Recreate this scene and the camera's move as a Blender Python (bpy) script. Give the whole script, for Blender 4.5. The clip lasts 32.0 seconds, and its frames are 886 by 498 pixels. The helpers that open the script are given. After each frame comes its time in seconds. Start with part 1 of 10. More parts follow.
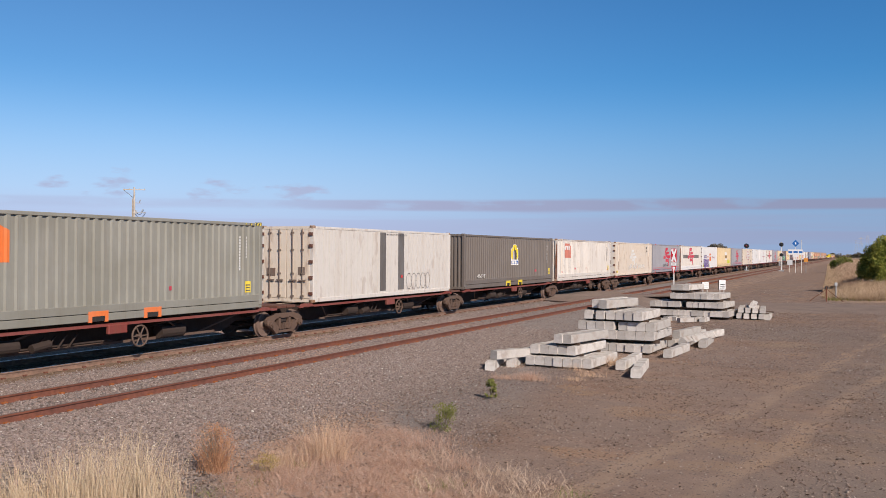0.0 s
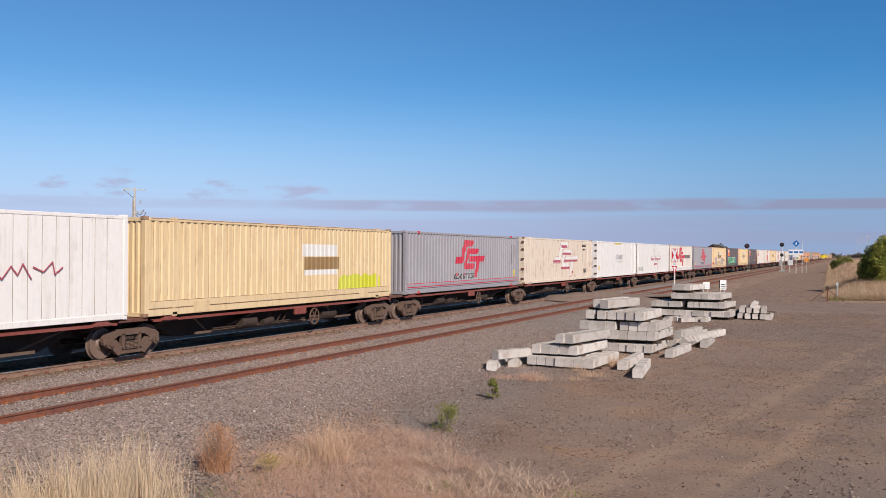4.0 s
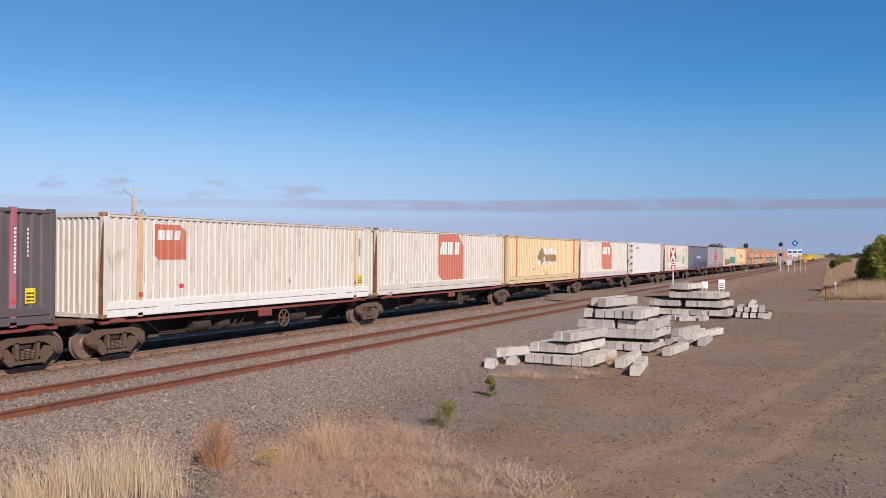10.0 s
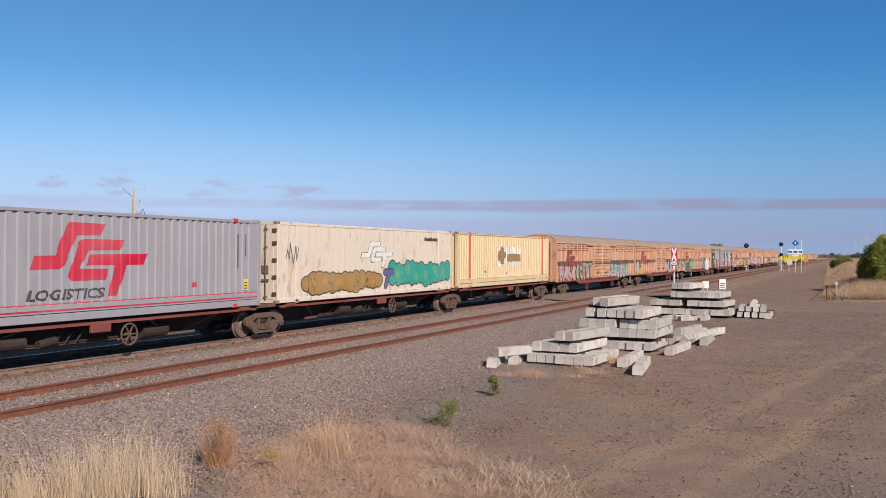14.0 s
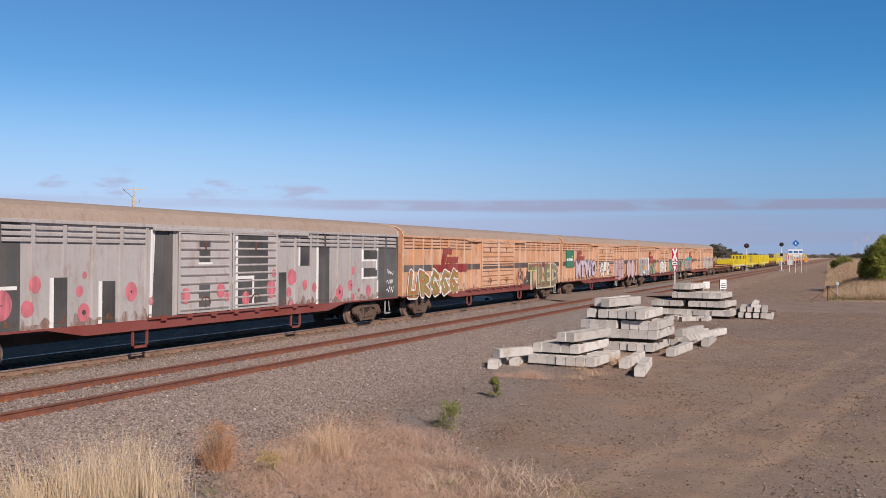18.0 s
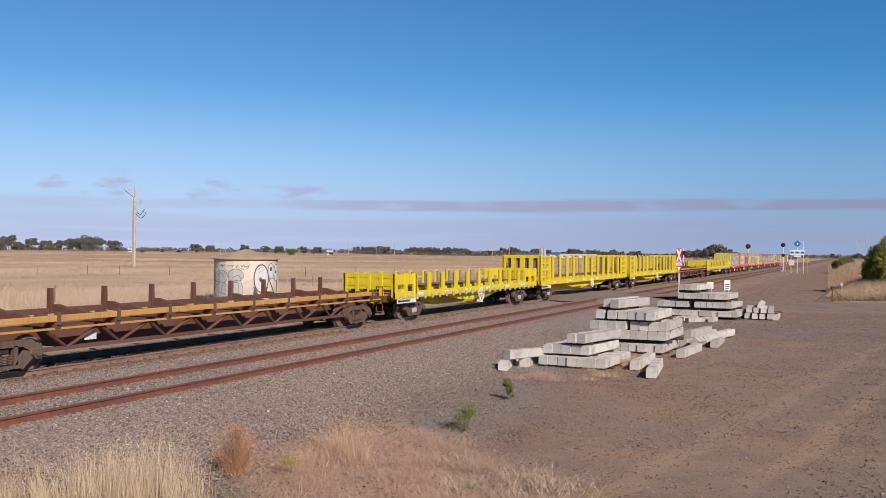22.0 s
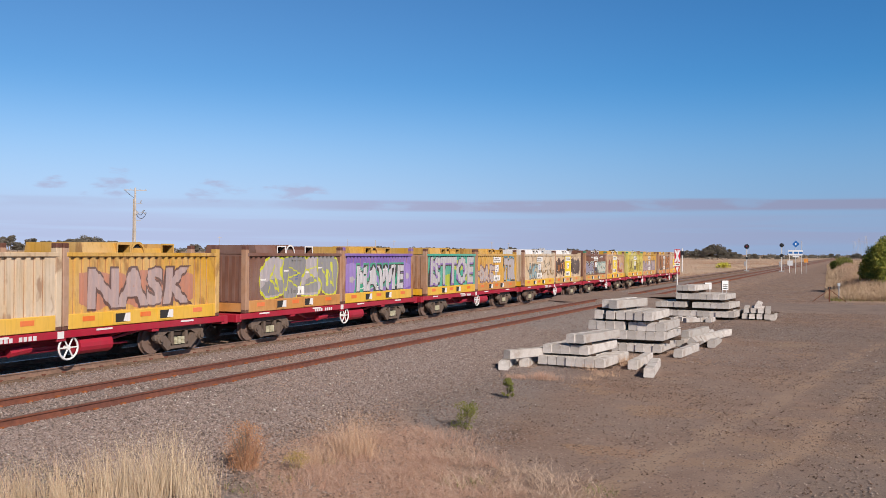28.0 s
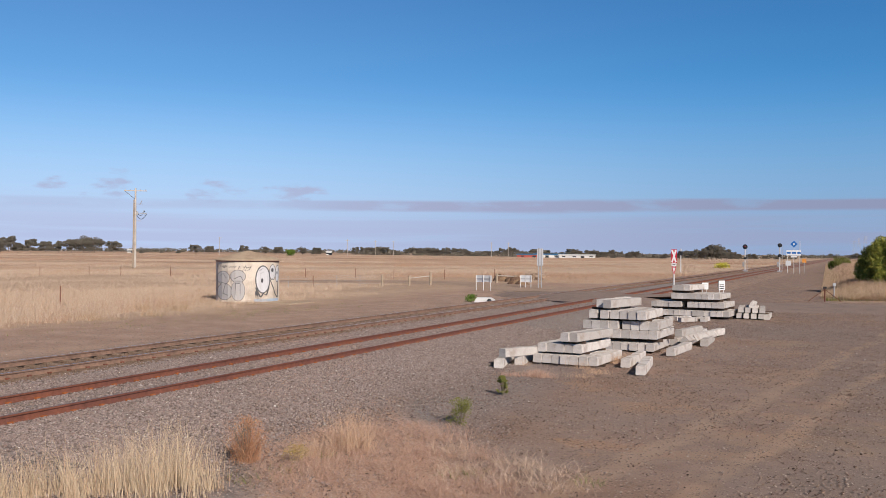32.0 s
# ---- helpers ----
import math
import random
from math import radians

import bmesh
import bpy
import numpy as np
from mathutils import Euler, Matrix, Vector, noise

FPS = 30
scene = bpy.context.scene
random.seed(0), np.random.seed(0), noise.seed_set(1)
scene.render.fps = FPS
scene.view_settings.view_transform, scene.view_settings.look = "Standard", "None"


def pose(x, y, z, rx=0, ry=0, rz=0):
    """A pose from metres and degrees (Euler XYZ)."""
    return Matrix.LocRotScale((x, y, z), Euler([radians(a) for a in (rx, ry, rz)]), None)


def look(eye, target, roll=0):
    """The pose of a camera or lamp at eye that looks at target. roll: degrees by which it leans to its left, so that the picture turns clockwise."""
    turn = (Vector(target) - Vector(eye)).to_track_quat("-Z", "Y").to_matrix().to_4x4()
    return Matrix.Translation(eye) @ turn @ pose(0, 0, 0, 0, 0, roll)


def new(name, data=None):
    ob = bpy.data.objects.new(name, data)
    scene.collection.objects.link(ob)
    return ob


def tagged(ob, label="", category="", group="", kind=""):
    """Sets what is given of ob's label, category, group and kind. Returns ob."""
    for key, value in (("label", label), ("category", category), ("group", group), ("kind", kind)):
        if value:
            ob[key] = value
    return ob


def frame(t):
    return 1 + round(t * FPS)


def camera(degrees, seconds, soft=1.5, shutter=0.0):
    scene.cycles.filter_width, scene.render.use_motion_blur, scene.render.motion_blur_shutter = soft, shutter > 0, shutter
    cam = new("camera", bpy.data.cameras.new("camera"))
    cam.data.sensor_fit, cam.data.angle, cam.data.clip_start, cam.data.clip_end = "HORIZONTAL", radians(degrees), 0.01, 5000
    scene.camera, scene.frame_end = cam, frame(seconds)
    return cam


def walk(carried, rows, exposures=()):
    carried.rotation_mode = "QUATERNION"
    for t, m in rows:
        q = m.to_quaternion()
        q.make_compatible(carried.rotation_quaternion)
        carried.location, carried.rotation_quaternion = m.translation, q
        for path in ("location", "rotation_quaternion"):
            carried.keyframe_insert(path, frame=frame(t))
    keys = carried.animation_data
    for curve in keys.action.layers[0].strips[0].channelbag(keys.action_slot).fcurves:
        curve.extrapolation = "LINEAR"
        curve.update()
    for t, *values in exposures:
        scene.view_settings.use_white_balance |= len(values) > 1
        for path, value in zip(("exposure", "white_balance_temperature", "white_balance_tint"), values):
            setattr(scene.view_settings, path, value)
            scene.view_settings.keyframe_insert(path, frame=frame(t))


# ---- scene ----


# ---- camera: hovers about 3.3 m up beside the line and drifts a little ----
cam = camera(53.684, 32.0, soft=0.7)
# seconds, eye x, y, z, pitch, yaw to the left of the line, roll (degrees)
PATH = [
    (0, 19.667, 0.013, 3.335, 0.190, 25.276, 0.396), (0.5, 19.634, 0.046, 3.318, 0.189, 25.273, 0.393),
    (1, 19.605, 0.063, 3.314, 0.198, 25.273, 0.395), (1.5, 19.594, 0.067, 3.303, 0.197, 25.270, 0.396),
    (2, 19.620, 0.049, 3.291, 0.189, 25.280, 0.399), (2.5, 19.661, 0.020, 3.274, 0.190, 25.264, 0.398),
    (3, 19.647, 0.024, 3.292, 0.202, 25.292, 0.396), (3.5, 19.612, 0.029, 3.326, 0.203, 25.292, 0.394),
    (5.5, 19.676, 0.003, 3.300, 0.197, 25.276, 0.404), (6, 19.663, 0.015, 3.297, 0.191, 25.265, 0.412),
    (6.5, 19.650, 0.024, 3.297, 0.190, 25.250, 0.415), (7, 19.650, 0.024, 3.301, 0.188, 25.249, 0.414),
    (7.5, 19.635, 0.024, 3.324, 0.187, 25.239, 0.411), (8, 19.633, 0.014, 3.297, 0.190, 25.239, 0.417),
    (8.5, 19.629, 0.016, 3.297, 0.191, 25.231, 0.420), (9, 19.636, -0.018, 3.301, 0.189, 25.231, 0.421),
    (9.5, 19.653, -0.012, 3.304, 0.186, 25.240, 0.422), (10, 19.688, -0.046, 3.278, 0.194, 25.244, 0.423),
    (10.5, 19.702, -0.064, 3.310, 0.185, 25.236, 0.424), (11, 19.690, -0.062, 3.310, 0.184, 25.241, 0.424),
    (11.5, 19.625, -0.022, 3.317, 0.178, 25.225, 0.425), (12, 19.606, -0.031, 3.298, 0.189, 25.221, 0.425),
    (12.5, 19.580, 0.004, 3.309, 0.182, 25.219, 0.425), (13, 19.579, 0.002, 3.309, 0.182, 25.229, 0.424),
    (13.5, 19.550, 0.019, 3.279, 0.192, 25.226, 0.423), (14, 19.613, -0.018, 3.255, 0.192, 25.244, 0.425),
    (14.5, 19.605, -0.001, 3.263, 0.201, 25.244, 0.423), (16.5, 19.548, 0.160, 3.273, 0.199, 25.255, 0.420),
    (17, 19.510, 0.178, 3.279, 0.200, 25.254, 0.421), (17.5, 19.507, 0.136, 3.268, 0.198, 25.239, 0.419),
    (18, 19.536, 0.091, 3.270, 0.197, 25.241, 0.420), (18.5, 19.544, 0.019, 3.267, 0.198, 25.249, 0.421),
    (19, 19.505, -0.002, 3.270, 0.195, 25.245, 0.423), (19.5, 19.444, 0.017, 3.284, 0.197, 25.236, 0.428),
    (20, 19.380, 0.047, 3.285, 0.212, 25.227, 0.436), (20.5, 19.332, 0.074, 3.286, 0.198, 25.234, 0.435),
    (21, 19.285, 0.092, 3.278, 0.209, 25.226, 0.437), (21.5, 19.244, 0.083, 3.278, 0.207, 25.232, 0.438),
    (22, 19.222, 0.064, 3.282, 0.220, 25.227, 0.442), (22.5, 19.235, 0.034, 3.289, 0.195, 25.225, 0.436),
    (23, 19.247, -0.003, 3.285, 0.209, 25.212, 0.437), (23.5, 19.252, -0.015, 3.289, 0.200, 25.211, 0.433),
    (24, 19.229, -0.022, 3.295, 0.189, 25.202, 0.429), (24.5, 19.225, -0.044, 3.310, 0.214, 25.206, 0.431),
    (25, 19.251, -0.081, 3.299, 0.225, 25.217, 0.433), (25.5, 19.273, -0.104, 3.294, 0.226, 25.208, 0.433),
    (27.5, 19.289, -0.302, 3.321, 0.227, 25.174, 0.420), (28, 19.356, -0.349, 3.329, 0.224, 25.177, 0.419),
    (28.5, 19.405, -0.405, 3.324, 0.227, 25.176, 0.419), (29, 19.402, -0.465, 3.325, 0.223, 25.164, 0.417),
    (29.5, 19.430, -0.520, 3.336, 0.222, 25.158, 0.415), (30, 19.469, -0.584, 3.314, 0.223, 25.149, 0.410),
    (30.5, 19.517, -0.648, 3.320, 0.222, 25.148, 0.407), (31, 19.572, -0.675, 3.315, 0.226, 25.158, 0.404),
    (31.5, 19.617, -0.719, 3.304, 0.240, 25.159, 0.396), (32, 19.669, -0.796, 3.338, 0.241, 25.167, 0.390),
]


def aim(x, y, z, pitch, yaw, roll):
    p, w = radians(pitch), radians(yaw)
    ahead = Vector((-math.sin(w) * math.cos(p), math.cos(w) * math.cos(p), math.sin(p)))
    eye = Vector((x, y, z))
    return look(eye, eye + ahead * 50, roll)


walk(cam, [(r[0], aim(*r[1:])) for r in PATH])

# ---- light: sun to the right of the line, a little behind, clear sky, low cloud ----
SUN_AZ, SUN_EL = radians(127), radians(33.5)  # azimuth from +y towards +x
sun_way = Vector((math.sin(SUN_AZ) * math.cos(SUN_EL), math.cos(SUN_AZ) * math.cos(SUN_EL), math.sin(SUN_EL)))
sun = new("sun", bpy.data.lights.new("sun", "SUN"))
sun.data.energy, sun.data.angle, sun.data.color = 4.6, radians(0.53), (1.0, 0.89, 0.775)
sun.matrix_world = look(sun_way * 100, (0, 0, 0))

world = bpy.data.worlds.new("world")
scene.world = world
world.use_nodes = True
wn, wl = world.node_tree.nodes, world.node_tree.links
wn.clear()


def wnode(kind, **settings):
    n = wn.new(kind)
    for key, value in settings.items():
        n.inputs[key].default_value = value
    return n


sky = wn.new("ShaderNodeTexSky")
sky.sky_type, sky.sun_disc = "NISHITA", False
sky.sun_elevation, sky.sun_rotation = SUN_EL, SUN_AZ
sky.altitude, sky.air_density, sky.dust_density, sky.ozone_density = 200, 1.0, 0.0, 1.4


def wmath(op, a, b=None, c=None):
    n = wn.new("ShaderNodeMath")
    n.operation = op
    for k, v in enumerate((a, b, c)):
        if v is None:
            continue
        if isinstance(v, (int, float)):
            n.inputs[k].default_value = v
        else:
            wl.new(v, n.inputs[k])
    return n.outputs[0]


def wramp(value, lo, hi, a=0.0, b=1.0):
    n = wn.new("ShaderNodeMapRange")
    n.interpolation_type = "SMOOTHSTEP"
    for key, v in (("From Min", lo), ("From Max", hi), ("To Min", a), ("To Max", b)):
        n.inputs[key].default_value = v
    wl.new(value, n.inputs["Value"])
    return n.outputs[0]


def wmix(fac, a, b, blend="MIX"):
    n = wn.new("ShaderNodeMix")
    n.data_type, n.blend_type = "RGBA", blend
    for key, v in (("Factor", fac), ("A", a), ("B", b)):
        if isinstance(v, tuple):
            n.inputs[key].default_value = (*v, 1)
        elif isinstance(v, (int, float)):
            n.inputs[key].default_value = v
        else:
            wl.new(v, n.inputs[key])
    return n.outputs["Result"]


def wnoise(scale, size, detail):
    m, n = wn.new("ShaderNodeMapping"), wn.new("ShaderNodeTexNoise")
    m.inputs["Scale"].default_value = scale
    n.inputs["Scale"].default_value, n.inputs["Detail"].default_value = size, detail
    wl.new(coord.outputs["Generated"], m.inputs["Vector"])
    wl.new(m.outputs[0], n.inputs["Vector"])
    return n.outputs["Fac"]


coord, split = wn.new("ShaderNodeTexCoord"), wn.new("ShaderNodeSeparateXYZ")
wl.new(coord.outputs["Generated"], split.inputs[0])
up = split.outputs["Z"]
east = split.outputs["X"]
deep = wmix(wramp(up, 0.28, 0.62), (1.0, 1.0, 1.0), (0.26, 0.26, 0.26))
blue = wmix(1.0, wmix(1.0, sky.outputs[0], deep, "MULTIPLY"), wmix(wramp(east, -0.75, 0.05), (0.53, 0.95, 1.35), (0.33, 0.86, 1.35)), "MULTIPLY")
# haze low down, then long thin banks of cloud and a few puffs above them
hazy = wmix(wramp(up, 0.0, 0.20, 0.92, 0.0), blue, wmix(wramp(east, -0.75, 0.05), (7.0, 8.5, 12.4), (3.8, 5.3, 8.6)))
streaks = wnoise((0.9, 0.9, 26.0), 3.0, 6.0)
curl = wnoise((5.0, 5.0, 22.0), 3.2, 6.0)
fluff = wnoise((9.0, 9.0, 30.0), 4.0, 8.0)
level = wmath("ADD", up, wmath("MULTIPLY", wmath("SUBTRACT", streaks, 0.5), 0.012))
bank = wmath("MULTIPLY", wramp(level, 0.043, 0.0495), wramp(level, 0.060, 0.0555))
bank = wmath("MULTIPLY", bank, wmath("MULTIPLY", wramp(east, -0.66, -0.45, 0.35, 1.0), wramp(curl, 0.30, 0.50, 0.45, 1.0)))
low = wmath("MULTIPLY", wmath("MULTIPLY", wramp(streaks, 0.34, 0.54, 0.35, 1.0), wramp(up, 0.068, 0.022)), wramp(up, -0.01, 0.01))
bearing = wmath("ARCTAN2", wmath("MULTIPLY", east, -1.0), split.outputs["Y"])
cloudy = wmix(wmath("MULTIPLY", low, 0.8), hazy, wmix(wramp(east, -0.75, 0.05), (6.3, 7.1, 10.2), (4.3, 4.9, 7.4)))
cloudy = wmix(wmath("MULTIPLY", bank, 0.9), cloudy, wmix(wramp(east, -0.75, 0.05), (5.8, 6.2, 8.9), (3.9, 4.2, 6.3)))
for puff, height, wide, tall in ((0.8026, 0.0685, 0.026, 0.014), (0.700, 0.066, 0.032, 0.0115), (0.6005, 0.0665, 0.032, 0.009), (0.862, 0.0685, 0.016, 0.007)):
    away = wmath("ADD", wmath("POWER", wmath("ABSOLUTE", wmath("DIVIDE", wmath("SUBTRACT", bearing, puff), wide)), 2.0), wmath("POWER", wmath("ABSOLUTE", wmath("DIVIDE", wmath("SUBTRACT", up, height), tall)), 2.0))
    ragged = wmath("ADD", away, wmath("MULTIPLY", wmath("SUBTRACT", 0.5, fluff), 7.0))
    cloudy = wmix(wramp(ragged, 1.25, -0.9, 0.0, 0.75), cloudy, (5.7, 6.0, 8.6))
back, out = wnode("ShaderNodeBackground", Strength=0.068), wn.new("ShaderNodeOutputWorld")
wl.new(cloudy, back.inputs[0])
wl.new(back.outputs[0], out.inputs[0])
scene.view_settings.exposure = 0.12


# ---- materials ----
def mat(name, colour, rough=0.8, metal=0.0, grain=0.0, scale=8.0, bump=0.0, stain=None, stain_scale=0.6, stain_amount=0.0, bump_scale=None, vary=0.0):
    """A surface with fine grain, larger stains and relief, in object space."""
    m = bpy.data.materials.new(name)
    m.use_nodes = True
    nt = m.node_tree
    nt.nodes.clear()
    add, link = nt.nodes.new, nt.links.new
    out, bsdf = add("ShaderNodeOutputMaterial"), add("ShaderNodeBsdfPrincipled")
    link(bsdf.outputs[0], out.inputs[0])
    bsdf.inputs["Roughness"].default_value, bsdf.inputs["Metallic"].default_value = rough, metal
    if rough > .85:
        bsdf.inputs["Specular IOR Level"].default_value = 0.06
    geo = add("ShaderNodeTexCoord")
    col = None

    def noise_tex(sc, detail=6):
        n = add("ShaderNodeTexNoise")
        n.inputs["Scale"].default_value, n.inputs["Detail"].default_value = sc, detail
        link(geo.outputs["Object"], n.inputs["Vector"])
        return n

    base = add("ShaderNodeRGB")
    base.outputs[0].default_value = (*colour, 1)
    col = base.outputs[0]
    if vary:
        info, hsv, mul = add("ShaderNodeObjectInfo"), add("ShaderNodeHueSaturation"), add("ShaderNodeMapRange")
        link(info.outputs["Random"], mul.inputs["Value"])
        mul.inputs["To Min"].default_value, mul.inputs["To Max"].default_value = 1 - vary, 1 + vary
        link(mul.outputs[0], hsv.inputs["Value"])
        link(col, hsv.inputs["Color"])
        col = hsv.outputs[0]
    if stain is not None and stain_amount > 0:
        n, ramp, mix = noise_tex(stain_scale, 8), add("ShaderNodeValToRGB"), add("ShaderNodeMix")
        mix.data_type = "RGBA"
        ramp.color_ramp.elements[0].position, ramp.color_ramp.elements[1].position = 0.47, 0.68
        scale_node = add("ShaderNodeMath")
        scale_node.operation = "MULTIPLY"
        scale_node.inputs[1].default_value = stain_amount
        link(n.outputs["Fac"], ramp.inputs[0])
        link(ramp.outputs[0], scale_node.inputs[0])
        link(scale_node.outputs[0], mix.inputs["Factor"])
        link(col, mix.inputs["A"])
        mix.inputs["B"].default_value = (*stain, 1)
        col = mix.outputs["Result"]
    if grain:
        n, mr, hsv = noise_tex(scale), add("ShaderNodeMapRange"), add("ShaderNodeHueSaturation")
        mr.inputs["From Min"].default_value, mr.inputs["From Max"].default_value = 0.25, 0.75
        mr.inputs["To Min"].default_value, mr.inputs["To Max"].default_value = 1 - grain, 1 + grain
        link(n.outputs["Fac"], mr.inputs["Value"])
        link(mr.outputs[0], hsv.inputs["Value"])
        link(col, hsv.inputs["Color"])
        col = hsv.outputs[0]
    link(col, bsdf.inputs["Base Color"])
    if bump:
        n, b = noise_tex(bump_scale or scale * 2), add("ShaderNodeBump")
        b.inputs["Strength"].default_value, b.inputs["Distance"].default_value = bump, 0.02
        link(n.outputs["Fac"], b.inputs["Height"])
        link(b.outputs[0], bsdf.inputs["Normal"])
    return m


def as_mesh(name, verts, faces, material, smooth=False):
    me = bpy.data.meshes.new(name)
    me.from_pydata([tuple(v) for v in verts], [], [tuple(f) for f in faces])
    me.update()
    if material:
        me.materials.append(material)
    if smooth:
        me.polygons.foreach_set("use_smooth", [True] * len(me.polygons))
    return me


class Build:
    """Collects boxes, prisms and tubes into one mesh."""

    def __init__(self):
        self.v, self.f = [], []

    def add(self, verts, faces):
        k = len(self.v)
        self.v += [tuple(v) for v in verts]
        self.f += [tuple(i + k for i in f) for f in faces]
        return self

    def box(self, x0, x1, y0, y1, z0, z1, b=0.0):
        """A box, its long edges chamfered by b."""
        if b <= 0:
            v = [(x, y, z) for x in (x0, x1) for y in (y0, y1) for z in (z0, z1)]
            return self.add(v, [(0, 1, 3, 2), (4, 6, 7, 5), (0, 4, 5, 1), (2, 3, 7, 6), (0, 2, 6, 4), (1, 5, 7, 3)])
        bm = bmesh.new()
        bmesh.ops.create_cube(bm, size=1, matrix=Matrix.LocRotScale(((x0 + x1) / 2, (y0 + y1) / 2, (z0 + z1) / 2), None, (x1 - x0, y1 - y0, z1 - z0)))
        bmesh.ops.bevel(bm, geom=bm.edges[:], offset=b, segments=1, affect="EDGES")
        return self.bm(bm)

    def bm(self, bm):
        bm.verts.index_update()
        self.add([v.co[:] for v in bm.verts], [[v.index for v in f.verts] for f in bm.faces])
        bm.free()
        return self

    def prism(self, outline, lo, hi, axis="x"):
        """A closed outline of two coordinates, drawn out along an axis from lo to hi (counter-clockwise outlines)."""
        n = len(outline)
        put = {"x": lambda a, b, c: (c, a, b), "y": lambda a, b, c: (a, c, b), "z": lambda a, b, c: (a, b, c)}[axis]
        v = [put(a, b, lo) for a, b in outline] + [put(a, b, hi) for a, b in outline]
        f = [tuple(reversed(range(n))), tuple(range(n, 2 * n))] + [(i, (i + 1) % n, n + (i + 1) % n, n + i) for i in range(n)]
        return self.add(v, f)

    def tube(self, a, b, r0, r1=None, n=10, caps=True):
        a, b = Vector(a), Vector(b)
        r1 = r0 if r1 is None else r1
        d = (b - a).normalized()
        u = d.orthogonal().normalized()
        w = d.cross(u)
        v = [a + (u * math.cos(k * math.tau / n) + w * math.sin(k * math.tau / n)) * r0 for k in range(n)]
        v += [b + (u * math.cos(k * math.tau / n) + w * math.sin(k * math.tau / n)) * r1 for k in range(n)]
        f = [(i, (i + 1) % n, n + (i + 1) % n, n + i) for i in range(n)]
        if caps:
            f += [tuple(reversed(range(n))), tuple(range(n, 2 * n))]
        return self.add(v, f)

    def mesh(self, name, material, smooth=False):
        me = as_mesh(name, self.v, self.f, material, smooth)
        bm = bmesh.new()
        bm.from_mesh(me)
        bmesh.ops.recalc_face_normals(bm, faces=bm.faces[:])
        bm.to_mesh(me)
        bm.free()
        return me


def part(name, shape, material, parent, label="", at=None):
    """Links a Build, bmesh or mesh as one object under a thing or a part."""
    if isinstance(shape, Build):
        me = shape.mesh(name, material)
    elif isinstance(shape, bmesh.types.BMesh):
        me = bpy.data.meshes.new(name)
        shape.to_mesh(me)
        shape.free()
        me.materials.append(material)
    else:
        me = shape
    ob = new(name, me)
    if material and (not me.materials or me.materials[0] is not material):
        if not me.materials:
            me.materials.append(material)
        ob.material_slots[0].link = "OBJECT"
        ob.material_slots[0].material = material
    ob.parent = parent
    if at is not None:
        ob.matrix_basis = at if isinstance(at, Matrix) else Matrix.Translation(at)
    if label:
        ob["label"] = label
    return ob


def thing(name, label, category, at=(0, 0, 0), group="", kind=""):
    ob = new(name)
    ob.matrix_basis = at if isinstance(at, Matrix) else Matrix.Translation(at)
    ob.empty_display_size = 0.2
    return tagged(ob, label, category, group, kind)


# ---- ground ----
TRACKS = ((-0.7525, 0.7525, 0.30), (4.55, 6.33, 0.46))  # rails' x, x and head height


def ease(a, b, v):
    k = min(1.0, max(0.0, (v - a) / (b - a)))
    return k * k * (3 - 2 * k)


def bed(x):
    """Height of the ballast and ground across the line."""
    pts = ((-13.0, 0.0), (-4.2, -0.04), (-2.5, 0.06), (-1.9, 0.10), (-.80, 0.10), (-.66, .178), (.66, .16), (.79, .135), (1.4, .125), (1.9, 0.11), (2.7, 0.13), (3.5, 0.27), (4.1, 0.30), (6.9, 0.31), (7.4, 0.26), (9.4, 0.0))
    if x <= pts[0][0] or x >= pts[-1][0]:
        return 0.0
    for (x0, z0), (x1, z1) in zip(pts, pts[1:]):
        if x <= x1:
            return z0 + (z1 - z0) * (x - x0) / (x1 - x0)


def bank_foot(y):
    """Where the grass bank on the yard side begins."""
    return 17.4 - .025 * min(max(0.0, y - 72), 260)


def land(x, y):
    """Height of the ground: flat by the line, the fields rising gently far off."""
    away = max(0.0, -x - 25)
    z = bed(x) + 2.3 * ease(60, 520, away) + 0.10 * noise.noise((x * .12, y * .12, 0)) * ease(12, 25, -x)
    if x > 8.5:
        z += 0.035 * noise.noise((x * .45, y * .45, 3)) + 0.02 * noise.noise((x * 1.6, y * 1.6, 5)) - 0.02
    if y > 64:
        foot = bank_foot(y)
        z += (0.75 + 0.75 * ease(80, 150, y)) * ease(foot, foot + 3.5, x) * ease(66, 80, y) * ease(420, 300, y)
    return z


def spread(stops):
    out = []
    for a, b, step in stops:
        n = max(1, round((b - a) / step))
        out += [a + (b - a) * k / n for k in range(n)]
    return out + [stops[-1][1]]


gx = spread(((-3000, -800, 550), (-800, -150, 60), (-150, -40, 10), (-40, -14, 2), (-14, -2.8, .8), (-2.8, 9.4, .3), (9.4, 22, .45), (22, 60, 4), (60, 3000, 490)))
gy = spread(((-400, -40, 60), (-40, 4, 4), (4, 40, .6), (40, 130, 2), (130, 400, 10), (400, 4800, 400)))
gv = [(x, y, land(x, y)) for y in gy for x in gx]
gn = len(gx)
gf = [(j * gn + i, j * gn + i + 1, (j + 1) * gn + i + 1, (j + 1) * gn + i) for j in range(len(gy) - 1) for i in range(gn - 1)]


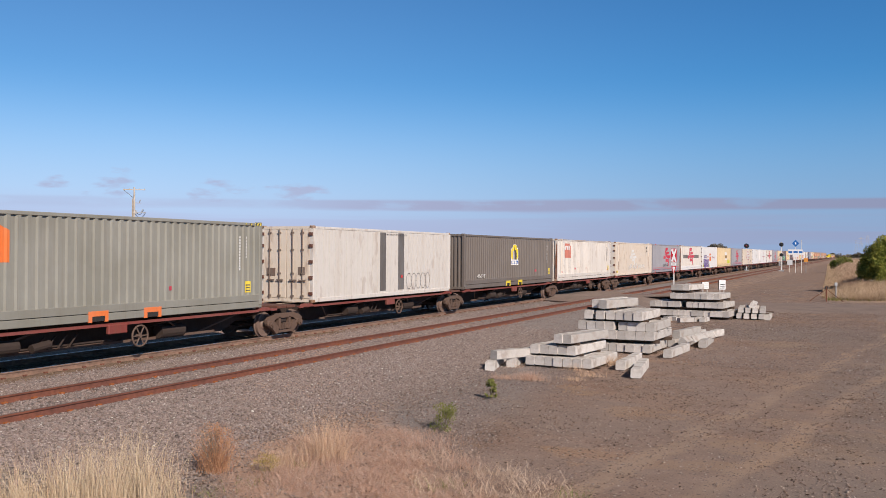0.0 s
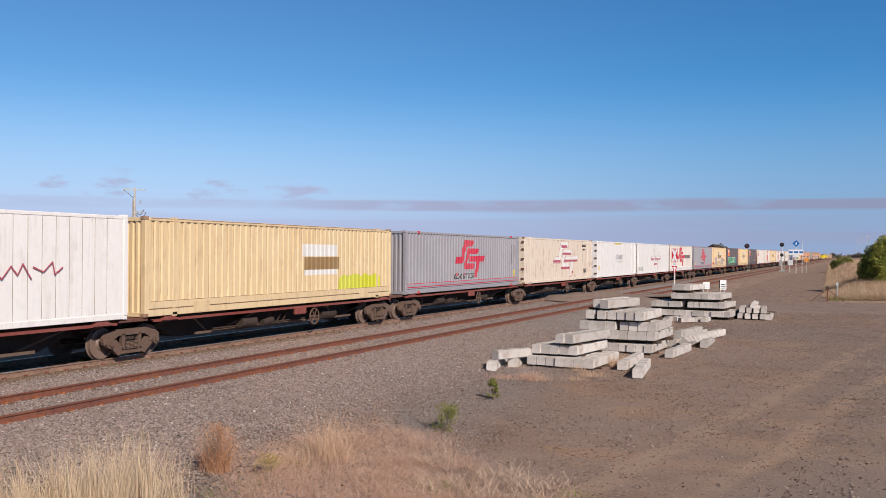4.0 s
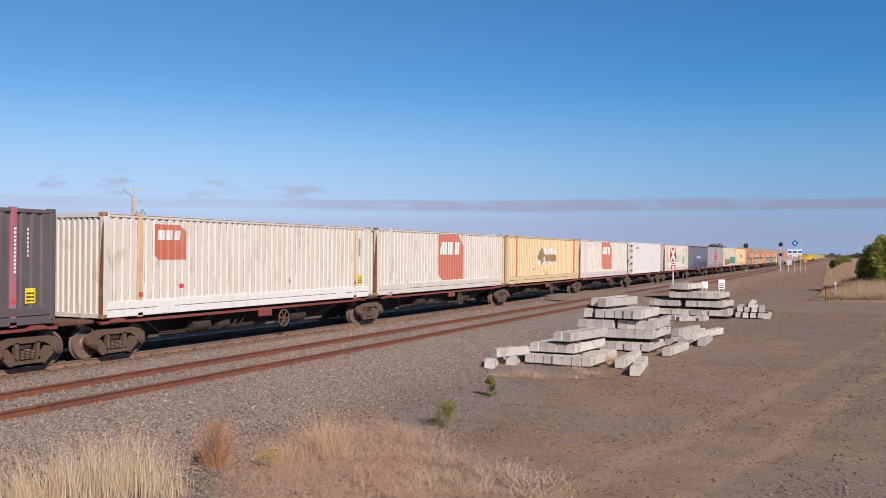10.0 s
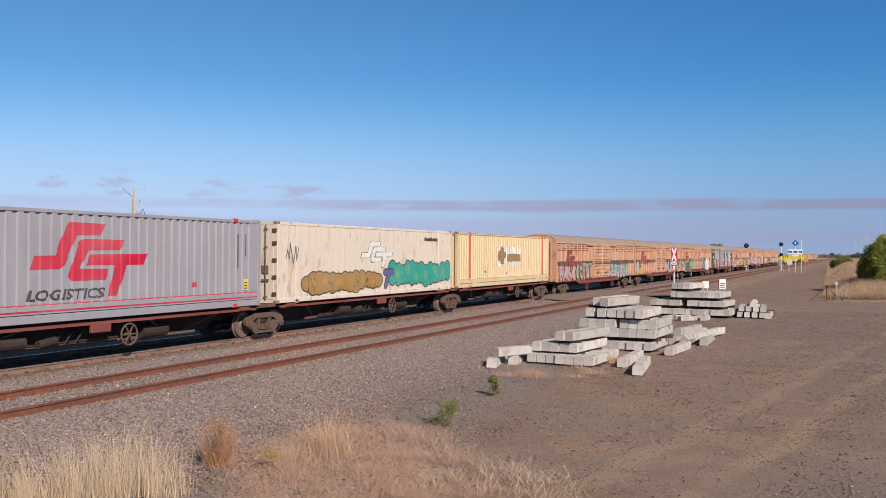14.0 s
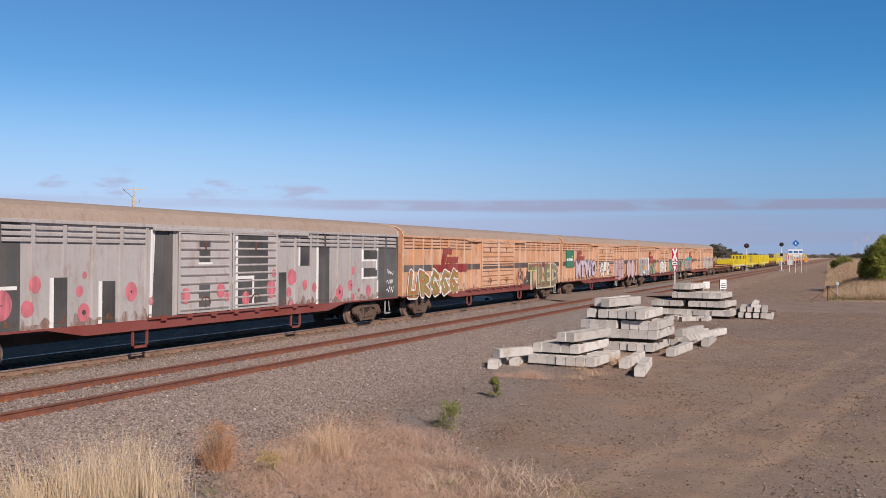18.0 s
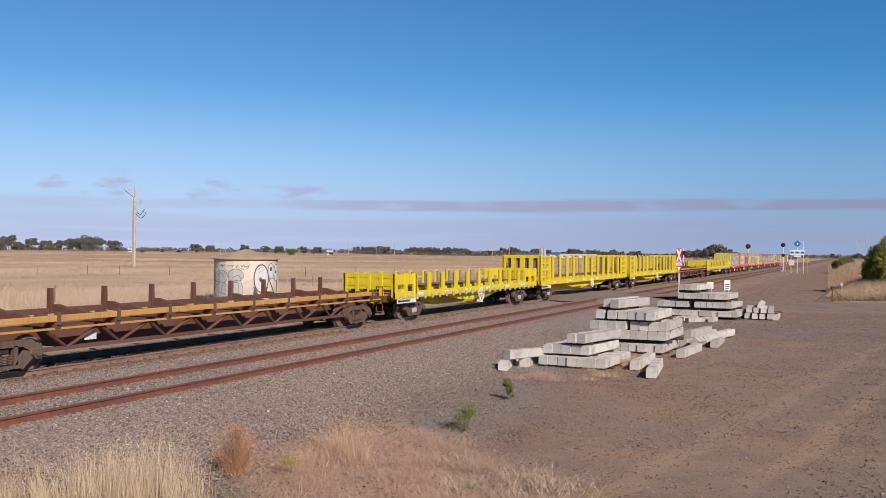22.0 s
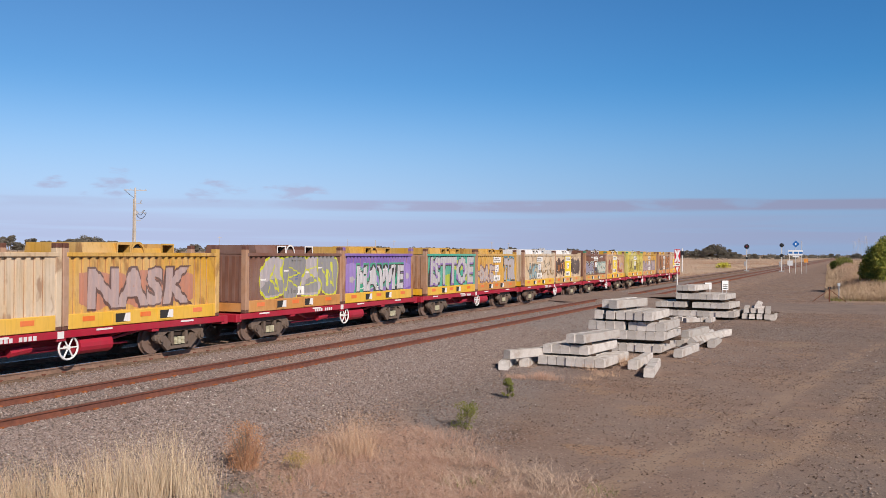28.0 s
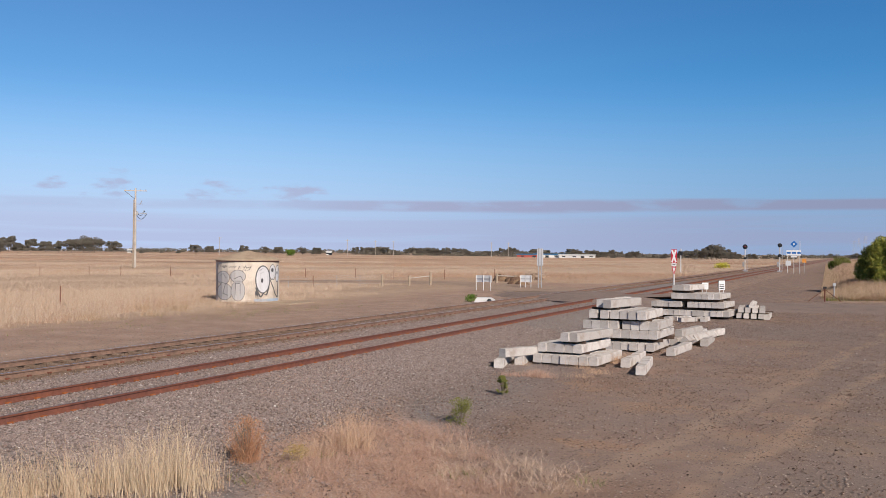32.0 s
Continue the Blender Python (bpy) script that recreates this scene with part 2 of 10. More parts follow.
def ground_material():
    m = bpy.data.materials.new("ground_zones")
    m.use_nodes = True
    nt = m.node_tree
    nt.nodes.clear()
    add, link = nt.nodes.new, nt.links.new
    out, bsdf = add("ShaderNodeOutputMaterial"), add("ShaderNodeBsdfPrincipled")
    bsdf.inputs["Roughness"].default_value, bsdf.inputs["Specular IOR Level"].default_value = 1.0, 0.04
    link(bsdf.outputs[0], out.inputs[0])
    tc, sep = add("ShaderNodeTexCoord"), add("ShaderNodeSeparateXYZ")
    link(tc.outputs["Object"], sep.inputs[0])

    def tex(scale, detail=6.0, stretch=(1, 1, 1), rough=0.55):
        mp, n = add("ShaderNodeMapping"), add("ShaderNodeTexNoise")
        mp.inputs["Scale"].default_value = stretch
        n.inputs["Scale"].default_value, n.inputs["Detail"].default_value, n.inputs["Roughness"].default_value = scale, detail, rough
        link(tc.outputs["Object"], mp.inputs["Vector"])
        link(mp.outputs[0], n.inputs["Vector"])
        return n.outputs["Fac"]

    def fade(value, lo, hi, a=0.0, b=1.0):
        n = add("ShaderNodeMapRange")
        n.interpolation_type = "SMOOTHSTEP"
        for key, v in (("From Min", lo), ("From Max", hi), ("To Min", a), ("To Max", b)):
            n.inputs[key].default_value = v
        link(value, n.inputs["Value"])
        return n.outputs[0]

    def mix(fac, a, b, blend="MIX"):
        n = add("ShaderNodeMix")
        n.data_type, n.blend_type = "RGBA", blend
        for key, v in (("Factor", fac), ("A", a), ("B", b)):
            if isinstance(v, tuple):
                n.inputs[key].default_value = (*v, 1)
            elif isinstance(v, float):
                n.inputs[key].default_value = v
            else:
                link(v, n.inputs[key])
        return n.outputs["Result"]

    def maths(op, a, b):
        n = add("ShaderNodeMath")
        n.operation = op
        for k, v in enumerate((a, b)):
            if isinstance(v, (int, float)):
                n.inputs[k].default_value = v
            else:
                link(v, n.inputs[k])
        return n.outputs[0]

    x, y = sep.outputs["X"], sep.outputs["Y"]
    wob = maths("MULTIPLY", maths("SUBTRACT", tex(.35, 4.0), 0.5), 5.0)
    xw = maths("ADD", x, wob)
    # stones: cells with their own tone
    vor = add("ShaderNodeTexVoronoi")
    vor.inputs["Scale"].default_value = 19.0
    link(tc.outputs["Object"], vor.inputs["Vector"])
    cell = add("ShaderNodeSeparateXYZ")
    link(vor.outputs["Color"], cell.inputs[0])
    # tones kept low to stand for the shade between loose stones
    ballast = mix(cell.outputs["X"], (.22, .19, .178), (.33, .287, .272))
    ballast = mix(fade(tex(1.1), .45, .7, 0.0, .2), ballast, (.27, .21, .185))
    bound = maths("ADD", maths("ADD", x, maths("MULTIPLY", wob, .3)), maths("MULTIPLY", maths("SUBTRACT", y, 15.0), .12))
    dirt = mix(fade(tex(1.3, 8.0), .35, .68), (.26, .16, .116), (.36, .228, .168))
    dirt = mix(fade(tex(.24, 6.0), .46, .58, 0.0, .5), dirt, (.31, .222, .182))
    dirt = mix(fade(tex(.42, 6.0, (1, 1.6, 1)), .56, .64, 0.0, .7), dirt, (.42, .255, .15))
    # worn tan patches and spreads of grey gravel
    for px, py, rx, ry, tint, most in ((18.9, 16.1, 1.7, .8, (.43, .265, .155), .85), (20.7, 17.9, 1.5, .9, (.43, .265, .155), .85), (19.6, 29.5, 1.1, 1.4, (.42, .26, .155), .8), (17.4, 34.6, 1.3, 1.2, (.36, .24, .15), .8), (16.1, 14.2, 1.0, .5, (.40, .23, .14), .7), (15.6, 20.5, 1.6, 1.2, (.37, .225, .15), .6), (18.0, 24.0, .9, 3.0, (.38, .24, .165), .6), (20.9, 26.5, 1.3, 5.0, (.285, .235, .21), .9), (20.1, 13.2, 1.9, 1.1, (.25, .195, .165), .8), (17.6, 40.0, 5.0, 4.5, (.25, .205, .185), .95), (17.6, 35.4, .9, .9, (.42, .26, .155), .8), (19.1, 29.3, .8, .9, (.42, .26, .155), .8)):
        du, dv = maths("MULTIPLY", maths("SUBTRACT", x, px), 1 / rx), maths("MULTIPLY", maths("SUBTRACT", y, py), 1 / ry)
        span = maths("ADD", maths("ADD", maths("MULTIPLY", du, du), maths("MULTIPLY", dv, dv)), maths("MULTIPLY", maths("SUBTRACT", .5, tex(1.7, 6.0)), 4.0))
        dirt = mix(fade(span, 1.3, .1, 0.0, most), dirt, tint)
    dirt = mix(maths("MULTIPLY", fade(maths("ADD", x, maths("MULTIPLY", wob, .5)), 16.5, 20.5), maths("MULTIPLY", fade(y, 50, 36), fade(tex(.5, 6.0), .40, .58, .35, .9))), dirt, (.225, .168, .138))
    # wheel tracks that bear away to the right
    slant = maths("SUBTRACT", x, maths("ADD", maths("MULTIPLY", y, .17), maths("MULTIPLY", maths("SUBTRACT", tex(.2, 2.0), .5), 1.2)))
    for at in (14.05, 15.65):
        off = maths("ABSOLUTE", maths("SUBTRACT", slant, at), 0.0)
        dirt = mix(maths("MULTIPLY", fade(off, .36, .10), fade(tex(.7, 4.0), .35, .6, .3, .95)), dirt, (.46, .305, .205))
    for scale, share, dark in ((13.0, .13, (.085, .058, .045)), (24.0, .30, (.11, .075, .058)), (19.0, .16, (.46, .36, .30))):
        peb = add("ShaderNodeTexVoronoi")
        peb.inputs["Scale"].default_value = scale
        link(tc.outputs["Object"], peb.inputs["Vector"])
        tone = add("ShaderNodeSeparateXYZ")
        link(peb.outputs["Color"], tone.inputs[0])
        spot = maths("MULTIPLY", fade(tone.outputs["X"], share, share - .05), fade(peb.outputs["Distance"], .42, .30))
        dirt = mix(maths("MULTIPLY", spot, fade(tex(.6, 5.0), .36, .55, .35, 1.0)), dirt, dark)
    dirt = mix(fade(tex(30.0, 4.0, (1, 1, 1), .75), .54, .66, 0.0, .5), dirt, (.10, .065, .048))
    dirt = mix(fade(tex(37.0, 3.0, (1, 1.2, 1), .75), .56, .68, 0.0, .7), dirt, (.46, .35, .28))
    dirt = mix(fade(tex(.33, 5.0), .3, .6, .15, .45), dirt, (.305, .25, .222))
    dirt = mix(maths("MULTIPLY", fade(y, 30.0, 55.0), fade(tex(2.2, 5.0, (1, .45, 1), .7), .47, .60, 0.0, .65)), dirt, (.17, .125, .105))
    verge = mix(fade(tex(.7, 7.0), .35, .7), (.38, .26, .20), (.47, .335, .26))
    verge = mix(fade(tex(11.0, 4.0), .5, .75, 0.0, .6), verge, (.16, .105, .08))
    verge = mix(fade(tex(40.0, 4.0), .55, .7, 0.0, .6), verge, (.10, .07, .055))
    verge = mix(fade(tex(.35, 6.0, (1, .5, 1)), .52, .62, 0.0, .6), verge, (.47, .33, .24))
    field = mix(fade(tex(.06, 7.0, (1, .5, 1)), .35, .65), (.47, .35, .262), (.40, .285, .205))
    field = mix(fade(tex(1.3, 6.0), .4, .7, 0.0, .6), field, (.56, .41, .29))
    far_band = fade(tex(.010, 4.0, (.3, 2, 1)), .46, .60, 0.0, .7)
    field = mix(maths("MULTIPLY", far_band, fade(x, -90, -170)), field, (.30, .19, .138))
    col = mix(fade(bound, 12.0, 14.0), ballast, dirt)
    # dry litter under the grass at the yard's edge
    across = maths("ADD", maths("MULTIPLY", maths("SUBTRACT", x, 12.7), .62), maths("MULTIPLY", maths("SUBTRACT", y, 10.9), .45))
    litter = maths("MULTIPLY", fade(maths("ABSOLUTE", maths("ADD", across, maths("MULTIPLY", wob, .22)), 0.0), 1.5, .9), fade(x, 16.4, 15.2))
    col = mix(maths("MULTIPLY", litter, fade(tex(5.0, 6.0), .35, .55, .65, .97)), col, mix(fade(tex(16.0, 6.0), .4, .65), (.44, .285, .215), (.56, .41, .33)))
    # brown four-foot of the main line; far shoulder darkened too as shade under trains
    main = maths("MULTIPLY", fade(maths("ADD", x, maths("MULTIPLY", wob, .25)), -3.0, -1.6), fade(x, 1.5, .9))
    col = mix(maths("MULTIPLY", main, .85), col, (.205, .14, .102))
    col = mix(fade(xw, -2.0, -3.4), col, verge)
    col = mix(fade(maths("ADD", x, maths("MULTIPLY", wob, 1.6)), -11.0, -15.5), col, field)
    col = mix(maths("MULTIPLY", fade(y, 92.0, 97.0), fade(x, -3.0, -5.0)), col, field)
    right = maths("MULTIPLY", fade(maths("ADD", maths("ADD", x, maths("MULTIPLY", wob, .3)), maths("MULTIPLY", maths("SUBTRACT", y, 72.0), .025)), 17.2, 18.4), maths("MULTIPLY", fade(y, 66.0, 72.0), fade(y, 420.0, 330.0)))
    col = mix(right, col, field)
    link(col, bsdf.inputs["Base Color"])
    bump = add("ShaderNodeBump")
    bump.inputs["Strength"].default_value, bump.inputs["Distance"].default_value = .5, .03
    stony = maths("MULTIPLY", vor.outputs["Distance"], fade(bound, 13.0, 11.5, -.1, -1.0))
    height = maths("ADD", stony, maths("MULTIPLY", tex(34.0, 8.0, (1, 1, 1), .75), 1.6))
    link(height, bump.inputs["Height"])
    link(bump.outputs[0], bsdf.inputs["Normal"])
    return m


M_ground = ground_material()
tagged(new("ground", as_mesh("ground", gv, gf, M_ground, smooth=True)), "grey ballast, brown dirt and dry fields", "ground", kind="structure")

# dirt road over the crossing
M_road = mat("pale_dirt_road", (0.38, 0.275, 0.205), 0.95, grain=0.25, scale=6, bump=0.4, stain=(0.24, 0.175, 0.145), stain_scale=0.5, stain_amount=0.6, bump_scale=18)
way = [(34.0, 60.5, .05), (20.0, 60.0, .05), (11.0, 58.0, .06), (8.0, 57.5, .2), (6.9, 57.8, .44), (3.9, 60.5, .44), (2.2, 62.6, .32), (1.2, 64.0, .285), (-1.2, 66.6, .285), (-2.4, 68.0, .2), (-5.5, 74.0, .06), (-11.0, 81.5, .06), (-18.0, 86.0, .07), (-26.0, 86.5, .08), (-34.0, 82.0, .08), (-42.0, 76.5, .08)]
M_yard_road = mat("grey_gravel_road", (0.27, 0.205, 0.175), 0.98, grain=0.4, scale=14, bump=0.6, stain=(0.20, 0.155, 0.135), stain_scale=0.6, stain_amount=0.7, bump_scale=30)


def road_strip(stops, half, material, label):
    """A crowned strip of road with sloping shoulders along (x, y, z) stops."""
    rv = []
    for k, (x, y, z) in enumerate(stops):
        a, b = stops[max(0, k - 1)], stops[min(len(stops) - 1, k + 1)]
        d = Vector((b[0] - a[0], b[1] - a[1])).normalized()
        n = Vector((d.y, -d.x))
        for e in (-1.35, -1.0, 0.0, 1.0, 1.35):
            px, py = x + n.x * half * e, y + n.y * half * e
            if abs(e) > 1:
                rv.append((px, py, land(px, py) - .02))
            else:
                rv.append((px, py, (max(z, land(px, py) + .02) if z < .1 else z) + (.03 if e == 0 else 0)))
    m, n = len(stops), len(rv)
    rf = [(k * 5 + i, k * 5 + i + 1, (k + 1) * 5 + i + 1, (k + 1) * 5 + i) for k in range(m - 1) for i in range(4)]
    rf += [(k * 5, (k + 1) * 5, (k + 1) * 5 + n, k * 5 + n) for k in range(m - 1)] + [(k * 5 + 4, k * 5 + 4 + n, (k + 1) * 5 + 4 + n, (k + 1) * 5 + 4) for k in range(m - 1)]
    tagged(new("road", as_mesh("road", rv + [(x, y, z - .3) for x, y, z in rv], rf, material)), label, "road", kind="structure")


road_strip(way[:10], 4.2, M_yard_road, "grey gravel road over a level crossing")
road_strip(way[9:], 3.6, M_road, "pale compacted dirt road beside a dry field")


# ---- tracks ----
M_rail = mat("brown_rail_steel", (0.25, 0.155, 0.112), 0.75, grain=0.3, scale=9, stain=(0.12, 0.07, 0.05), stain_scale=1.5, stain_amount=0.6)
M_rust = mat("orange_rusty_rail", (0.165, 0.062, 0.043), 0.85, grain=0.3, scale=9, stain=(0.22, 0.075, 0.04), stain_scale=1.2, stain_amount=0.7, bump=0.2)
M_orange_rust = mat("flaking_orange_rust", (0.34, 0.115, 0.045), 0.9, grain=0.3, scale=20)
M_head = mat("worn_rail_head", (0.33, 0.33, 0.36), 0.28, metal=0.8, grain=0.15, scale=5)
M_head_dull = mat("dull_rail_head", (0.20, 0.135, 0.12), 0.5, metal=0.3, grain=0.2, scale=5)
M_sleeper = mat("dusty_concrete_sleeper", (0.25, 0.185, 0.14), 0.9, grain=0.25, scale=14, bump=0.3, stain=(0.15, 0.105, 0.08), stain_scale=3.0, stain_amount=0.85, vary=0.2)
M_timber = mat("weathered_timber_sleeper", (0.21, 0.155, 0.13), 0.95, grain=0.35, scale=10, bump=0.5, stain=(0.10, 0.07, 0.055), stain_scale=3.0, stain_amount=0.6, vary=0.2)


def rail_outline(x, z):
    """Foot, web and head of a rail whose head is at (x, z)."""
    return [(x - .065, z - .155), (x + .065, z - .155), (x + .065, z - .143), (x + .012, z - .125), (x + .010, z - .045), (x + .036, z - .034), (x + .036, z - .004), (x + .028, z - .001), (x - .028, z - .001), (x - .036, z - .004), (x - .036, z - .034), (x - .010, z - .045), (x - .012, z - .125), (x - .065, z - .143)]


Y0, Y1 = -120, 1400
for (xa, xb, zh), steel, top, sleeper_mat, spacing, label in ((TRACKS[0], M_rail, M_head, M_sleeper, .62, "main line on concrete sleepers"), (TRACKS[1], M_rust, M_head_dull, M_timber, .68, "rusty loop line on timber sleepers sunk in ballast")):
    tr = thing("railway_track", label, "track", kind="structure")
    xm = (xa + xb) / 2
    cant = .06 if xm < 3 else 0.0
    for x in (xa, xb):
        z = zh + (cant if x == xa else 0.0)
        r = part("rail", Build().prism(rail_outline(x, z), Y0, Y1, "y"), steel, tr, "rust-brown steel rail")
        part("rail_head", Build().box(x - .027, x + .027, Y0, Y1, z - .002, z), top, r, "worn running surface")
    piece = Build().box(-1.27, 1.27, -.11, .11, -.12, 0, .012).mesh("sleeper", sleeper_mat)
    for k in range(150):
        y = 3.0 + k * spacing
        if 55 < y < 63 and xm > 3 or 62 < y < 69 and xm < 3:
            continue
        part("sleeper", piece, sleeper_mat, tr, at=pose(xm, y, zh - .157 + cant / 2, 0, cant * 38, random.uniform(-.6, .6)))
    rest = Build()
    for k in range(150, 520):
        rest.box(xm - 1.27, xm + 1.27, 3 + k * spacing - .11, 3 + k * spacing + .11, zh - .27, zh - .157)
    tagged(part("distant_sleeper", rest, sleeper_mat, tr), kind="stuff")
    clips = Build()
    for k in range(170):
        y = 3.0 + k * spacing
        for x in (xa, xb):
            for s in (-1, 1):
                clips.box(x + s * .085 - .03, x + s * .085 + .03, y - .05, y + .05, zh - .157, zh - .115)
    tagged(part("rail_clip", clips, M_rust if xm < 3 else M_orange_rust, tr, "rusty rail clips"), kind="stuff")


# ---- loose stone ----
def stone_cloud(name, label, count, place, size, material, seed, lift=0.0):
    """Many small angular stones in one mesh."""
    rng = np.random.default_rng(seed)
    base = np.array([(1, 0, 0), (-1, 0, 0), (0, 1, 0), (0, -1, 0), (0, 0, 1), (0, 0, -1)], float)
    tri = np.array([(0, 2, 4), (2, 1, 4), (1, 3, 4), (3, 0, 4), (2, 0, 5), (1, 2, 5), (3, 1, 5), (0, 3, 5)])
    at = place(rng, count)
    n = len(at)
    s = rng.uniform(size[0], size[1], (n, 1, 1)) * rng.uniform(.55, 1.0, (n, 1, 3)) * np.array([1, 1, .5])
    v = base[None] * s * rng.uniform(.7, 1.25, (n, 6, 1))
    v += rng.normal(0, .12, (n, 6, 3)) * s
    a = rng.uniform(0, math.tau, n)
    c, d = np.cos(a)[:, None], np.sin(a)[:, None]
    tl = rng.uniform(-.6, .6, (n, 1))
    v = np.stack([v[..., 0] * c - v[..., 1] * d, v[..., 0] * d + v[..., 1] * c, v[..., 2] + tl * v[..., 0]], -1)
    v += at[:, None, :]
    me = bpy.data.meshes.new(name)
    f = (tri[None] + 6 * np.arange(n)[:, None, None]).reshape(-1, 3)
    me.vertices.add(6 * n)
    me.vertices.foreach_set("co", v.reshape(-1).astype(np.float32))
    me.loops.add(f.size)
    me.loops.foreach_set("vertex_index", f.reshape(-1).astype(np.int32))
    me.polygons.add(len(f))
    me.polygons.foreach_set("loop_start", np.arange(0, f.size, 3, dtype=np.int32))
    me.update(calc_edges=True)
    me.materials.append(material)
    return tagged(new(name, me), label, "gravel", kind="stuff")


def island_mat(name, tones, rough=0.9, rare=None):
    """Every loose piece takes its own tone."""
    m = bpy.data.materials.new(name)
    m.use_nodes = True
    nt = m.node_tree
    bsdf = nt.nodes["Principled BSDF"]
    bsdf.inputs["Roughness"].default_value, bsdf.inputs["Specular IOR Level"].default_value = rough, 0.08
    g, r = nt.nodes.new("ShaderNodeNewGeometry"), nt.nodes.new("ShaderNodeValToRGB")
    r.color_ramp.interpolation = "LINEAR"
    while len(r.color_ramp.elements) < len(tones):
        r.color_ramp.elements.new(0.5)
    for k, (e, t) in enumerate(zip(r.color_ramp.elements, tones)):
        e.position, e.color = k / (len(tones) - 1) * (.985 if rare else 1), (*t, 1)
    if rare:
        e = r.color_ramp.elements.new(1.0)
        e.color = (*rare, 1)
    nt.links.new(g.outputs["Random Per Island"], r.inputs[0])
    nt.links.new(r.outputs[0], bsdf.inputs["Base Color"])
    return m


BED_X = np.linspace(-13, 9.4, 300)
BED_Z = np.array([bed(float(v)) for v in BED_X])
M_stone = island_mat("ballast_stone", [(.146, .112, .102), (.24, .188, .171), (.302, .24, .22), (.343, .276, .253), (.27, .192, .162), (.425, .352, .327), (.198, .153, .139)], rare=(.68, .63, .59))
M_pebble = island_mat("dirt_pebble", [(.065, .045, .036), (.24, .16, .125), (.15, .108, .088), (.34, .235, .18), (.28, .215, .185), (.46, .37, .32), (.10, .068, .053)])
M_bed_stone = island_mat("brown_bed_stone", [(.15, .098, .07), (.205, .138, .10), (.255, .178, .132), (.215, .145, .105)])


def clear_of_rails(p):
    keep = np.ones(len(p), bool)
    for xa, xb, zh in TRACKS:
        for x in (xa, xb):
            keep &= np.abs(p[:, 0] - x) > .11
    keep &= ~((p[:, 0] > 3.5) & (p[:, 0] < 7.4) & (p[:, 1] > 53.5) & (p[:, 1] < 64))
    keep &= ~((p[:, 0] > -2.5) & (p[:, 0] < 2.6) & (p[:, 1] > 60) & (p[:, 1] < 71))
    return p[keep]


def ballast_places(y0, y1, x0=2.0, x1=9.6):
    def place(rng, count):
        y = y0 + (y1 - y0) * rng.uniform(0, 1, count) ** 1.5
        x = rng.uniform(x0, x1, count) + rng.normal(0, .5, count) * (x1 > 9)
        return clear_of_rails(np.stack([x, y, np.interp(x, BED_X, BED_Z) + rng.uniform(-.005, .02, count)], 1))
    return place


def spill_places(rng, count):
    y = 8 + 32 * rng.uniform(0, 1, count) ** 1.4
    x = rng.uniform(9.2, 14.5, count)
    keep = x + .12 * (y - 15) + rng.normal(0, .6, count) + .5 * np.sin(x * 2.1 + y) < 12.9
    across = (x - 12.7) * .62 + (y - 10.9) * .45
    keep &= (np.abs(across) > 1.5) | (rng.uniform(0, 1, count) < .2)
    x, y = x[keep], y[keep]
    return np.stack([x, y, np.interp(x, BED_X, BED_Z) + rng.uniform(-.012, .006, len(x))], 1)


stone_cloud("ballast", "loose grey ballast stones beside the rails", 84000, ballast_places(6.5, 34), (.020, .050), M_stone, 1)
stone_cloud("ballast", "loose grey ballast stones beside the rails", 30000, ballast_places(30, 75, -2.3, 9.0), (.025, .055), M_stone, 2)
stone_cloud("ballast", "grey ballast between the concrete sleepers", 22000, ballast_places(12, 40, -1.5, 1.5), (.022, .045), M_bed_stone, 3)
stone_cloud("ballast", "brown-grey ballast beside the concrete sleepers", 16000, ballast_places(12, 46, 1.2, 3.0), (.022, .045), M_stone, 6)
stone_cloud("ballast", "thin scatter of stones on the far verge", 26000, ballast_places(14, 70, -9.5, -1.4), (.012, .03), M_stone, 7)
stone_cloud("ballast", "loose grey ballast on the shoulder of the loop", 52000, ballast_places(9, 30, 6.6, 10.2), (.020, .048), M_stone, 10)
stone_cloud("ballast", "brown-grey ballast spilling over the yard", 76000, spill_places, (.012, .034), M_stone, 8)


def yard_places(rng, count):
    y = 8 + 56 * rng.uniform(0, 1, count) ** 1.6
    x = rng.uniform(9.0, 24.0, count)
    edge = x - 9.6 + rng.normal(0, .5, count)
    patch = np.sin(x * .9 + 1.7 * np.sin(y * .31)) * np.sin(y * .42 + x * .35) + .6 * np.sin(x * 2.3 - y * 1.1) * np.sin(y * .9)
    thick = .30 + .30 * patch + .55 * np.exp(-((x - 20.6) / 1.3) ** 2 - ((y - 27) / 7) ** 2) + .4 * (y > 36)
    keep = rng.uniform(0, 1, count) < np.maximum(np.clip(1.3 - edge / 2.2, 0, 1), np.clip(thick, .06, 1))
    x, y = x[keep], y[keep]
    return np.stack([x, y, np.full(len(x), .0) + rng.uniform(-.010, .006, len(x))], 1)


def far_yard_places(rng, count):
    y = 27 + 60 * rng.uniform(0, 1, count) ** 1.3
    x = rng.uniform(11.5, 25.0, count)
    keep = (np.sin(x * .8 + 1.3 * np.sin(y * .25)) * np.sin(y * .3 + x * .4) > rng.uniform(-1.1, .8, count)) & ((x < 16.6) | (y < 66))
    x, y = x[keep], y[keep]
    return np.stack([x, y, np.where(y > 54, .05, 0.0) + rng.uniform(-.008, .012, len(x))], 1)


stone_cloud("loose_gravel", "coarse grey gravel strewn over the yard", 42000, far_yard_places, (.014, .042), M_stone, 9)
stone_cloud("loose_gravel", "small stones scattered over the dirt yard", 165000, yard_places, (.008, .034), M_pebble, 4)


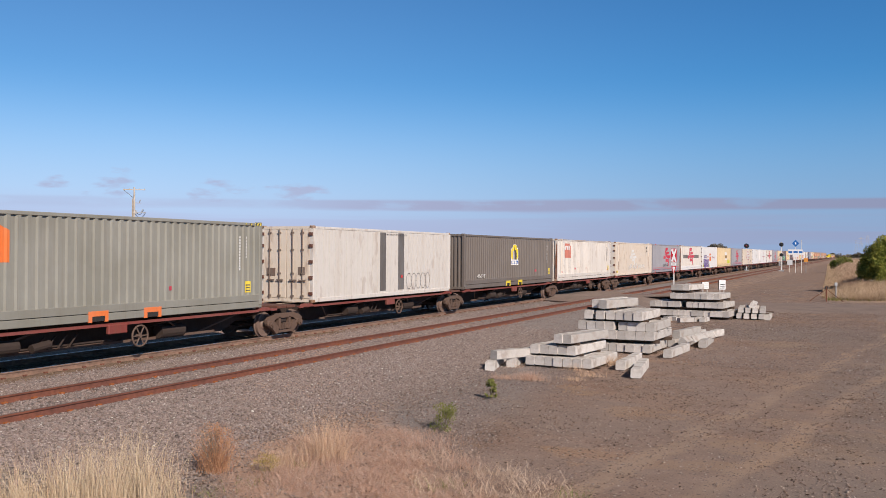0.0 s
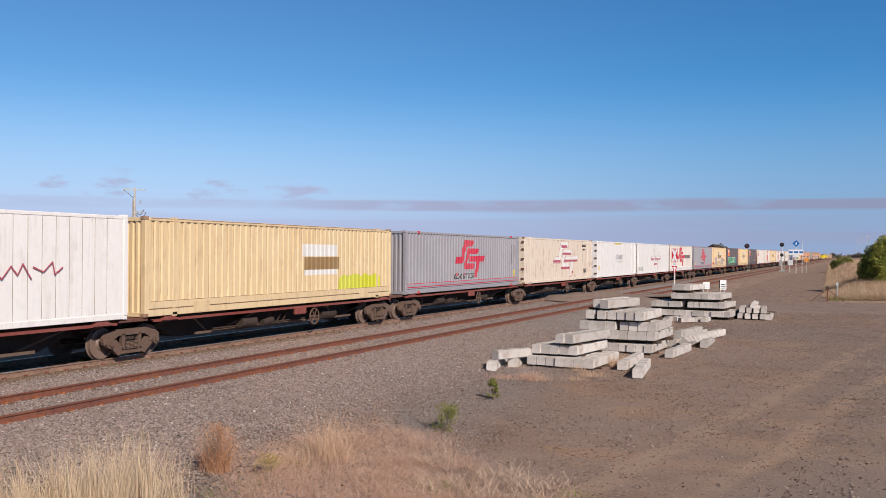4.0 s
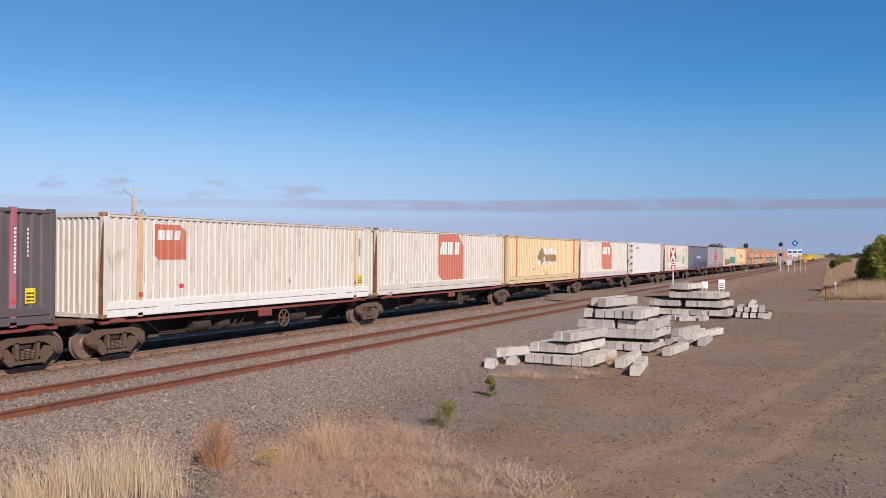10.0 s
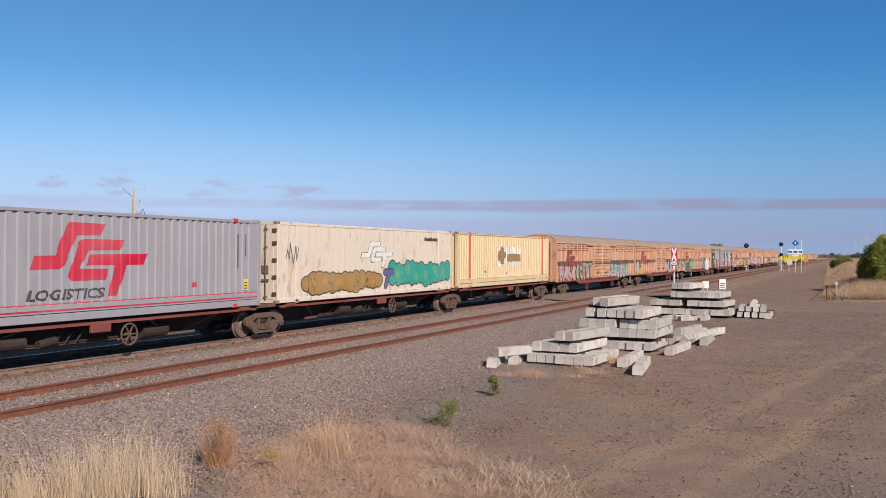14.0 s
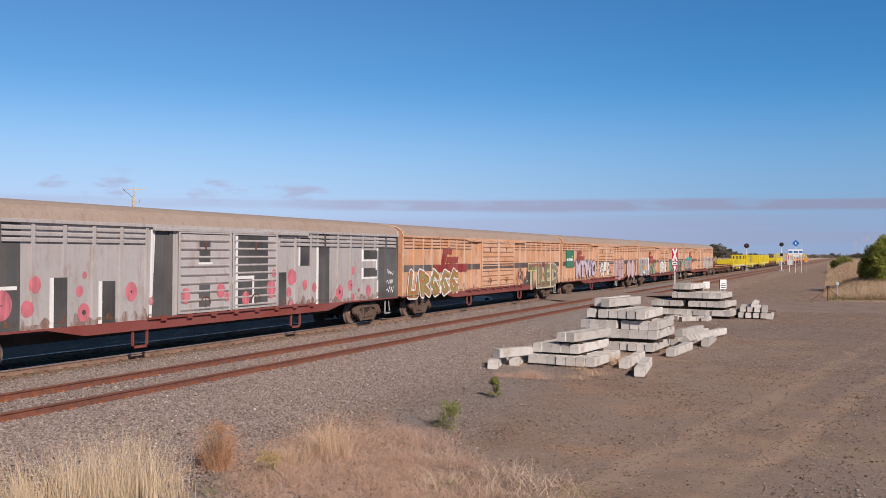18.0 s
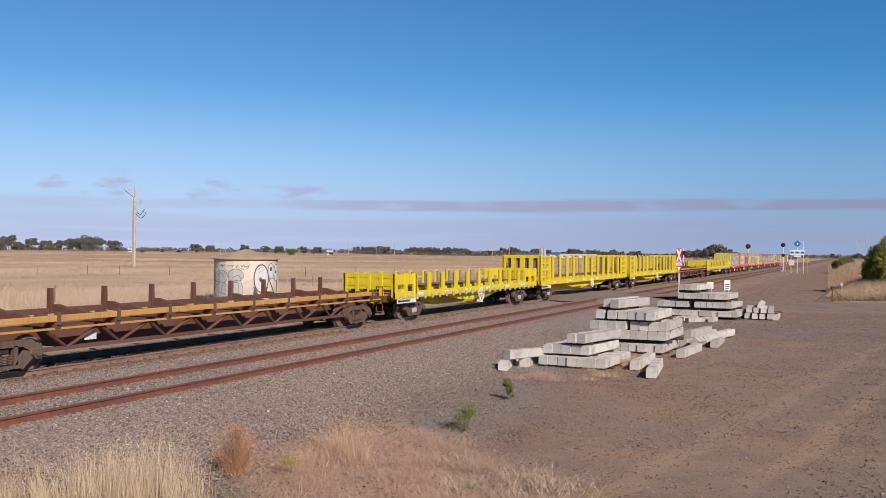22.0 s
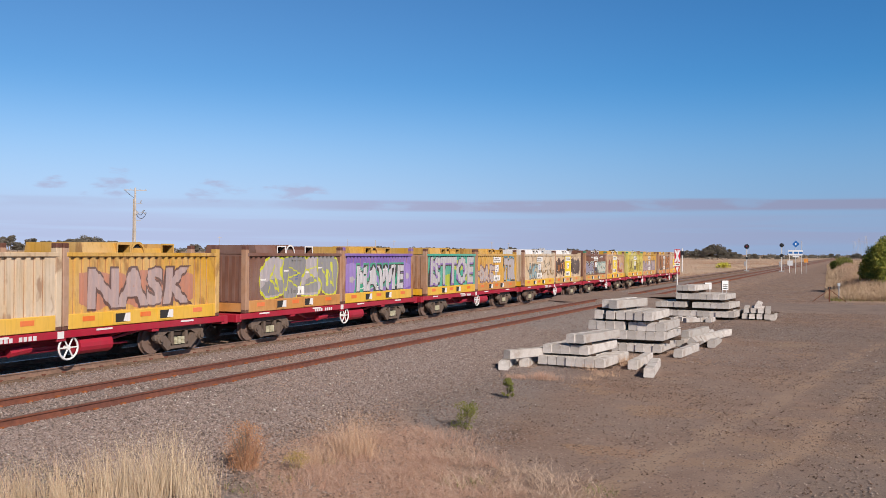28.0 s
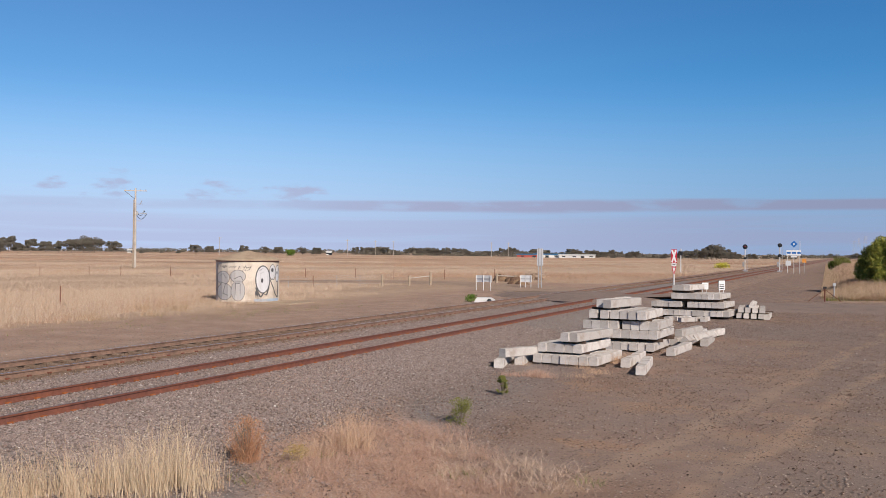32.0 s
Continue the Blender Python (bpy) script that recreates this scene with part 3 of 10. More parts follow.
# ---- the train: paints ----
def paint(name, colour, rough=0.5, dirt=(0.16, 0.09, 0.055), dirt_amount=0.35, rust=0.0, fade=0.12, metal=0.0):
    """Weathered paint: runs of dirt down the side, faded patches, specks of rust."""
    m = bpy.data.materials.new(name)
    m.use_nodes = True
    nt = m.node_tree
    nt.nodes.clear()
    add, link = nt.nodes.new, nt.links.new
    out, bsdf = add("ShaderNodeOutputMaterial"), add("ShaderNodeBsdfPrincipled")
    link(bsdf.outputs[0], out.inputs[0])
    bsdf.inputs["Metallic"].default_value = metal
    tc, info, shift = add("ShaderNodeTexCoord"), add("ShaderNodeObjectInfo"), add("ShaderNodeVectorMath")
    shift.operation = "MULTIPLY_ADD"
    comb = add("ShaderNodeCombineXYZ")
    for k in range(3):
        link(info.outputs["Random"], comb.inputs[k])
    shift.inputs[1].default_value = (41.0, 67.0, 23.0)
    link(comb.outputs[0], shift.inputs[0])
    link(tc.outputs["Object"], shift.inputs[2])

    def tex(scale, vec_scale, detail=5.0):
        mp, n = add("ShaderNodeMapping"), add("ShaderNodeTexNoise")
        mp.inputs["Scale"].default_value = vec_scale
        n.inputs["Scale"].default_value, n.inputs["Detail"].default_value = scale, detail
        link(shift.outputs[0], mp.inputs["Vector"])
        link(mp.outputs[0], n.inputs["Vector"])
        return n.outputs["Fac"]

    def ramp(value, lo, hi, top):
        r = add("ShaderNodeMapRange")
        r.inputs["From Min"].default_value, r.inputs["From Max"].default_value = lo, hi
        r.inputs["To Min"].default_value, r.inputs["To Max"].default_value = 0.0, top
        link(value, r.inputs["Value"])
        return r.outputs[0]

    def mixed(fac, a, b):
        mx = add("ShaderNodeMix")
        mx.data_type = "RGBA"
        link(fac, mx.inputs["Factor"])
        for key, c in (("A", a), ("B", b)):
            if isinstance(c, tuple):
                mx.inputs[key].default_value = (*c, 1)
            else:
                link(c, mx.inputs[key])
        return mx.outputs["Result"]

    pale = tuple(min(1.0, c * (1 - fade) + 0.75 * fade) for c in colour)
    col = mixed(ramp(tex(0.55, (1, 1, 1), 4), 0.35, 0.7, 1.0), colour, pale)
    col = mixed(ramp(tex(1.0, (3.2, 3.2, 0.22)), 0.50, 0.85, dirt_amount * 0.6), col, dirt)
    col = mixed(ramp(tex(1.0, (17.0, 17.0, 0.5), 3), 0.56, 0.72, dirt_amount * 0.7), col, dirt)
    col = mixed(ramp(tex(9.0, (1, 1, 0.6), 8), 0.45, 0.75, dirt_amount * 0.5), col, tuple(c * 0.6 for c in colour))
    if rust:
        col = mixed(ramp(tex(2.3, (1.2, 1.2, 0.5), 10), 0.58, 0.66, rust), col, (0.20, 0.075, 0.03))
    link(col, bsdf.inputs["Base Color"])
    rr = add("ShaderNodeMapRange")
    rr.inputs["To Min"].default_value, rr.inputs["To Max"].default_value = rough - 0.1, min(1.0, rough + 0.25)
    link(tex(3.0, (1, 1, 1)), rr.inputs["Value"])
    link(rr.outputs[0], bsdf.inputs["Roughness"])
    bp = add("ShaderNodeBump")
    bp.inputs["Strength"].default_value, bp.inputs["Distance"].default_value = 0.25, 0.02
    link(tex(1.4, (1, 1, 1), 3), bp.inputs["Height"])
    link(bp.outputs[0], bsdf.inputs["Normal"])
    return m


P_grey_green = paint("grey_green_paint", (0.245, 0.235, 0.20), 0.5, dirt_amount=0.2)
P_dark = paint("charcoal_paint", (0.155, 0.128, 0.112), 0.5, dirt_amount=0.2, fade=0.04)
P_slate = paint("slate_paint", (0.105, 0.088, 0.098), 0.5, dirt_amount=0.25, fade=0.03)
P_silver = paint("silver_grey_paint", (0.315, 0.305, 0.34), 0.42, dirt_amount=0.2, fade=0.08)
P_white = paint("white_paint", (0.68, 0.63, 0.585), 0.5, dirt=(0.40, 0.28, 0.18), dirt_amount=0.38, rust=0.22, fade=0.05)
P_clean = paint("clean_white_paint", (0.81, 0.785, 0.775), 0.45, dirt=(0.48, 0.38, 0.29), dirt_amount=0.28, rust=0.1, fade=0.03)
P_cream = paint("cream_paint", (0.735, 0.63, 0.525), 0.55, dirt=(0.54, 0.37, 0.24), dirt_amount=0.4, rust=0.3, fade=0.08)
P_tan = paint("tan_paint", (0.72, 0.55, 0.325), 0.5, dirt=(0.3, 0.16, 0.06), dirt_amount=0.4, rust=0.15, fade=0.08)
P_sand = paint("sand_paint", (0.66, 0.475, 0.27), 0.55, dirt=(0.3, 0.16, 0.07), dirt_amount=0.45, rust=0.2, fade=0.12)
P_curtain = paint("blue_grey_curtain", (0.13, 0.14, 0.215), 0.6, dirt=(0.035, 0.05, 0.11), dirt_amount=0.75, fade=0.1)
P_blue = paint("blue_paint", (0.035, 0.075, 0.26), 0.45, dirt_amount=0.3)
P_van = paint("orange_van_paint", (0.59, 0.285, 0.14), 0.55, dirt=(0.28, 0.105, 0.05), dirt_amount=0.7, rust=0.42, fade=0.28)
P_rib = paint("bleached_sunlit_rib_paint", (0.62, 0.38, 0.235), 0.55, dirt=(0.30, 0.13, 0.07), dirt_amount=0.6, rust=0.45, fade=0.3)
P_van_grey = paint("grey_van_paint", (0.40, 0.36, 0.355), 0.55, dirt=(0.16, 0.07, 0.04), dirt_amount=0.4, rust=0.25)
P_sill = paint("red_oxide_sill", (0.22, 0.045, 0.035), 0.6, dirt_amount=0.5, fade=0.05)
P_roof = paint("dusty_roof_paint", (0.35, 0.26, 0.21), 0.85, dirt_amount=0.5, fade=0.05)
P_yellow = paint("yellow_wagon_paint", (0.74, 0.555, 0.008), 0.4, dirt_amount=0.25, fade=0.03)
P_ochre = paint("ochre_paint", (0.55, 0.27, 0.05), 0.55, dirt_amount=0.4, rust=0.2)
P_red = paint("red_wagon_paint", (0.40, 0.010, 0.033), 0.45, dirt_amount=0.3, fade=0.03)
P_brown = paint("brown_rust_paint", (0.125, 0.045, 0.03), 0.75, dirt_amount=0.5, fade=0.04)
P_under = paint("dusty_underframe", (0.04, 0.023, 0.017), 0.85, dirt=(0.03, 0.02, 0.016), dirt_amount=0.7, fade=0.02)
P_bogie = paint("dusty_brown_steel", (0.125, 0.074, 0.053), 0.8, dirt=(0.05, 0.032, 0.025), dirt_amount=0.6, fade=0.03)
P_bogie_grey = paint("grease_grey_steel", (0.145, 0.10, 0.076), 0.75, dirt=(0.03, 0.024, 0.02), dirt_amount=0.6, fade=0.03)
P_wheel = paint("rolled_wheel_steel", (0.19, 0.125, 0.10), 0.5, dirt=(0.07, 0.045, 0.035), dirt_amount=0.6, fade=0.02)
P_black = paint("black_rubber_and_shade", (0.02, 0.019, 0.018), 0.7, dirt_amount=0.3, fade=0.02)
P_lock = paint("rusty_lock_bar", (0.17, 0.12, 0.095), 0.6, dirt_amount=0.5, rust=0.4)
P_rusty_cast = paint("rusty_corner_casting", (0.30, 0.17, 0.10), 0.7, dirt=(0.10, 0.05, 0.03), dirt_amount=0.7, rust=0.5, fade=0.2)
P_joint = paint("dirty_panel_joint", (0.20, 0.165, 0.135), 0.8, dirt_amount=0.4, fade=0.05)
P_wood = paint("grey_dunnage_wood", (0.17, 0.125, 0.10), 0.9, dirt_amount=0.5)
P_gal = paint("galvanised_steel", (0.50, 0.49, 0.48), 0.45, dirt_amount=0.3, metal=0.3)
DECO = {}


def deco(r, g, b, worn=0.25):
    """Sign and spray paint of one colour, made once."""
    key = (r, g, b, worn)
    if key not in DECO:
        DECO[key] = paint("applied_paint", (r, g, b), 0.5, dirt=(0.25, 0.17, 0.12), dirt_amount=worn, fade=worn * 0.4)
    return DECO[key]


def thin(r, g, b, cover=0.6):
    """Spray paint laid on so thin that the wall shows through in runs."""
    m = paint("thin_spray_paint", (r, g, b), 0.55, dirt_amount=0.1, fade=0.05)
    nt = m.node_tree
    add, link = nt.nodes.new, nt.links.new
    bsdf = [n for n in nt.nodes if n.type == "BSDF_PRINCIPLED"][0]
    tc, mp, n, fade, clear, mix = add("ShaderNodeTexCoord"), add("ShaderNodeMapping"), add("ShaderNodeTexNoise"), add("ShaderNodeMapRange"), add("ShaderNodeBsdfTransparent"), add("ShaderNodeMixShader")
    mp.inputs["Scale"].default_value = (3.0, 3.0, 0.9)
    n.inputs["Scale"].default_value, n.inputs["Detail"].default_value = 1.6, 8.0
    fade.inputs["From Min"].default_value, fade.inputs["From Max"].default_value = 0.36, 0.60
    fade.inputs["To Min"].default_value, fade.inputs["To Max"].default_value = cover - 0.35, min(1.0, cover + 0.25)
    link(tc.outputs["Object"], mp.inputs["Vector"])
    link(mp.outputs[0], n.inputs["Vector"])
    link(n.outputs["Fac"], fade.inputs["Value"])
    link(fade.outputs[0], mix.inputs[0])
    link(clear.outputs[0], mix.inputs[1])
    link(bsdf.outputs[0], mix.inputs[2])
    link(mix.outputs[0], [k for k in nt.nodes if k.type == "OUTPUT_MATERIAL"][0].inputs[0])
    return m


RED, INK, WHITE, ORANGE = deco(0.52, 0.008, 0.045), deco(0.035, 0.03, 0.03), deco(0.78, 0.76, 0.74), deco(0.80, 0.17, 0.02)
FADED_RED, BROWN_INK, GREEN, YELLOW = deco(0.52, 0.15, 0.10), deco(0.26, 0.15, 0.045), deco(0.03, 0.22, 0.05), deco(0.80, 0.60, 0.01)
GREY_BAR, MAUVE, DULL_WHITE, PURPLE, LIME = deco(0.13, 0.115, 0.11), deco(0.44, 0.07, 0.12), deco(0.70, 0.68, 0.68, 0.4), deco(0.12, 0.045, 0.27), deco(0.55, 0.56, 0.03)
TEAL, OCHRE_SPRAY, SILVER_SPRAY, BLACK_SPRAY, ROSE = deco(0.02, 0.33, 0.26), deco(0.36, 0.19, 0.03), deco(0.42, 0.38, 0.40), deco(0.05, 0.045, 0.045), deco(0.40, 0.06, 0.10)
DUSK_PINK, MINT, SKY_SPRAY, PALE_GREEN, HOT = deco(0.45, 0.32, 0.33), deco(0.22, 0.42, 0.28), deco(0.16, 0.36, 0.45), deco(0.13, 0.20, 0.11), deco(0.60, 0.03, 0.04)
OLIVE_DARK, LIME_DULL, LILAC = deco(.175, .15, .085), deco(.30, .31, .08), deco(.50, .38, .40)
PINK_DISC = thin(.62, .16, .20, .9)
FOLD_DIRT_SHADE = thin(.36, .24, .15, .42)
THIN_WHITE, THIN_TEAL, THIN_MINT = thin(.74, .72, .70, .72), thin(.06, .40, .38, .8), thin(.22, .48, .33, .7)
VAN_RED, VAN_BAND, SIGN_GREEN, OLIVE_SPRAY, RUST_SPRAY = deco(0.26, 0.03, 0.025), deco(0.085, 0.062, 0.058), deco(0.0, 0.145, 0.075), deco(0.26, 0.24, 0.09), deco(0.38, 0.14, 0.03)


# ---- corrugated sides and what is painted on them ----
def profile(kind, length, start=0.0):
    """Break points (u, depth) of a side seen from above, outermost 0."""
    pts, u = [(start, 0.0)], start + 0.10
    pitch, depth, flat, slope = {"wide": (0.300, 0.050, 0.105, 0.042), "fine": (0.300, 0.042, 0.130, 0.032), "silver": (0.332, 0.045, 0.150, 0.034), "seam": (0.42, 0.020, 0.388, 0.005), "coil": (0.27, 0.062, 0.115, 0.016)}.get(kind, (length, 0, length, 0))
    if depth == 0:
        return [(start, 0.0), (start + length, 0.0)]
    while u + pitch < start + length - 0.08:
        low = pitch - flat - 2 * slope
        pts += [(u, 0.0), (u + slope, -depth), (u + slope + low, -depth), (u + 2 * slope + low, 0.0)]
        u += pitch
    return pts + [(start + length, 0.0)]


def side_mesh(name, prof, x, z0, z1, material):
    v = [(x + d, u, z) for u, d in prof for z in (z0, z1)]
    return as_mesh(name, v, [(2 * i, 2 * i + 2, 2 * i + 3, 2 * i + 1) for i in range(len(prof) - 1)], material)


def clip(poly, lo, hi):
    """The part of a convex (u, z) outline between two values of u."""
    for edge, keep in ((lo, 1), (hi, -1)):
        out = []
        for (u0, z0), (u1, z1) in zip(poly, poly[1:] + poly[:1]):
            a, b = (u0 - edge) * keep, (u1 - edge) * keep
            if a >= 0:
                out.append((u0, z0))
            if (a >= 0) != (b >= 0):
                k = a / (a - b)
                out.append((edge, z0 + (z1 - z0) * k))
        poly = out
        if len(poly) < 3:
            return []
    return poly


def applied(name, shapes, prof, x, parent, label="", lift=0.004):
    """Paint or film on a side: convex outlines in coats, each following the folds of the sheet. shapes: (outline, material, coat)."""
    groups = []
    for shape in shapes:
        box = [min(p[0] for p in shape[0]) - .15, max(p[0] for p in shape[0]) + .15, min(p[1] for p in shape[0]) - .15, max(p[1] for p in shape[0]) + .15]
        hit = [g for g in groups if g[0][0] < box[1] and box[0] < g[0][1] and g[0][2] < box[3] and box[2] < g[0][3]]
        merged = [box, []]
        for g in hit:
            merged = [[min(merged[0][0], g[0][0]), max(merged[0][1], g[0][1]), min(merged[0][2], g[0][2]), max(merged[0][3], g[0][3])], merged[1] + g[1]]
            groups.remove(g)
        merged[1].append(shape)
        groups.append(merged)
    if len(groups) > 1:
        order = {id(s): k for k, s in enumerate(shapes)}
        for g in groups:
            applied(name, sorted(g[1], key=lambda s: order[id(s)]), prof, x, parent, label, lift)
        return None
    mats, v, f, slot = [], [], [], []
    us = [p[0] for p in prof]
    ds = [p[1] for p in prof]
    for layer, (outline, material, coat) in enumerate(shapes, 1):
        if material not in mats:
            mats.append(material)
        lo, hi = min(p[0] for p in outline), max(p[0] for p in outline)
        for i in range(len(prof) - 1):
            a, b = us[i], us[i + 1]
            if b <= lo or a >= hi:
                continue
            piece = clip(list(outline), a, b)
            if len(piece) < 3:
                continue
            k = len(v)
            v += [(x + ds[i] + (ds[i + 1] - ds[i]) * (u - a) / max(b - a, 1e-6) + lift + 0.003 * coat + .0026 * layer / max(60, len(shapes)), u, z) for u, z in piece]
            f.append(tuple(range(k, k + len(piece))))
            slot.append(mats.index(material))
    me = as_mesh(name, v, f, None)
    for m in mats:
        me.materials.append(m)
    me.polygons.foreach_set("material_index", slot)
    bm = bmesh.new()
    bm.from_mesh(me)
    bmesh.ops.remove_doubles(bm, verts=bm.verts, dist=2e-6)
    for face in bm.faces:
        if face.normal.x < 0:
            face.normal_flip()
    bm.to_mesh(me)
    bm.free()
    ob = new(name, me)
    ob.parent = parent
    if label:
        ob["label"] = label
    return ob


def rect(u0, u1, z0, z1):
    return [(u0, z0), (u1, z0), (u1, z1), (u0, z1)]


def placed(outline, u0, u1, z0, z1):
    return [(u0 + (u1 - u0) * a, z0 + (z1 - z0) * b) for a, b in outline]


def grown(outline, by):
    cu, cz = sum(p[0] for p in outline) / len(outline), sum(p[1] for p in outline) / len(outline)
    out = []
    for u, z in outline:
        d = math.hypot(u - cu, z - cz) or 1
        out.append((u + (u - cu) / d * by, z + (z - cz) / d * by))
    return out


def oval(cu, cz, ru, rz, n=20):
    return [(cu + ru * math.cos(k * math.tau / n), cz + rz * math.sin(k * math.tau / n)) for k in range(n)]


STEPPED = [[(0.279, 0.943), (0.314, 0.991), (0.597, 0.982), (0.572, 0.829), (0.348, 0.820)],
           [(0.193, 0.548), (0.279, 0.943), (0.369, 0.846), (0.272, 0.452), (0.238, 0.382)],
           [(0.000, 0.382), (0.034, 0.553), (0.203, 0.557), (0.272, 0.452), (0.238, 0.382)],
           [(0.379, 0.732), (0.421, 0.776), (0.769, 0.772), (0.741, 0.632), (0.438, 0.623)],
           [(0.300, 0.285), (0.379, 0.732), (0.459, 0.632), (0.397, 0.408), (0.383, 0.224), (0.328, 0.224)],
           [(0.324, 0.224), (0.383, 0.382), (0.638, 0.377), (0.607, 0.228)],
           [(0.438, 0.425), (0.479, 0.570), (1.000, 0.579), (0.966, 0.425)],
           [(0.638, 0.004), (0.686, 0.430), (0.797, 0.430), (0.717, 0.009)]]


def stepped_logo(u0, u1, z0, z1, material, edge=None):
    shapes = []
    for s in STEPPED:
        o = placed(s, u0, u1, z0, z1)
        if edge:
            shapes.append((grown(o, 0.055), edge, 0))
        shapes.append((o, material, 1))
    return shapes


def block_logo(u0, u1, z0, z1, material, bar):
    w, h = u1 - u0, z1 - z0
    out = [(placed([(0, .12), (.14, 0), (1, 0), (1, .78), (.80, 1), (0, 1)], u0, u1, z0, z1), material, 0)]
    for a, b in ((.08, .30), (.36, .56), (.62, .80)):
        out.append((placed([(a, .56), (b, .56), (b + .03, .84), (a + .03, .84)], u0, u1, z0, z1), bar, 1))
    return out


def bars(u0, u1, z0, z1, material, n=8, seed=1, coat=1):
    """A word that is not spelt out: plain bars of its size."""
    rng = random.Random(seed)
    w = (u1 - u0) / n
    return [(rect(u0 + k * w, u0 + (k + 0.78) * w, z0, z1 - (0.22 * (z1 - z0) if rng.random() < 0.55 else 0)), material, coat) for k in range(n)]


def word_shapes(u0, u1, z0, z1, material):
    """A brand's word as plain rings and stems."""
    out, h, w = [], z1 - z0, (u1 - u0) / 10
    for k in range(10):
        a = u0 + k * w
        if k % 2 == 0:
            n = 16
            for j in range(n):
                p, q = j * math.tau / n, (j + 1) * math.tau / n
                c, r0, r1 = (a + .42 * w, z0 + .42 * h), .40 * w, .28 * w
                out.append(([(c[0] + r0 * math.cos(p), c[1] + 1.05 * r0 * math.sin(p)), (c[0] + r0 * math.cos(q), c[1] + 1.05 * r0 * math.sin(q)), (c[0] + r1 * math.cos(q), c[1] + 1.1 * r1 * math.sin(q)), (c[0] + r1 * math.cos(p), c[1] + 1.1 * r1 * math.sin(p))], material, 0))
        else:
            tall = (1.0, 1.35, 1.5, 1.0)[(k // 2) % 4]
            out.append((rect(a + .30 * w, a + .44 * w, z0 - .02 * h, z0 + h * tall), material, 0))
            out.append((rect(a + .44 * w, a + .80 * w, z0 + .80 * h, z0 + .96 * h), material, 0))
    return out


def upright_bars(u, z0, z1, width, material, n=9):
    h = (z1 - z0) / n
    return [(rect(u, u + width, z0 + k * h, z0 + (k + 0.7) * h), material, 1) for k in range(n)]


def stroke(a, b, w):
    """A thick line from a to b with blunt round ends."""
    du, dz = b[0] - a[0], b[1] - a[1]
    d = math.hypot(du, dz) or 1e-6
    t, n = (du / d * w / 2, dz / d * w / 2), (-dz / d * w / 2, du / d * w / 2)
    pts = []
    for c, s in ((b, 1), (a, -1)):
        for k in (-90, -45, 0, 45, 90):
            r = radians(k)
            pts.append((c[0] + s * (t[0] * math.cos(r)) + s * (-1) * (n[0] * math.sin(-r)), c[1] + s * (t[1] * math.cos(r)) + s * (-1) * (n[1] * math.sin(-r))))
    return pts


GLYPHS = [[(0, 0), (0, 2), (2, 1.4), (0, 1), (2, 0)], [(0, 0), (1, 2), (2, 0), (.5, .8)], [(2, 2), (0, 1.6), (2, .7), (0, 0)], [(0, 2), (.3, 0), (1, 1.3), (1.7, 0), (2, 2)], [(0, 0), (0, 2), (2, 0), (2, 2)],
          [(2, 1.7), (1, 2), (0, 1), (1, 0), (2, .4), (1.2, 1)], [(0, 2), (2, 2), (1, 1.9), (1, 0)], [(0, 0), (0, 2), (1.8, 2), (0, 1.1), (1.6, 1.1)], [(0, 2), (0, 0), (2, 0), (2, 1.7)], [(0, 1), (1, 2), (2, 1), (1, 0), (0, 1)]]


BLOBS = [[(.0, .1), (.25, -.02), (.8, .0), (1.0, .2), (.95, .8), (.75, 1.0), (.2, 1.0), (.02, .85)], [(.1, .0), (.9, .04), (1.0, .4), (.8, .7), (.72, 1.0), (.3, 1.02), (.2, .6), (.0, .35)],
         [(.2, .0), (.7, -.02), (.85, .35), (1.02, .75), (.9, 1.0), (.15, 1.0), (-.02, .7), (.1, .3)], [(.3, .0), (.95, .1), (1.05, .5), (.9, .95), (.4, 1.04), (.05, .85), (-.04, .45), (.1, .12)],
         [(.0, .0), (.6, -.04), (1.05, .15), (.9, .55), (1.0, .9), (.65, 1.05), (.12, .95), (.05, .5)]]


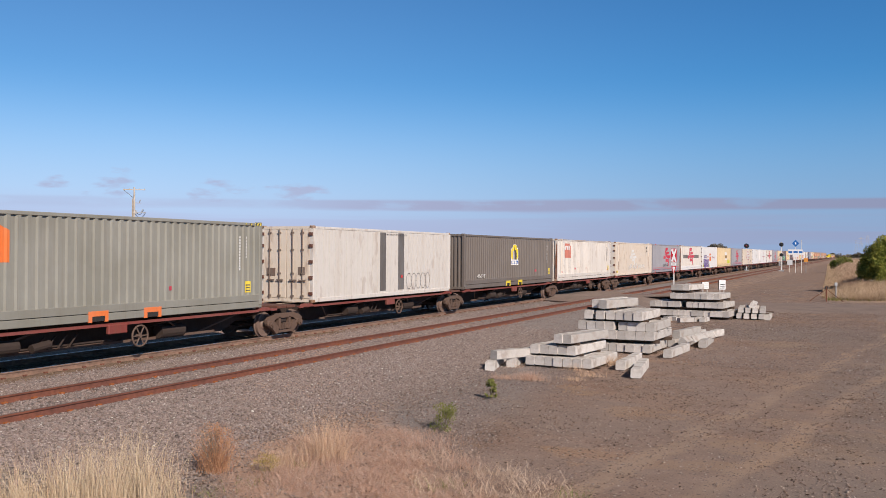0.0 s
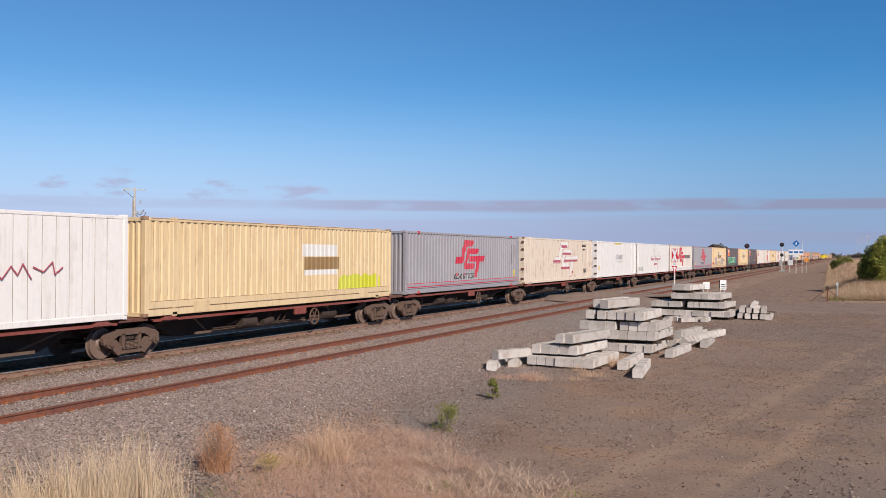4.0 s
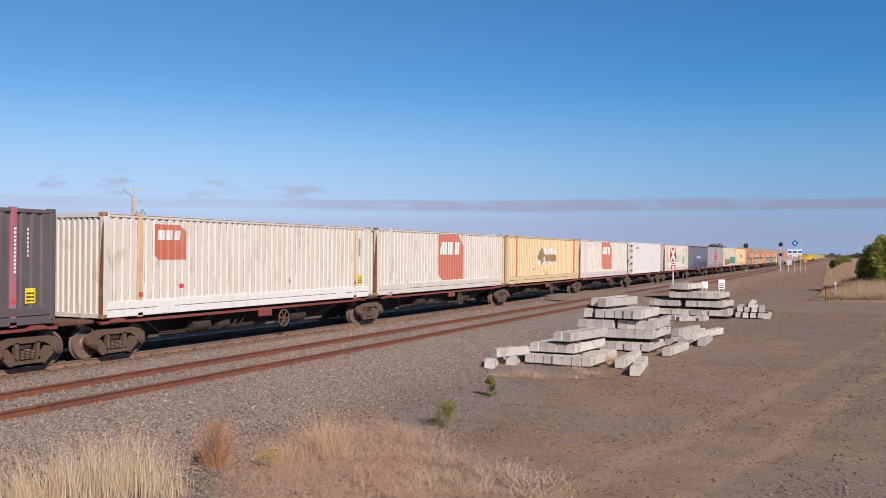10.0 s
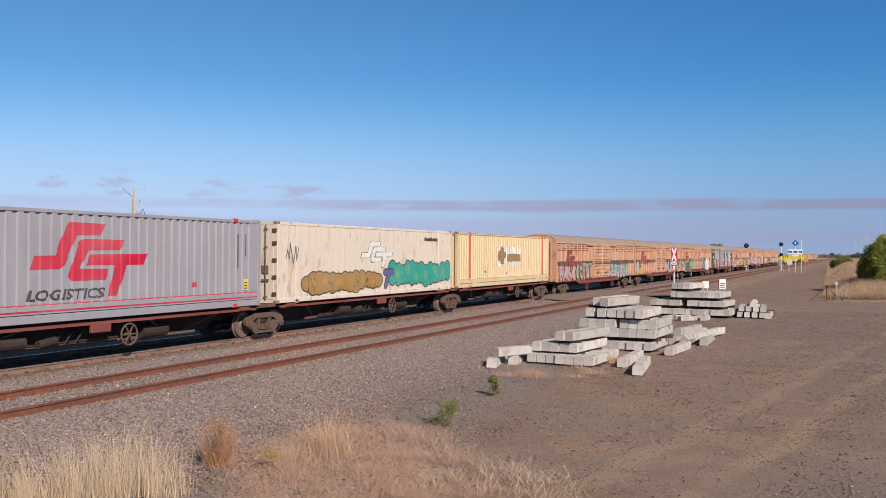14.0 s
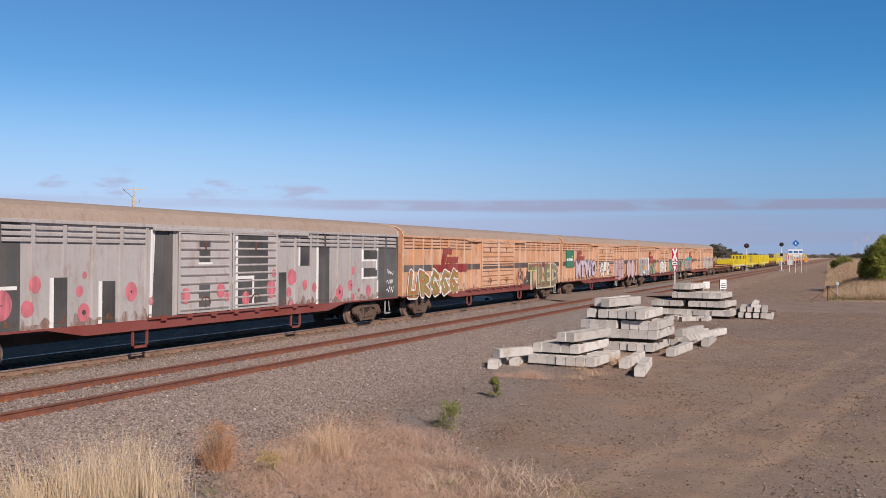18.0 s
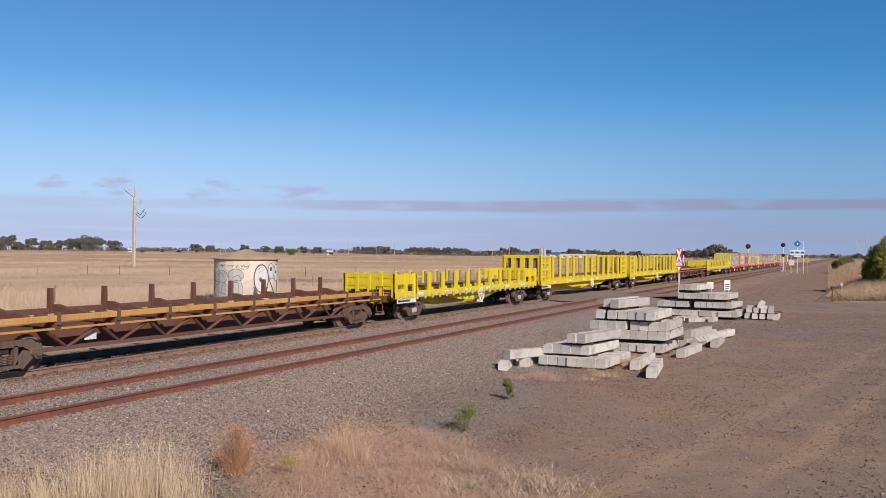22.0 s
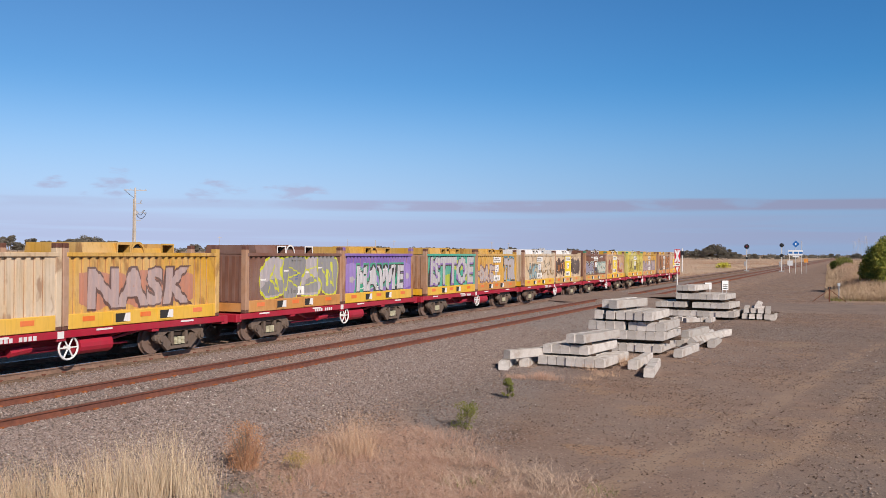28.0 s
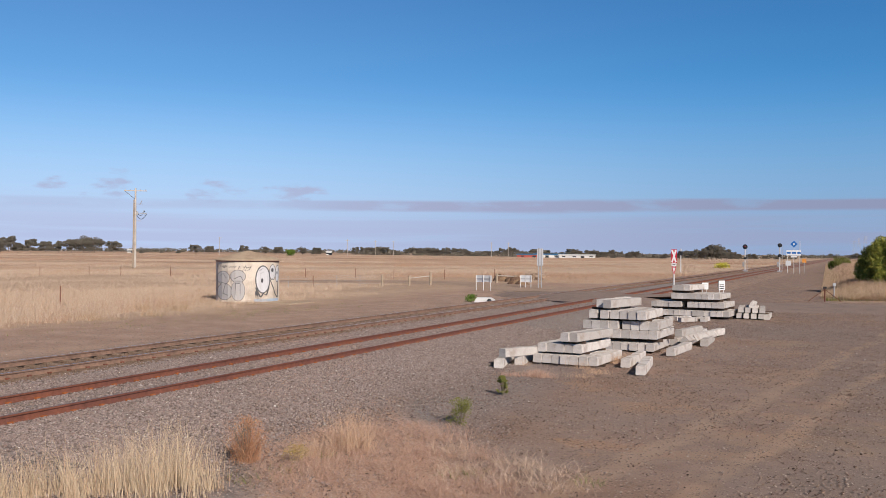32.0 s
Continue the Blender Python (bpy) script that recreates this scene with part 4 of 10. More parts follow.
def spray_piece(u0, u1, z0, z1, n, fill, edge, seed, shine=None, cloud=None, fill2=None):
    """Spray-painted bubble lettering that spells nothing: plump overlapping bodies, outlines and inner lines."""
    rng = random.Random(seed)
    w, h, out = (u1 - u0) / n, z1 - z0, []
    line = min(.07, .045 * h + .015)
    if cloud:
        for k in range(2 * n + 1):
            cu = u0 + (u1 - u0) * k / (2 * n)
            out.append((oval(cu, z0 + h * rng.uniform(0.4, 0.6), w * rng.uniform(.38, .55), h * rng.uniform(0.5, 0.64), 16), cloud, 0))
    for k in range(n):
        lean, lift = rng.uniform(-.18, .18), rng.uniform(-.07, .07)
        a, b = u0 + k * w - .10 * w, u0 + (k + 1) * w + .12 * w
        body = []
        for p, q in rng.choice(BLOBS):
            p += rng.uniform(-.05, .05) + lean * (q - .5)
            q += rng.uniform(-.03, .03) + lift
            body.append((a + (b - a) * p, z0 + h * q))
        cu, cz = sum(p[0] for p in body) / 8, sum(p[1] for p in body) / 8
        body = [p for m, q in zip(body, body[1:] + body[:1]) for p in (m, ((m[0] + q[0]) / 2 + ((m[0] + q[0]) / 2 - cu) * .06, (m[1] + q[1]) / 2 + ((m[1] + q[1]) / 2 - cz) * .06))]
        coat = 1 + 3 * (k % 2)
        ink = fill2 if fill2 and rng.random() < 0.45 else fill
        glyph = rng.choice(GLYPHS)
        if seed % 3:
            # stroke-built characters
            sw = min(.30 * w, .26 * h) * rng.uniform(.9, 1.1)
            pts = [(a + (b - a) * (.20 + p * .30 + rng.uniform(-.05, .05) + lean * (q / 2 - .5)), z0 + sw * .5 + (h - sw) * min(1, max(0, q / 2 + lift + rng.uniform(-.05, .05)))) for p, q in glyph]
            out += [(stroke(p, q, sw + 2 * line), edge, coat) for p, q in zip(pts, pts[1:])]
            out += [(stroke(p, q, sw), ink, coat + 1) for p, q in zip(pts, pts[1:])]
            if fill2:
                out += [(stroke((p[0] + .1 * sw, p[1] - .12 * sw), (q[0] + .1 * sw, q[1] - .12 * sw), sw * .4), fill2 if ink is fill else fill, coat + 1.4) for p, q in zip(pts, pts[1:])]
        else:
            out += [(grown(body, line), edge, coat), (body, ink, coat + 1)]
            if fill2 and ink is fill:
                out.append(([(cu + (p[0] - cu) * .85, cz - .24 * h + (p[1] - cz) * .40) for p in body], fill2, coat + 1.4))
            pts = [(a + (b - a) * (.26 + p * .24 + rng.uniform(-.04, .04) + lean * (q / 2 - .5)), z0 + h * min(.9, max(.1, .2 + q * .3 + rng.uniform(-.05, .05) + lift))) for p, q in glyph]
            out += [(stroke(p, q, line * rng.uniform(.5, 1.0)), edge, coat + 2) for p, q in zip(pts, pts[1:])]
        if shine:
            m = body[12]
            out.append((stroke((m[0] + .16 * (cu - m[0]), m[1] + .16 * (cz - m[1])), (m[0] + .35 * (cu - m[0]) + .1 * w, m[1] + .12 * (cz - m[1])), line * .8), shine, coat + 2))
    return out


def blobs(u0, u1, z0, z1, fill, edge, seed, n=14, line=None, inner=None):
    """Swollen sprayed shapes run together, with one outline round them and loose lines inside."""
    rng, out, inside = random.Random(seed), [], []
    h = z1 - z0
    for k in range(n):
        u = u0 + (u1 - u0) * (k + .5) / n + rng.uniform(-.1, .1)
        ru = (u1 - u0) / n * rng.uniform(.7, 1.05)
        top, low = z1 - h * rng.uniform(0, .35) ** 1.5, z0 + h * rng.uniform(0, .25)
        shape = oval(u, (top + low) / 2, ru, (top - low) / 2, 16)
        out += [(grown(shape, .05), edge, 0), (shape, fill, 1)]
        if inner and k % 2:
            inside.append((oval(u + rng.uniform(-.1, .1), low + (top - low) * rng.uniform(.3, .7), ru * .55, (top - low) * .22, 12), inner, 2))
    for k in range(n * 2):
        u, z = rng.uniform(u0, u1 - .1), rng.uniform(z0 + .1 * h, z1 - .25 * h)
        inside.append((stroke((u, z), (u + rng.uniform(-.12, .22), z + rng.uniform(-.3, .3) * h), .03), line or edge, 3))
    return out + inside


def tag(u0, u1, z0, z1, material, seed, n=7, w=0.035):
    """A scribble in thin lines."""
    rng = random.Random(seed)
    out, last = [], None
    for k in range(n * 2):
        p = (u0 + (u1 - u0) * (k + rng.uniform(-.4, .9)) / (2 * n), z0 + (z1 - z0) * (rng.uniform(0.6, 1) if k % 2 else rng.uniform(0, 0.4)))
        if last and rng.random() < 0.9:
            out.append((stroke(last, p, w), material, 1))
        last = p
    return out


def blotch(u0, u1, z0, z1, material, seed, n=5, coat=0):
    rng = random.Random(seed)
    w = (u1 - u0) / n
    return [([(u0 + k * w - .1 * w, z0 + (z1 - z0) * rng.uniform(0, .3)), (u0 + (k + .5) * w, z0 - (z1 - z0) * rng.uniform(0, .1)), (u0 + (k + 1.1) * w, z0 + (z1 - z0) * rng.uniform(0, .3)),
              (u0 + (k + 1.05) * w, z1 - (z1 - z0) * rng.uniform(0, .35)), (u0 + (k + .5) * w, z1), (u0 + (k - .05) * w, z1 - (z1 - z0) * rng.uniform(0, .35))], material, coat) for k in range(n)]


# ---- how the train goes ----
V_KNOTS = ((0, 28.643), (8, 28.653), (16, 28.996), (24, 29.33), (32, 29.366))


def gone(t):
    """Metres that the train has gone by t seconds."""
    d = 0.0
    for (t0, v0), (t1, v1) in zip(V_KNOTS, V_KNOTS[1:]):
        if t <= t0:
            break
        u = min(t, t1) - t0
        d += v0 * u + (v1 - v0) / (t1 - t0) * u * u / 2
    return d


RAIL_Z, DECK_Z = 0.30, 1.38
MOVERS = []


def rolls(ob, y, length, z):
    MOVERS.append((ob, y, length, z))
    ob.matrix_basis = pose(0, y, z)
    return ob


# ---- bogies and running gear, built once ----
def lathe(points, n=22):
    """A wheel-like solid about the x axis from (x, radius) points."""
    v = [(x, r * math.cos(k * math.tau / n), r * math.sin(k * math.tau / n)) for x, r in points for k in range(n)]
    m = len(points)
    f = [(i * n + k, i * n + (k + 1) % n, (i + 1) * n + (k + 1) % n, (i + 1) * n + k) for i in range(m - 1) for k in range(n)]
    return v, f + [tuple(range(n)), tuple(reversed(range((m - 1) * n, m * n)))]


wheel_shape = Build().add(*lathe([(-.05, .09), (-.05, .16), (-.02, .19), (-.02, .35), (-.075, .37), (-.085, .46), (-.06, .46), (-.04, .43), (.055, .425), (.055, .36), (.015, .345), (.01, .19), (.05, .15), (.05, .08)]))
WHEEL = wheel_shape.mesh("wheel", P_wheel, smooth=False)
AXLE = Build().tube((-.72, 0, 0), (.72, 0, 0), 0.08, n=10).mesh("axle", P_under)


def side_frame_shape():
    b = Build()
    lo, hi = -.06, .06
    b.prism([(-1.05, .47), (-.78, .47), (-.48, .63), (.48, .63), (.78, .47), (1.05, .47), (1.06, .60), (.92, .70), (.55, .80), (-.55, .80), (-.92, .70), (-1.06, .60)], lo, hi)
    for s in (-1, 1):
        b.prism([(s * a, z) for a, z in ((.58, .53), (.92, .45), (.50, .08), (.22, .15))][::s], lo, hi)
        b.prism([(s * a, z) for a, z in ((.25, .16), (.36, .16), (.36, .66), (.25, .66))][::s], lo, hi)
        b.tube((-.02, s * .86, .43), (.15, s * .86, .43), .125, n=12)
        b.tube((.15, s * .86, .43), (.19, s * .86, .43), .07, n=8)
        b.box(-.07, .09, s * .86 - .17, s * .86 + .17, .40, .56, .02)
    b.prism([(-.42, .12), (.42, .12), (.42, .21), (-.42, .21)], -.09, .09)
    return b


def spring_shape():
    rings = [(.068 if k % 2 else .050, .235 + k * .0185) for k in range(13)]
    v = [(.03 + r * math.cos(j * math.tau / 8), r * math.sin(j * math.tau / 8), z) for r, z in rings for j in range(8)]
    return Build().add(v, [(i * 8 + j, i * 8 + (j + 1) % 8, (i + 1) * 8 + (j + 1) % 8, (i + 1) * 8 + j) for i in range(12) for j in range(8)])


SIDE_FRAME = side_frame_shape().mesh("side_frame", P_bogie)
SPRING = spring_shape().mesh("spring", P_bogie)
BOLSTER = Build().box(-1.0, 1.0, -.17, .17, .47, .62, .02).box(-.25, .25, -.25, .25, .60, .72).mesh("bolster", P_bogie)
BRAKE_BEAM = Build().box(-.8, .8, -.42, -.36, .30, .38).box(-.8, .8, .36, .42, .30, .38).mesh("brake_beam", P_under)


def bogie(parent, y, frame_paint=None, spring_paint=None):
    """A three-piece bogie centred at y under a wagon."""
    fp = frame_paint or P_bogie
    # bolster painted dark to stand for the shade behind the side frames
    bolster = part("bogie", BOLSTER, P_under, parent, "cast steel bogie coated in brown dust", at=(0, y, 0))
    for s in (-1, 1):
        part("side_frame", SIDE_FRAME, fp, bolster, at=pose(s * 1.0, 0, 0, 0, 0, 0 if s > 0 else 180))
        for u in (-.15, 0, .15):
            part("spring", SPRING, spring_paint or fp, bolster, at=pose(s * 1.02, u, 0, 0, 0, 0 if s > 0 else 180))
        part("axle", AXLE, P_under, bolster, at=(0, s * .86, .43))
        for w in (-1, 1):
            part("wheel", WHEEL, P_wheel, bolster, at=pose(w * .76, s * .86, .43, 37 * w + 11 * s, 0, 0 if w > 0 else 180))
    part("brake_beam", BRAKE_BEAM, P_under, bolster)
    return bolster


def coupler(parent, y, way):
    b = Build().box(-.10, .10, min(y, y + way * .55), max(y, y + way * .55), .72, .98, .02)
    b.box(-.17, .17, min(y + way * .42, y + way * .62), max(y + way * .42, y + way * .62), .70, 1.0, .04)
    part("coupler", b, P_under, parent)
    h = Build()
    pts = [(.32, y - way * .05, .85), (.34, y + way * .2, .62), (.3, y + way * .42, .48), (.2, y + way * .6, .52)]
    for p, q in zip(pts, pts[1:]):
        h.tube(p, q, .028, n=6)
    part("air_hose", h, P_black, parent)


def hand_wheel(parent, y, z, x=1.18, material=None, r=.30):
    """A spoked handbrake wheel on the side of a wagon."""
    b = Build()
    n = 18
    ring = [(y + r * math.cos(k * math.tau / n), z + r * math.sin(k * math.tau / n)) for k in range(n)]
    for p, q in zip(ring, ring[1:] + ring[:1]):
        b.tube((x, *p), (x, *q), .028, n=6, caps=False)
    for k in range(6):
        b.tube((x, y, z), (x, y + r * math.cos(k * math.tau / 6), z + r * math.sin(k * math.tau / 6)), .022, n=6)
    b.tube((x - .12, y, z), (x + .03, y, z), .06, n=8)
    part("handbrake_wheel", b, material or P_bogie, parent, "spoked handbrake wheel")


# ---- container platforms of the five-unit sets ----
def platform_wagon(y, length, left_end, right_end, seed):
    """One skeletal platform: deep centre sill, thin side sills, bogies at the ends."""
    rng = random.Random(seed)
    w = thing("container_wagon", "low skeletal container wagon in dusty red-brown steel", "wagon", group="container wagons")
    L = length
    part("centre_sill", Build().prism([(.2, .62), (1.8, .62), (2.6, .32), (L - 2.6, .32), (L - 1.8, .62), (L - .2, .62), (L - .2, 1.0), (.2, 1.0)], -.32, .32), P_under, w)
    for s in (-1, 1):
        part("side_sill", Build().box(s * 1.21 - .03, s * 1.21 + .03, .7, L - .7, .94, 1.01).box(s * 1.14 - .06, s * 1.14 + .06, .7, L - .7, .99, 1.012), P_sill, w, "thin red-brown side sill")
        truss = Build()
        for a, b in ((.16, .24), (.36, .28), (.64, .72), (.84, .76)):
            truss.tube((s * 1.1, L * a, .95), (s * .55, L * b, .42), .028, n=6)
        truss.box(s * .62 - .04, s * .62 + .04, L * .2, L * .8, .36, .44)
        part("truss_rod", truss, P_bogie, w)
    for k, f in enumerate((.085, .36, .64, .915)):
        part("cross_bearer", Build().prism([(-1.2, .94), (-.5, .72), (.5, .72), (1.2, .94), (1.2, 1.01), (-1.2, 1.01)], L * f - .13, L * f + .13, "y"), P_under, w)
    for f in (.085, .915):
        for s in (-1, 1):
            part("container_seat", Build().prism([(L * f - .34, .97), (L * f + .34, .97), (L * f + .17, 1.075), (L * f - .17, 1.075)], s * 1.16 - .13, s * 1.16 + .13), P_sill, w)
    for e in (.1, L - .1):
        part("end_platform", Build().box(-1.15, 1.15, e - .45 if e > 1 else e - .08, e + .08 if e > 1 else e + .45, .98, 1.078, .015), P_brown, w)
    box_y = L * .515
    part("number_box", Build().box(1.17, 1.29, box_y - .34, box_y + .34, .72, .98, .02), P_sill, w, "red-brown box lettered with a wagon number")
    hand_wheel(w, box_y + rng.uniform(.9, 1.3), .58, material=P_bogie)
    gear = Build()
    g0 = L * rng.uniform(.28, .33)
    gear.tube((.9, g0, .62), (.9, g0 + .8, .62), .17, n=12).tube((.95, g0 + 1.2, .52), (.95, g0 + 1.75, .60), .11, n=10)
    for k in range(4):
        gear.tube((.85, g0 + 1.4 + k * .35, .45), (.95, g0 + 1.6 + k * .35, .80), .025, n=6)
    gear.tube((.8, g0 - 1.2, .50), (.8, g0 + 4.0, .50), .03, n=6)
    part("brake_gear", gear, P_under, w)
    res = Build().tube((.75, L * .64, .58), (.75, L * .64 + 1.0, .58), .2, n=12)
    part("air_tank", res, P_under, w)
    bogie(w, left_end)
    if right_end is not None:
        bogie(w, right_end)
        coupler(w, L, 1)
    if left_end > 0.6:
        coupler(w, 0, -1)
    return rolls(w, y, L, RAIL_Z)


# ---- containers ----
CACHE = {}


def cached(key, make):
    if key not in CACHE:
        CACHE[key] = make()
    return CACHE[key]


def container(y, L, kind, coat, label, H=2.92, posts=None, post_coat=None, doors=False, skirt=True, art=None, name="shipping_container", pocket=None, end_coat=None, skirt_coat=None):
    c = thing(name, label, "container", group="shipping containers")
    X, base = 1.22, 0.45 if skirt else 0.16
    prof = profile(kind, L - .30, .15)
    side = cached(("side", kind, L, base), lambda: side_mesh("side_panel", prof, X, base, H - .12, coat))
    part("side_panel", side, coat, c)
    if kind == "seam":
        strip = cached(("joint", base, H), lambda: Build().box(X - .0215, X - .0165, -.012, .012, base + .04, H - .16).mesh("panel_joint", P_lock))
        for k in range(1, (len(prof) - 2) // 4 + 1):
            part("panel_joint", strip, P_joint, c, at=(0, (prof[4 * k - 2][0] + prof[4 * k - 1][0]) / 2, 0))
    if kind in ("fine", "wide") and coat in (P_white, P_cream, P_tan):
        part("dirt_run", cached(("runs", kind, L, base), lambda: fold_dirt_shade(prof, X, base + .02, H - .14)), FOLD_DIRT_SHADE, c, "brown dirt and painted shade down the folds")["kind"] = "stuff"
    part("side_panel", cached(("far", L), lambda: side_mesh("side_panel", [(L, 0), (0, 0)], -X, .1, H - .1, coat)), coat, c)
    roof = cached(("roof", L), lambda: Build().box(-1.2, 1.2, .1, L - .1, H - .07, H - .03).mesh("roof", coat))
    part("roof", roof, coat, c)
    part("floor", cached(("floor", L), lambda: Build().box(-1.15, 1.15, .1, L - .1, .05, .2).mesh("floor", P_under)), P_under, c)
    for s in (-1, 1):
        part("top_rail", cached(("top", L, s), lambda: Build().box(s * 1.19 - .045, s * 1.19 + .045, .16, L - .16, H - .13, H - .035, .012).mesh("top_rail", coat)), coat, c)
        lower = cached(("low", L, s, skirt), lambda: (Build().box(s * 1.195 - .045, s * 1.195 + .045, .16, L - .16, .24, .46, .012).box(s * 1.20 - .04, s * 1.20 + .04, .16, L - .16, .02, .225, .012) if skirt else Build().box(s * 1.195 - .045, s * 1.195 + .045, .16, L - .16, .02, .18, .012)).mesh("bottom_rail", coat))
        part("bottom_rail", lower, skirt_coat or coat, c)
        for e in (.08, L - .08):
            part("corner_post", cached(("cpost", s), lambda: Build().box(s * 1.155 - .085, s * 1.155 + .085, -.08, .08, .11, H - .11, .012).mesh("corner_post", coat)), coat, c, at=(0, e, 0))
            for z in (0.0, H - .118):
                part("corner_casting", cached(("cast", s), lambda: Build().box(s * 1.13 - .09, s * 1.13 + .09, -.09, .09, 0, .118, .015).box(s * 1.135 - .1, s * 1.135 + .1, -.035, .035, .03, .085).mesh("corner_casting", coat)), P_rusty_cast if coat in (P_white, P_cream, P_tan, P_sand) else coat, c, at=(0, e, z))
    if kind in ("fine", "wide") and coat in (P_white, P_tan):
        part("rust_edge", cached(("rust", L, H), lambda: Build().box(1.2362, 1.2385, .2, L - .2, H - .062, H - .040).mesh("rust_edge", P_rusty_cast)), P_rusty_cast, c, "rusty upper edge")
        if coat is P_tan:
            part("rust_line", cached(("rust_low", L), lambda: Build().box(1.2402, 1.2422, .2, L - .2, .448, .464).box(1.2402, 1.2422, .2, L - .2, .222, .236).mesh("rust_line", P_rusty_cast)), P_rusty_cast, c, "rusty joint along the skirt")
    if skirt and kind in ("fine", "wide") and coat in (P_white, P_tan):
        for u in (2.4, L - 2.35):
            part("pocket_cover", cached(("cover", 0), lambda: Build().box(1.238, 1.249, -.36, .36, .05, .40, .004).box(1.249, 1.253, -.08, .02, .06, .12).mesh("pocket_cover", coat)), skirt_coat or coat, c, "plate over a forklift pocket", at=(0, u, 0))
    ends = cached(("end", doors), lambda: end_wall(doors, H))
    part("door_end" if doors else "end_wall", ends, end_coat or coat, c)
    part("end_wall", cached(("end_far",), lambda: end_wall(False, H)), coat, c, at=pose(0, L, 0, 0, 0, 180))
    if doors:
        part("locking_bar", cached(("bars",), lock_bars), P_lock, c, "steel door locking bars with handles")
        for s in (-1, 1):
            for z in (.35, .95, 1.55, 2.15, 2.6):
                part("hinge", cached(("hinge",), lambda: Build().box(-.08, .08, -.045, .0, -.06, .06).mesh("hinge", P_brown)), P_brown, c, at=(s * 1.12, 0, z))
    if kind == "fine" and coat is P_white:
        part("rust_run", cached(("end_rust",), lambda: Build().prism([(1.075, .13), (1.236, .13), (1.236, 2.7), (1.17, 2.5), (1.10, 1.6)], -.005, -.001, "y").mesh("rust_run", RUST_RUN)), RUST_RUN, c, "rust run down the corner post")
    if kind == "silver":
        part("red_line", cached(("red_line", L), lambda: Build().box(1.2402, 1.2425, .16, L - .16, .29, .335).mesh("red_line", RED)), RED, c, "thin red line on the skirt")
        for u in (1.3, 13.3):
            for z in (.0, H - .13):
                part("lifting_fitting", cached(("fit",), lambda: Build().box(1.17, 1.25, -.11, .11, 0, .13, .012).box(1.25, 1.253, -.05, .05, .035, .095).mesh("lifting_fitting", HOT)), HOT, c, "red lifting fitting", at=(0, u, z))
    if posts:
        for u in posts:
            part("lifting_post", cached(("lift", H), lambda: Build().box(1.17, 1.236, -.085, .085, .02, H - .02, .012).box(1.12, 1.24, -.09, .09, -.005, .11).box(1.12, 1.24, -.09, .09, H - .12, H - .0).mesh("lifting_post", coat)), post_coat or coat, c, at=(0, u, 0))
            if post_coat and kind != "seam":
                part("red_plate", cached(("post_plate",), lambda: Build().box(1.236, 1.243, -.075, .075, .56, .69).mesh("red_plate", HOT)), HOT, c, "small red plate", at=(0, u, 0))
    if pocket:
        for u in pocket:
            fr = Build().box(1.2, 1.252, u - .34, u - .22, -.0, .30).box(1.2, 1.252, u + .22, u + .34, 0, .30).box(1.2, 1.252, u - .22, u + .22, .16, .30)
            part("forklift_pocket", fr, pocket[u], c, "painted forklift pocket frame")
            # black fill stands in for the dark inside of the pocket
            part("pocket_opening", Build().box(1.2, 1.246, u - .22, u + .22, .03, .155), P_black, c)
    if art:
        for k, (nm, shapes, lab) in enumerate(art):
            applied(nm, shapes, [(0, 0), (.15, 0)] + prof[1:-1] + [(L - .15, 0), (L, 0)], X, c, lab, lift=0.004 + .009 * min(k, 4))
    return rolls(c, y, L, DECK_Z)


def fold_dirt_shade(prof, x, z0, z1):
    """Narrow strips at the foot of each fold: dirt, and shade painted in."""
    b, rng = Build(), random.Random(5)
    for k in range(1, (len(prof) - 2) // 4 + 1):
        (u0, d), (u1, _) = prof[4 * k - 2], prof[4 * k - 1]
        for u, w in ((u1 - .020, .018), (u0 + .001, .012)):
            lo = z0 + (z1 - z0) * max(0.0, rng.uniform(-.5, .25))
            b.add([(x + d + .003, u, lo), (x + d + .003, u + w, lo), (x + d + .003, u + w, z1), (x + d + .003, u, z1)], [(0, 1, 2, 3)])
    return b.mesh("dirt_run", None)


def end_wall(doors, H):
    """The end at y = 0: folded sheet, or a pair of doors."""
    b = Build()
    if not doors:
        x, n = -1.06, 10
        w = 2.12 / n
        v = [(x, .02)] + [(x + (k + f) * w, d) for k in range(n) for f, d in ((.4, .02), (.5, .065), (.9, .065), (1.0, .02))]
        b.add([(p, q, z) for p, q in v for z in (.12, H - .12)], [(2 * i, 2 * i + 1, 2 * i + 3, 2 * i + 2) for i in range(len(v) - 1)])
        b.box(-1.1, 1.1, -.0, .1, .02, .14).box(-1.1, 1.1, 0, .1, H - .14, H - .03)
    else:
        for a, e in ((-1.07, -.012), (.012, 1.07)):
            b.box(a, e, .0, .05, .16, H - .14, .01)
        b.box(-1.1, 1.1, -.01, .09, .02, .15).box(-1.1, 1.1, -.01, .09, H - .13, H - .03)
    return b.mesh("end_wall", None)


def lock_bars():
    b = Build()
    for x in (-.75, -.30, .30, .75):
        b.tube((x, -.04, .14), (x, -.04, 2.8), .02, n=8)
        for z in (.25, 1.1, 2.0, 2.65):
            b.box(x - .06, x + .06, -.055, .01, z - .03, z + .03)
    for x in (-.62, -.2, .4, .82):
        b.box(x - .22, x + .1, -.075, -.05, .82, .87)
    b.box(-.9, -.5, -.02, .0, 1.0, 1.3).box(.55, .85, -.02, .0, 1.05, 1.35)
    return b.mesh("locking_bar", P_gal)


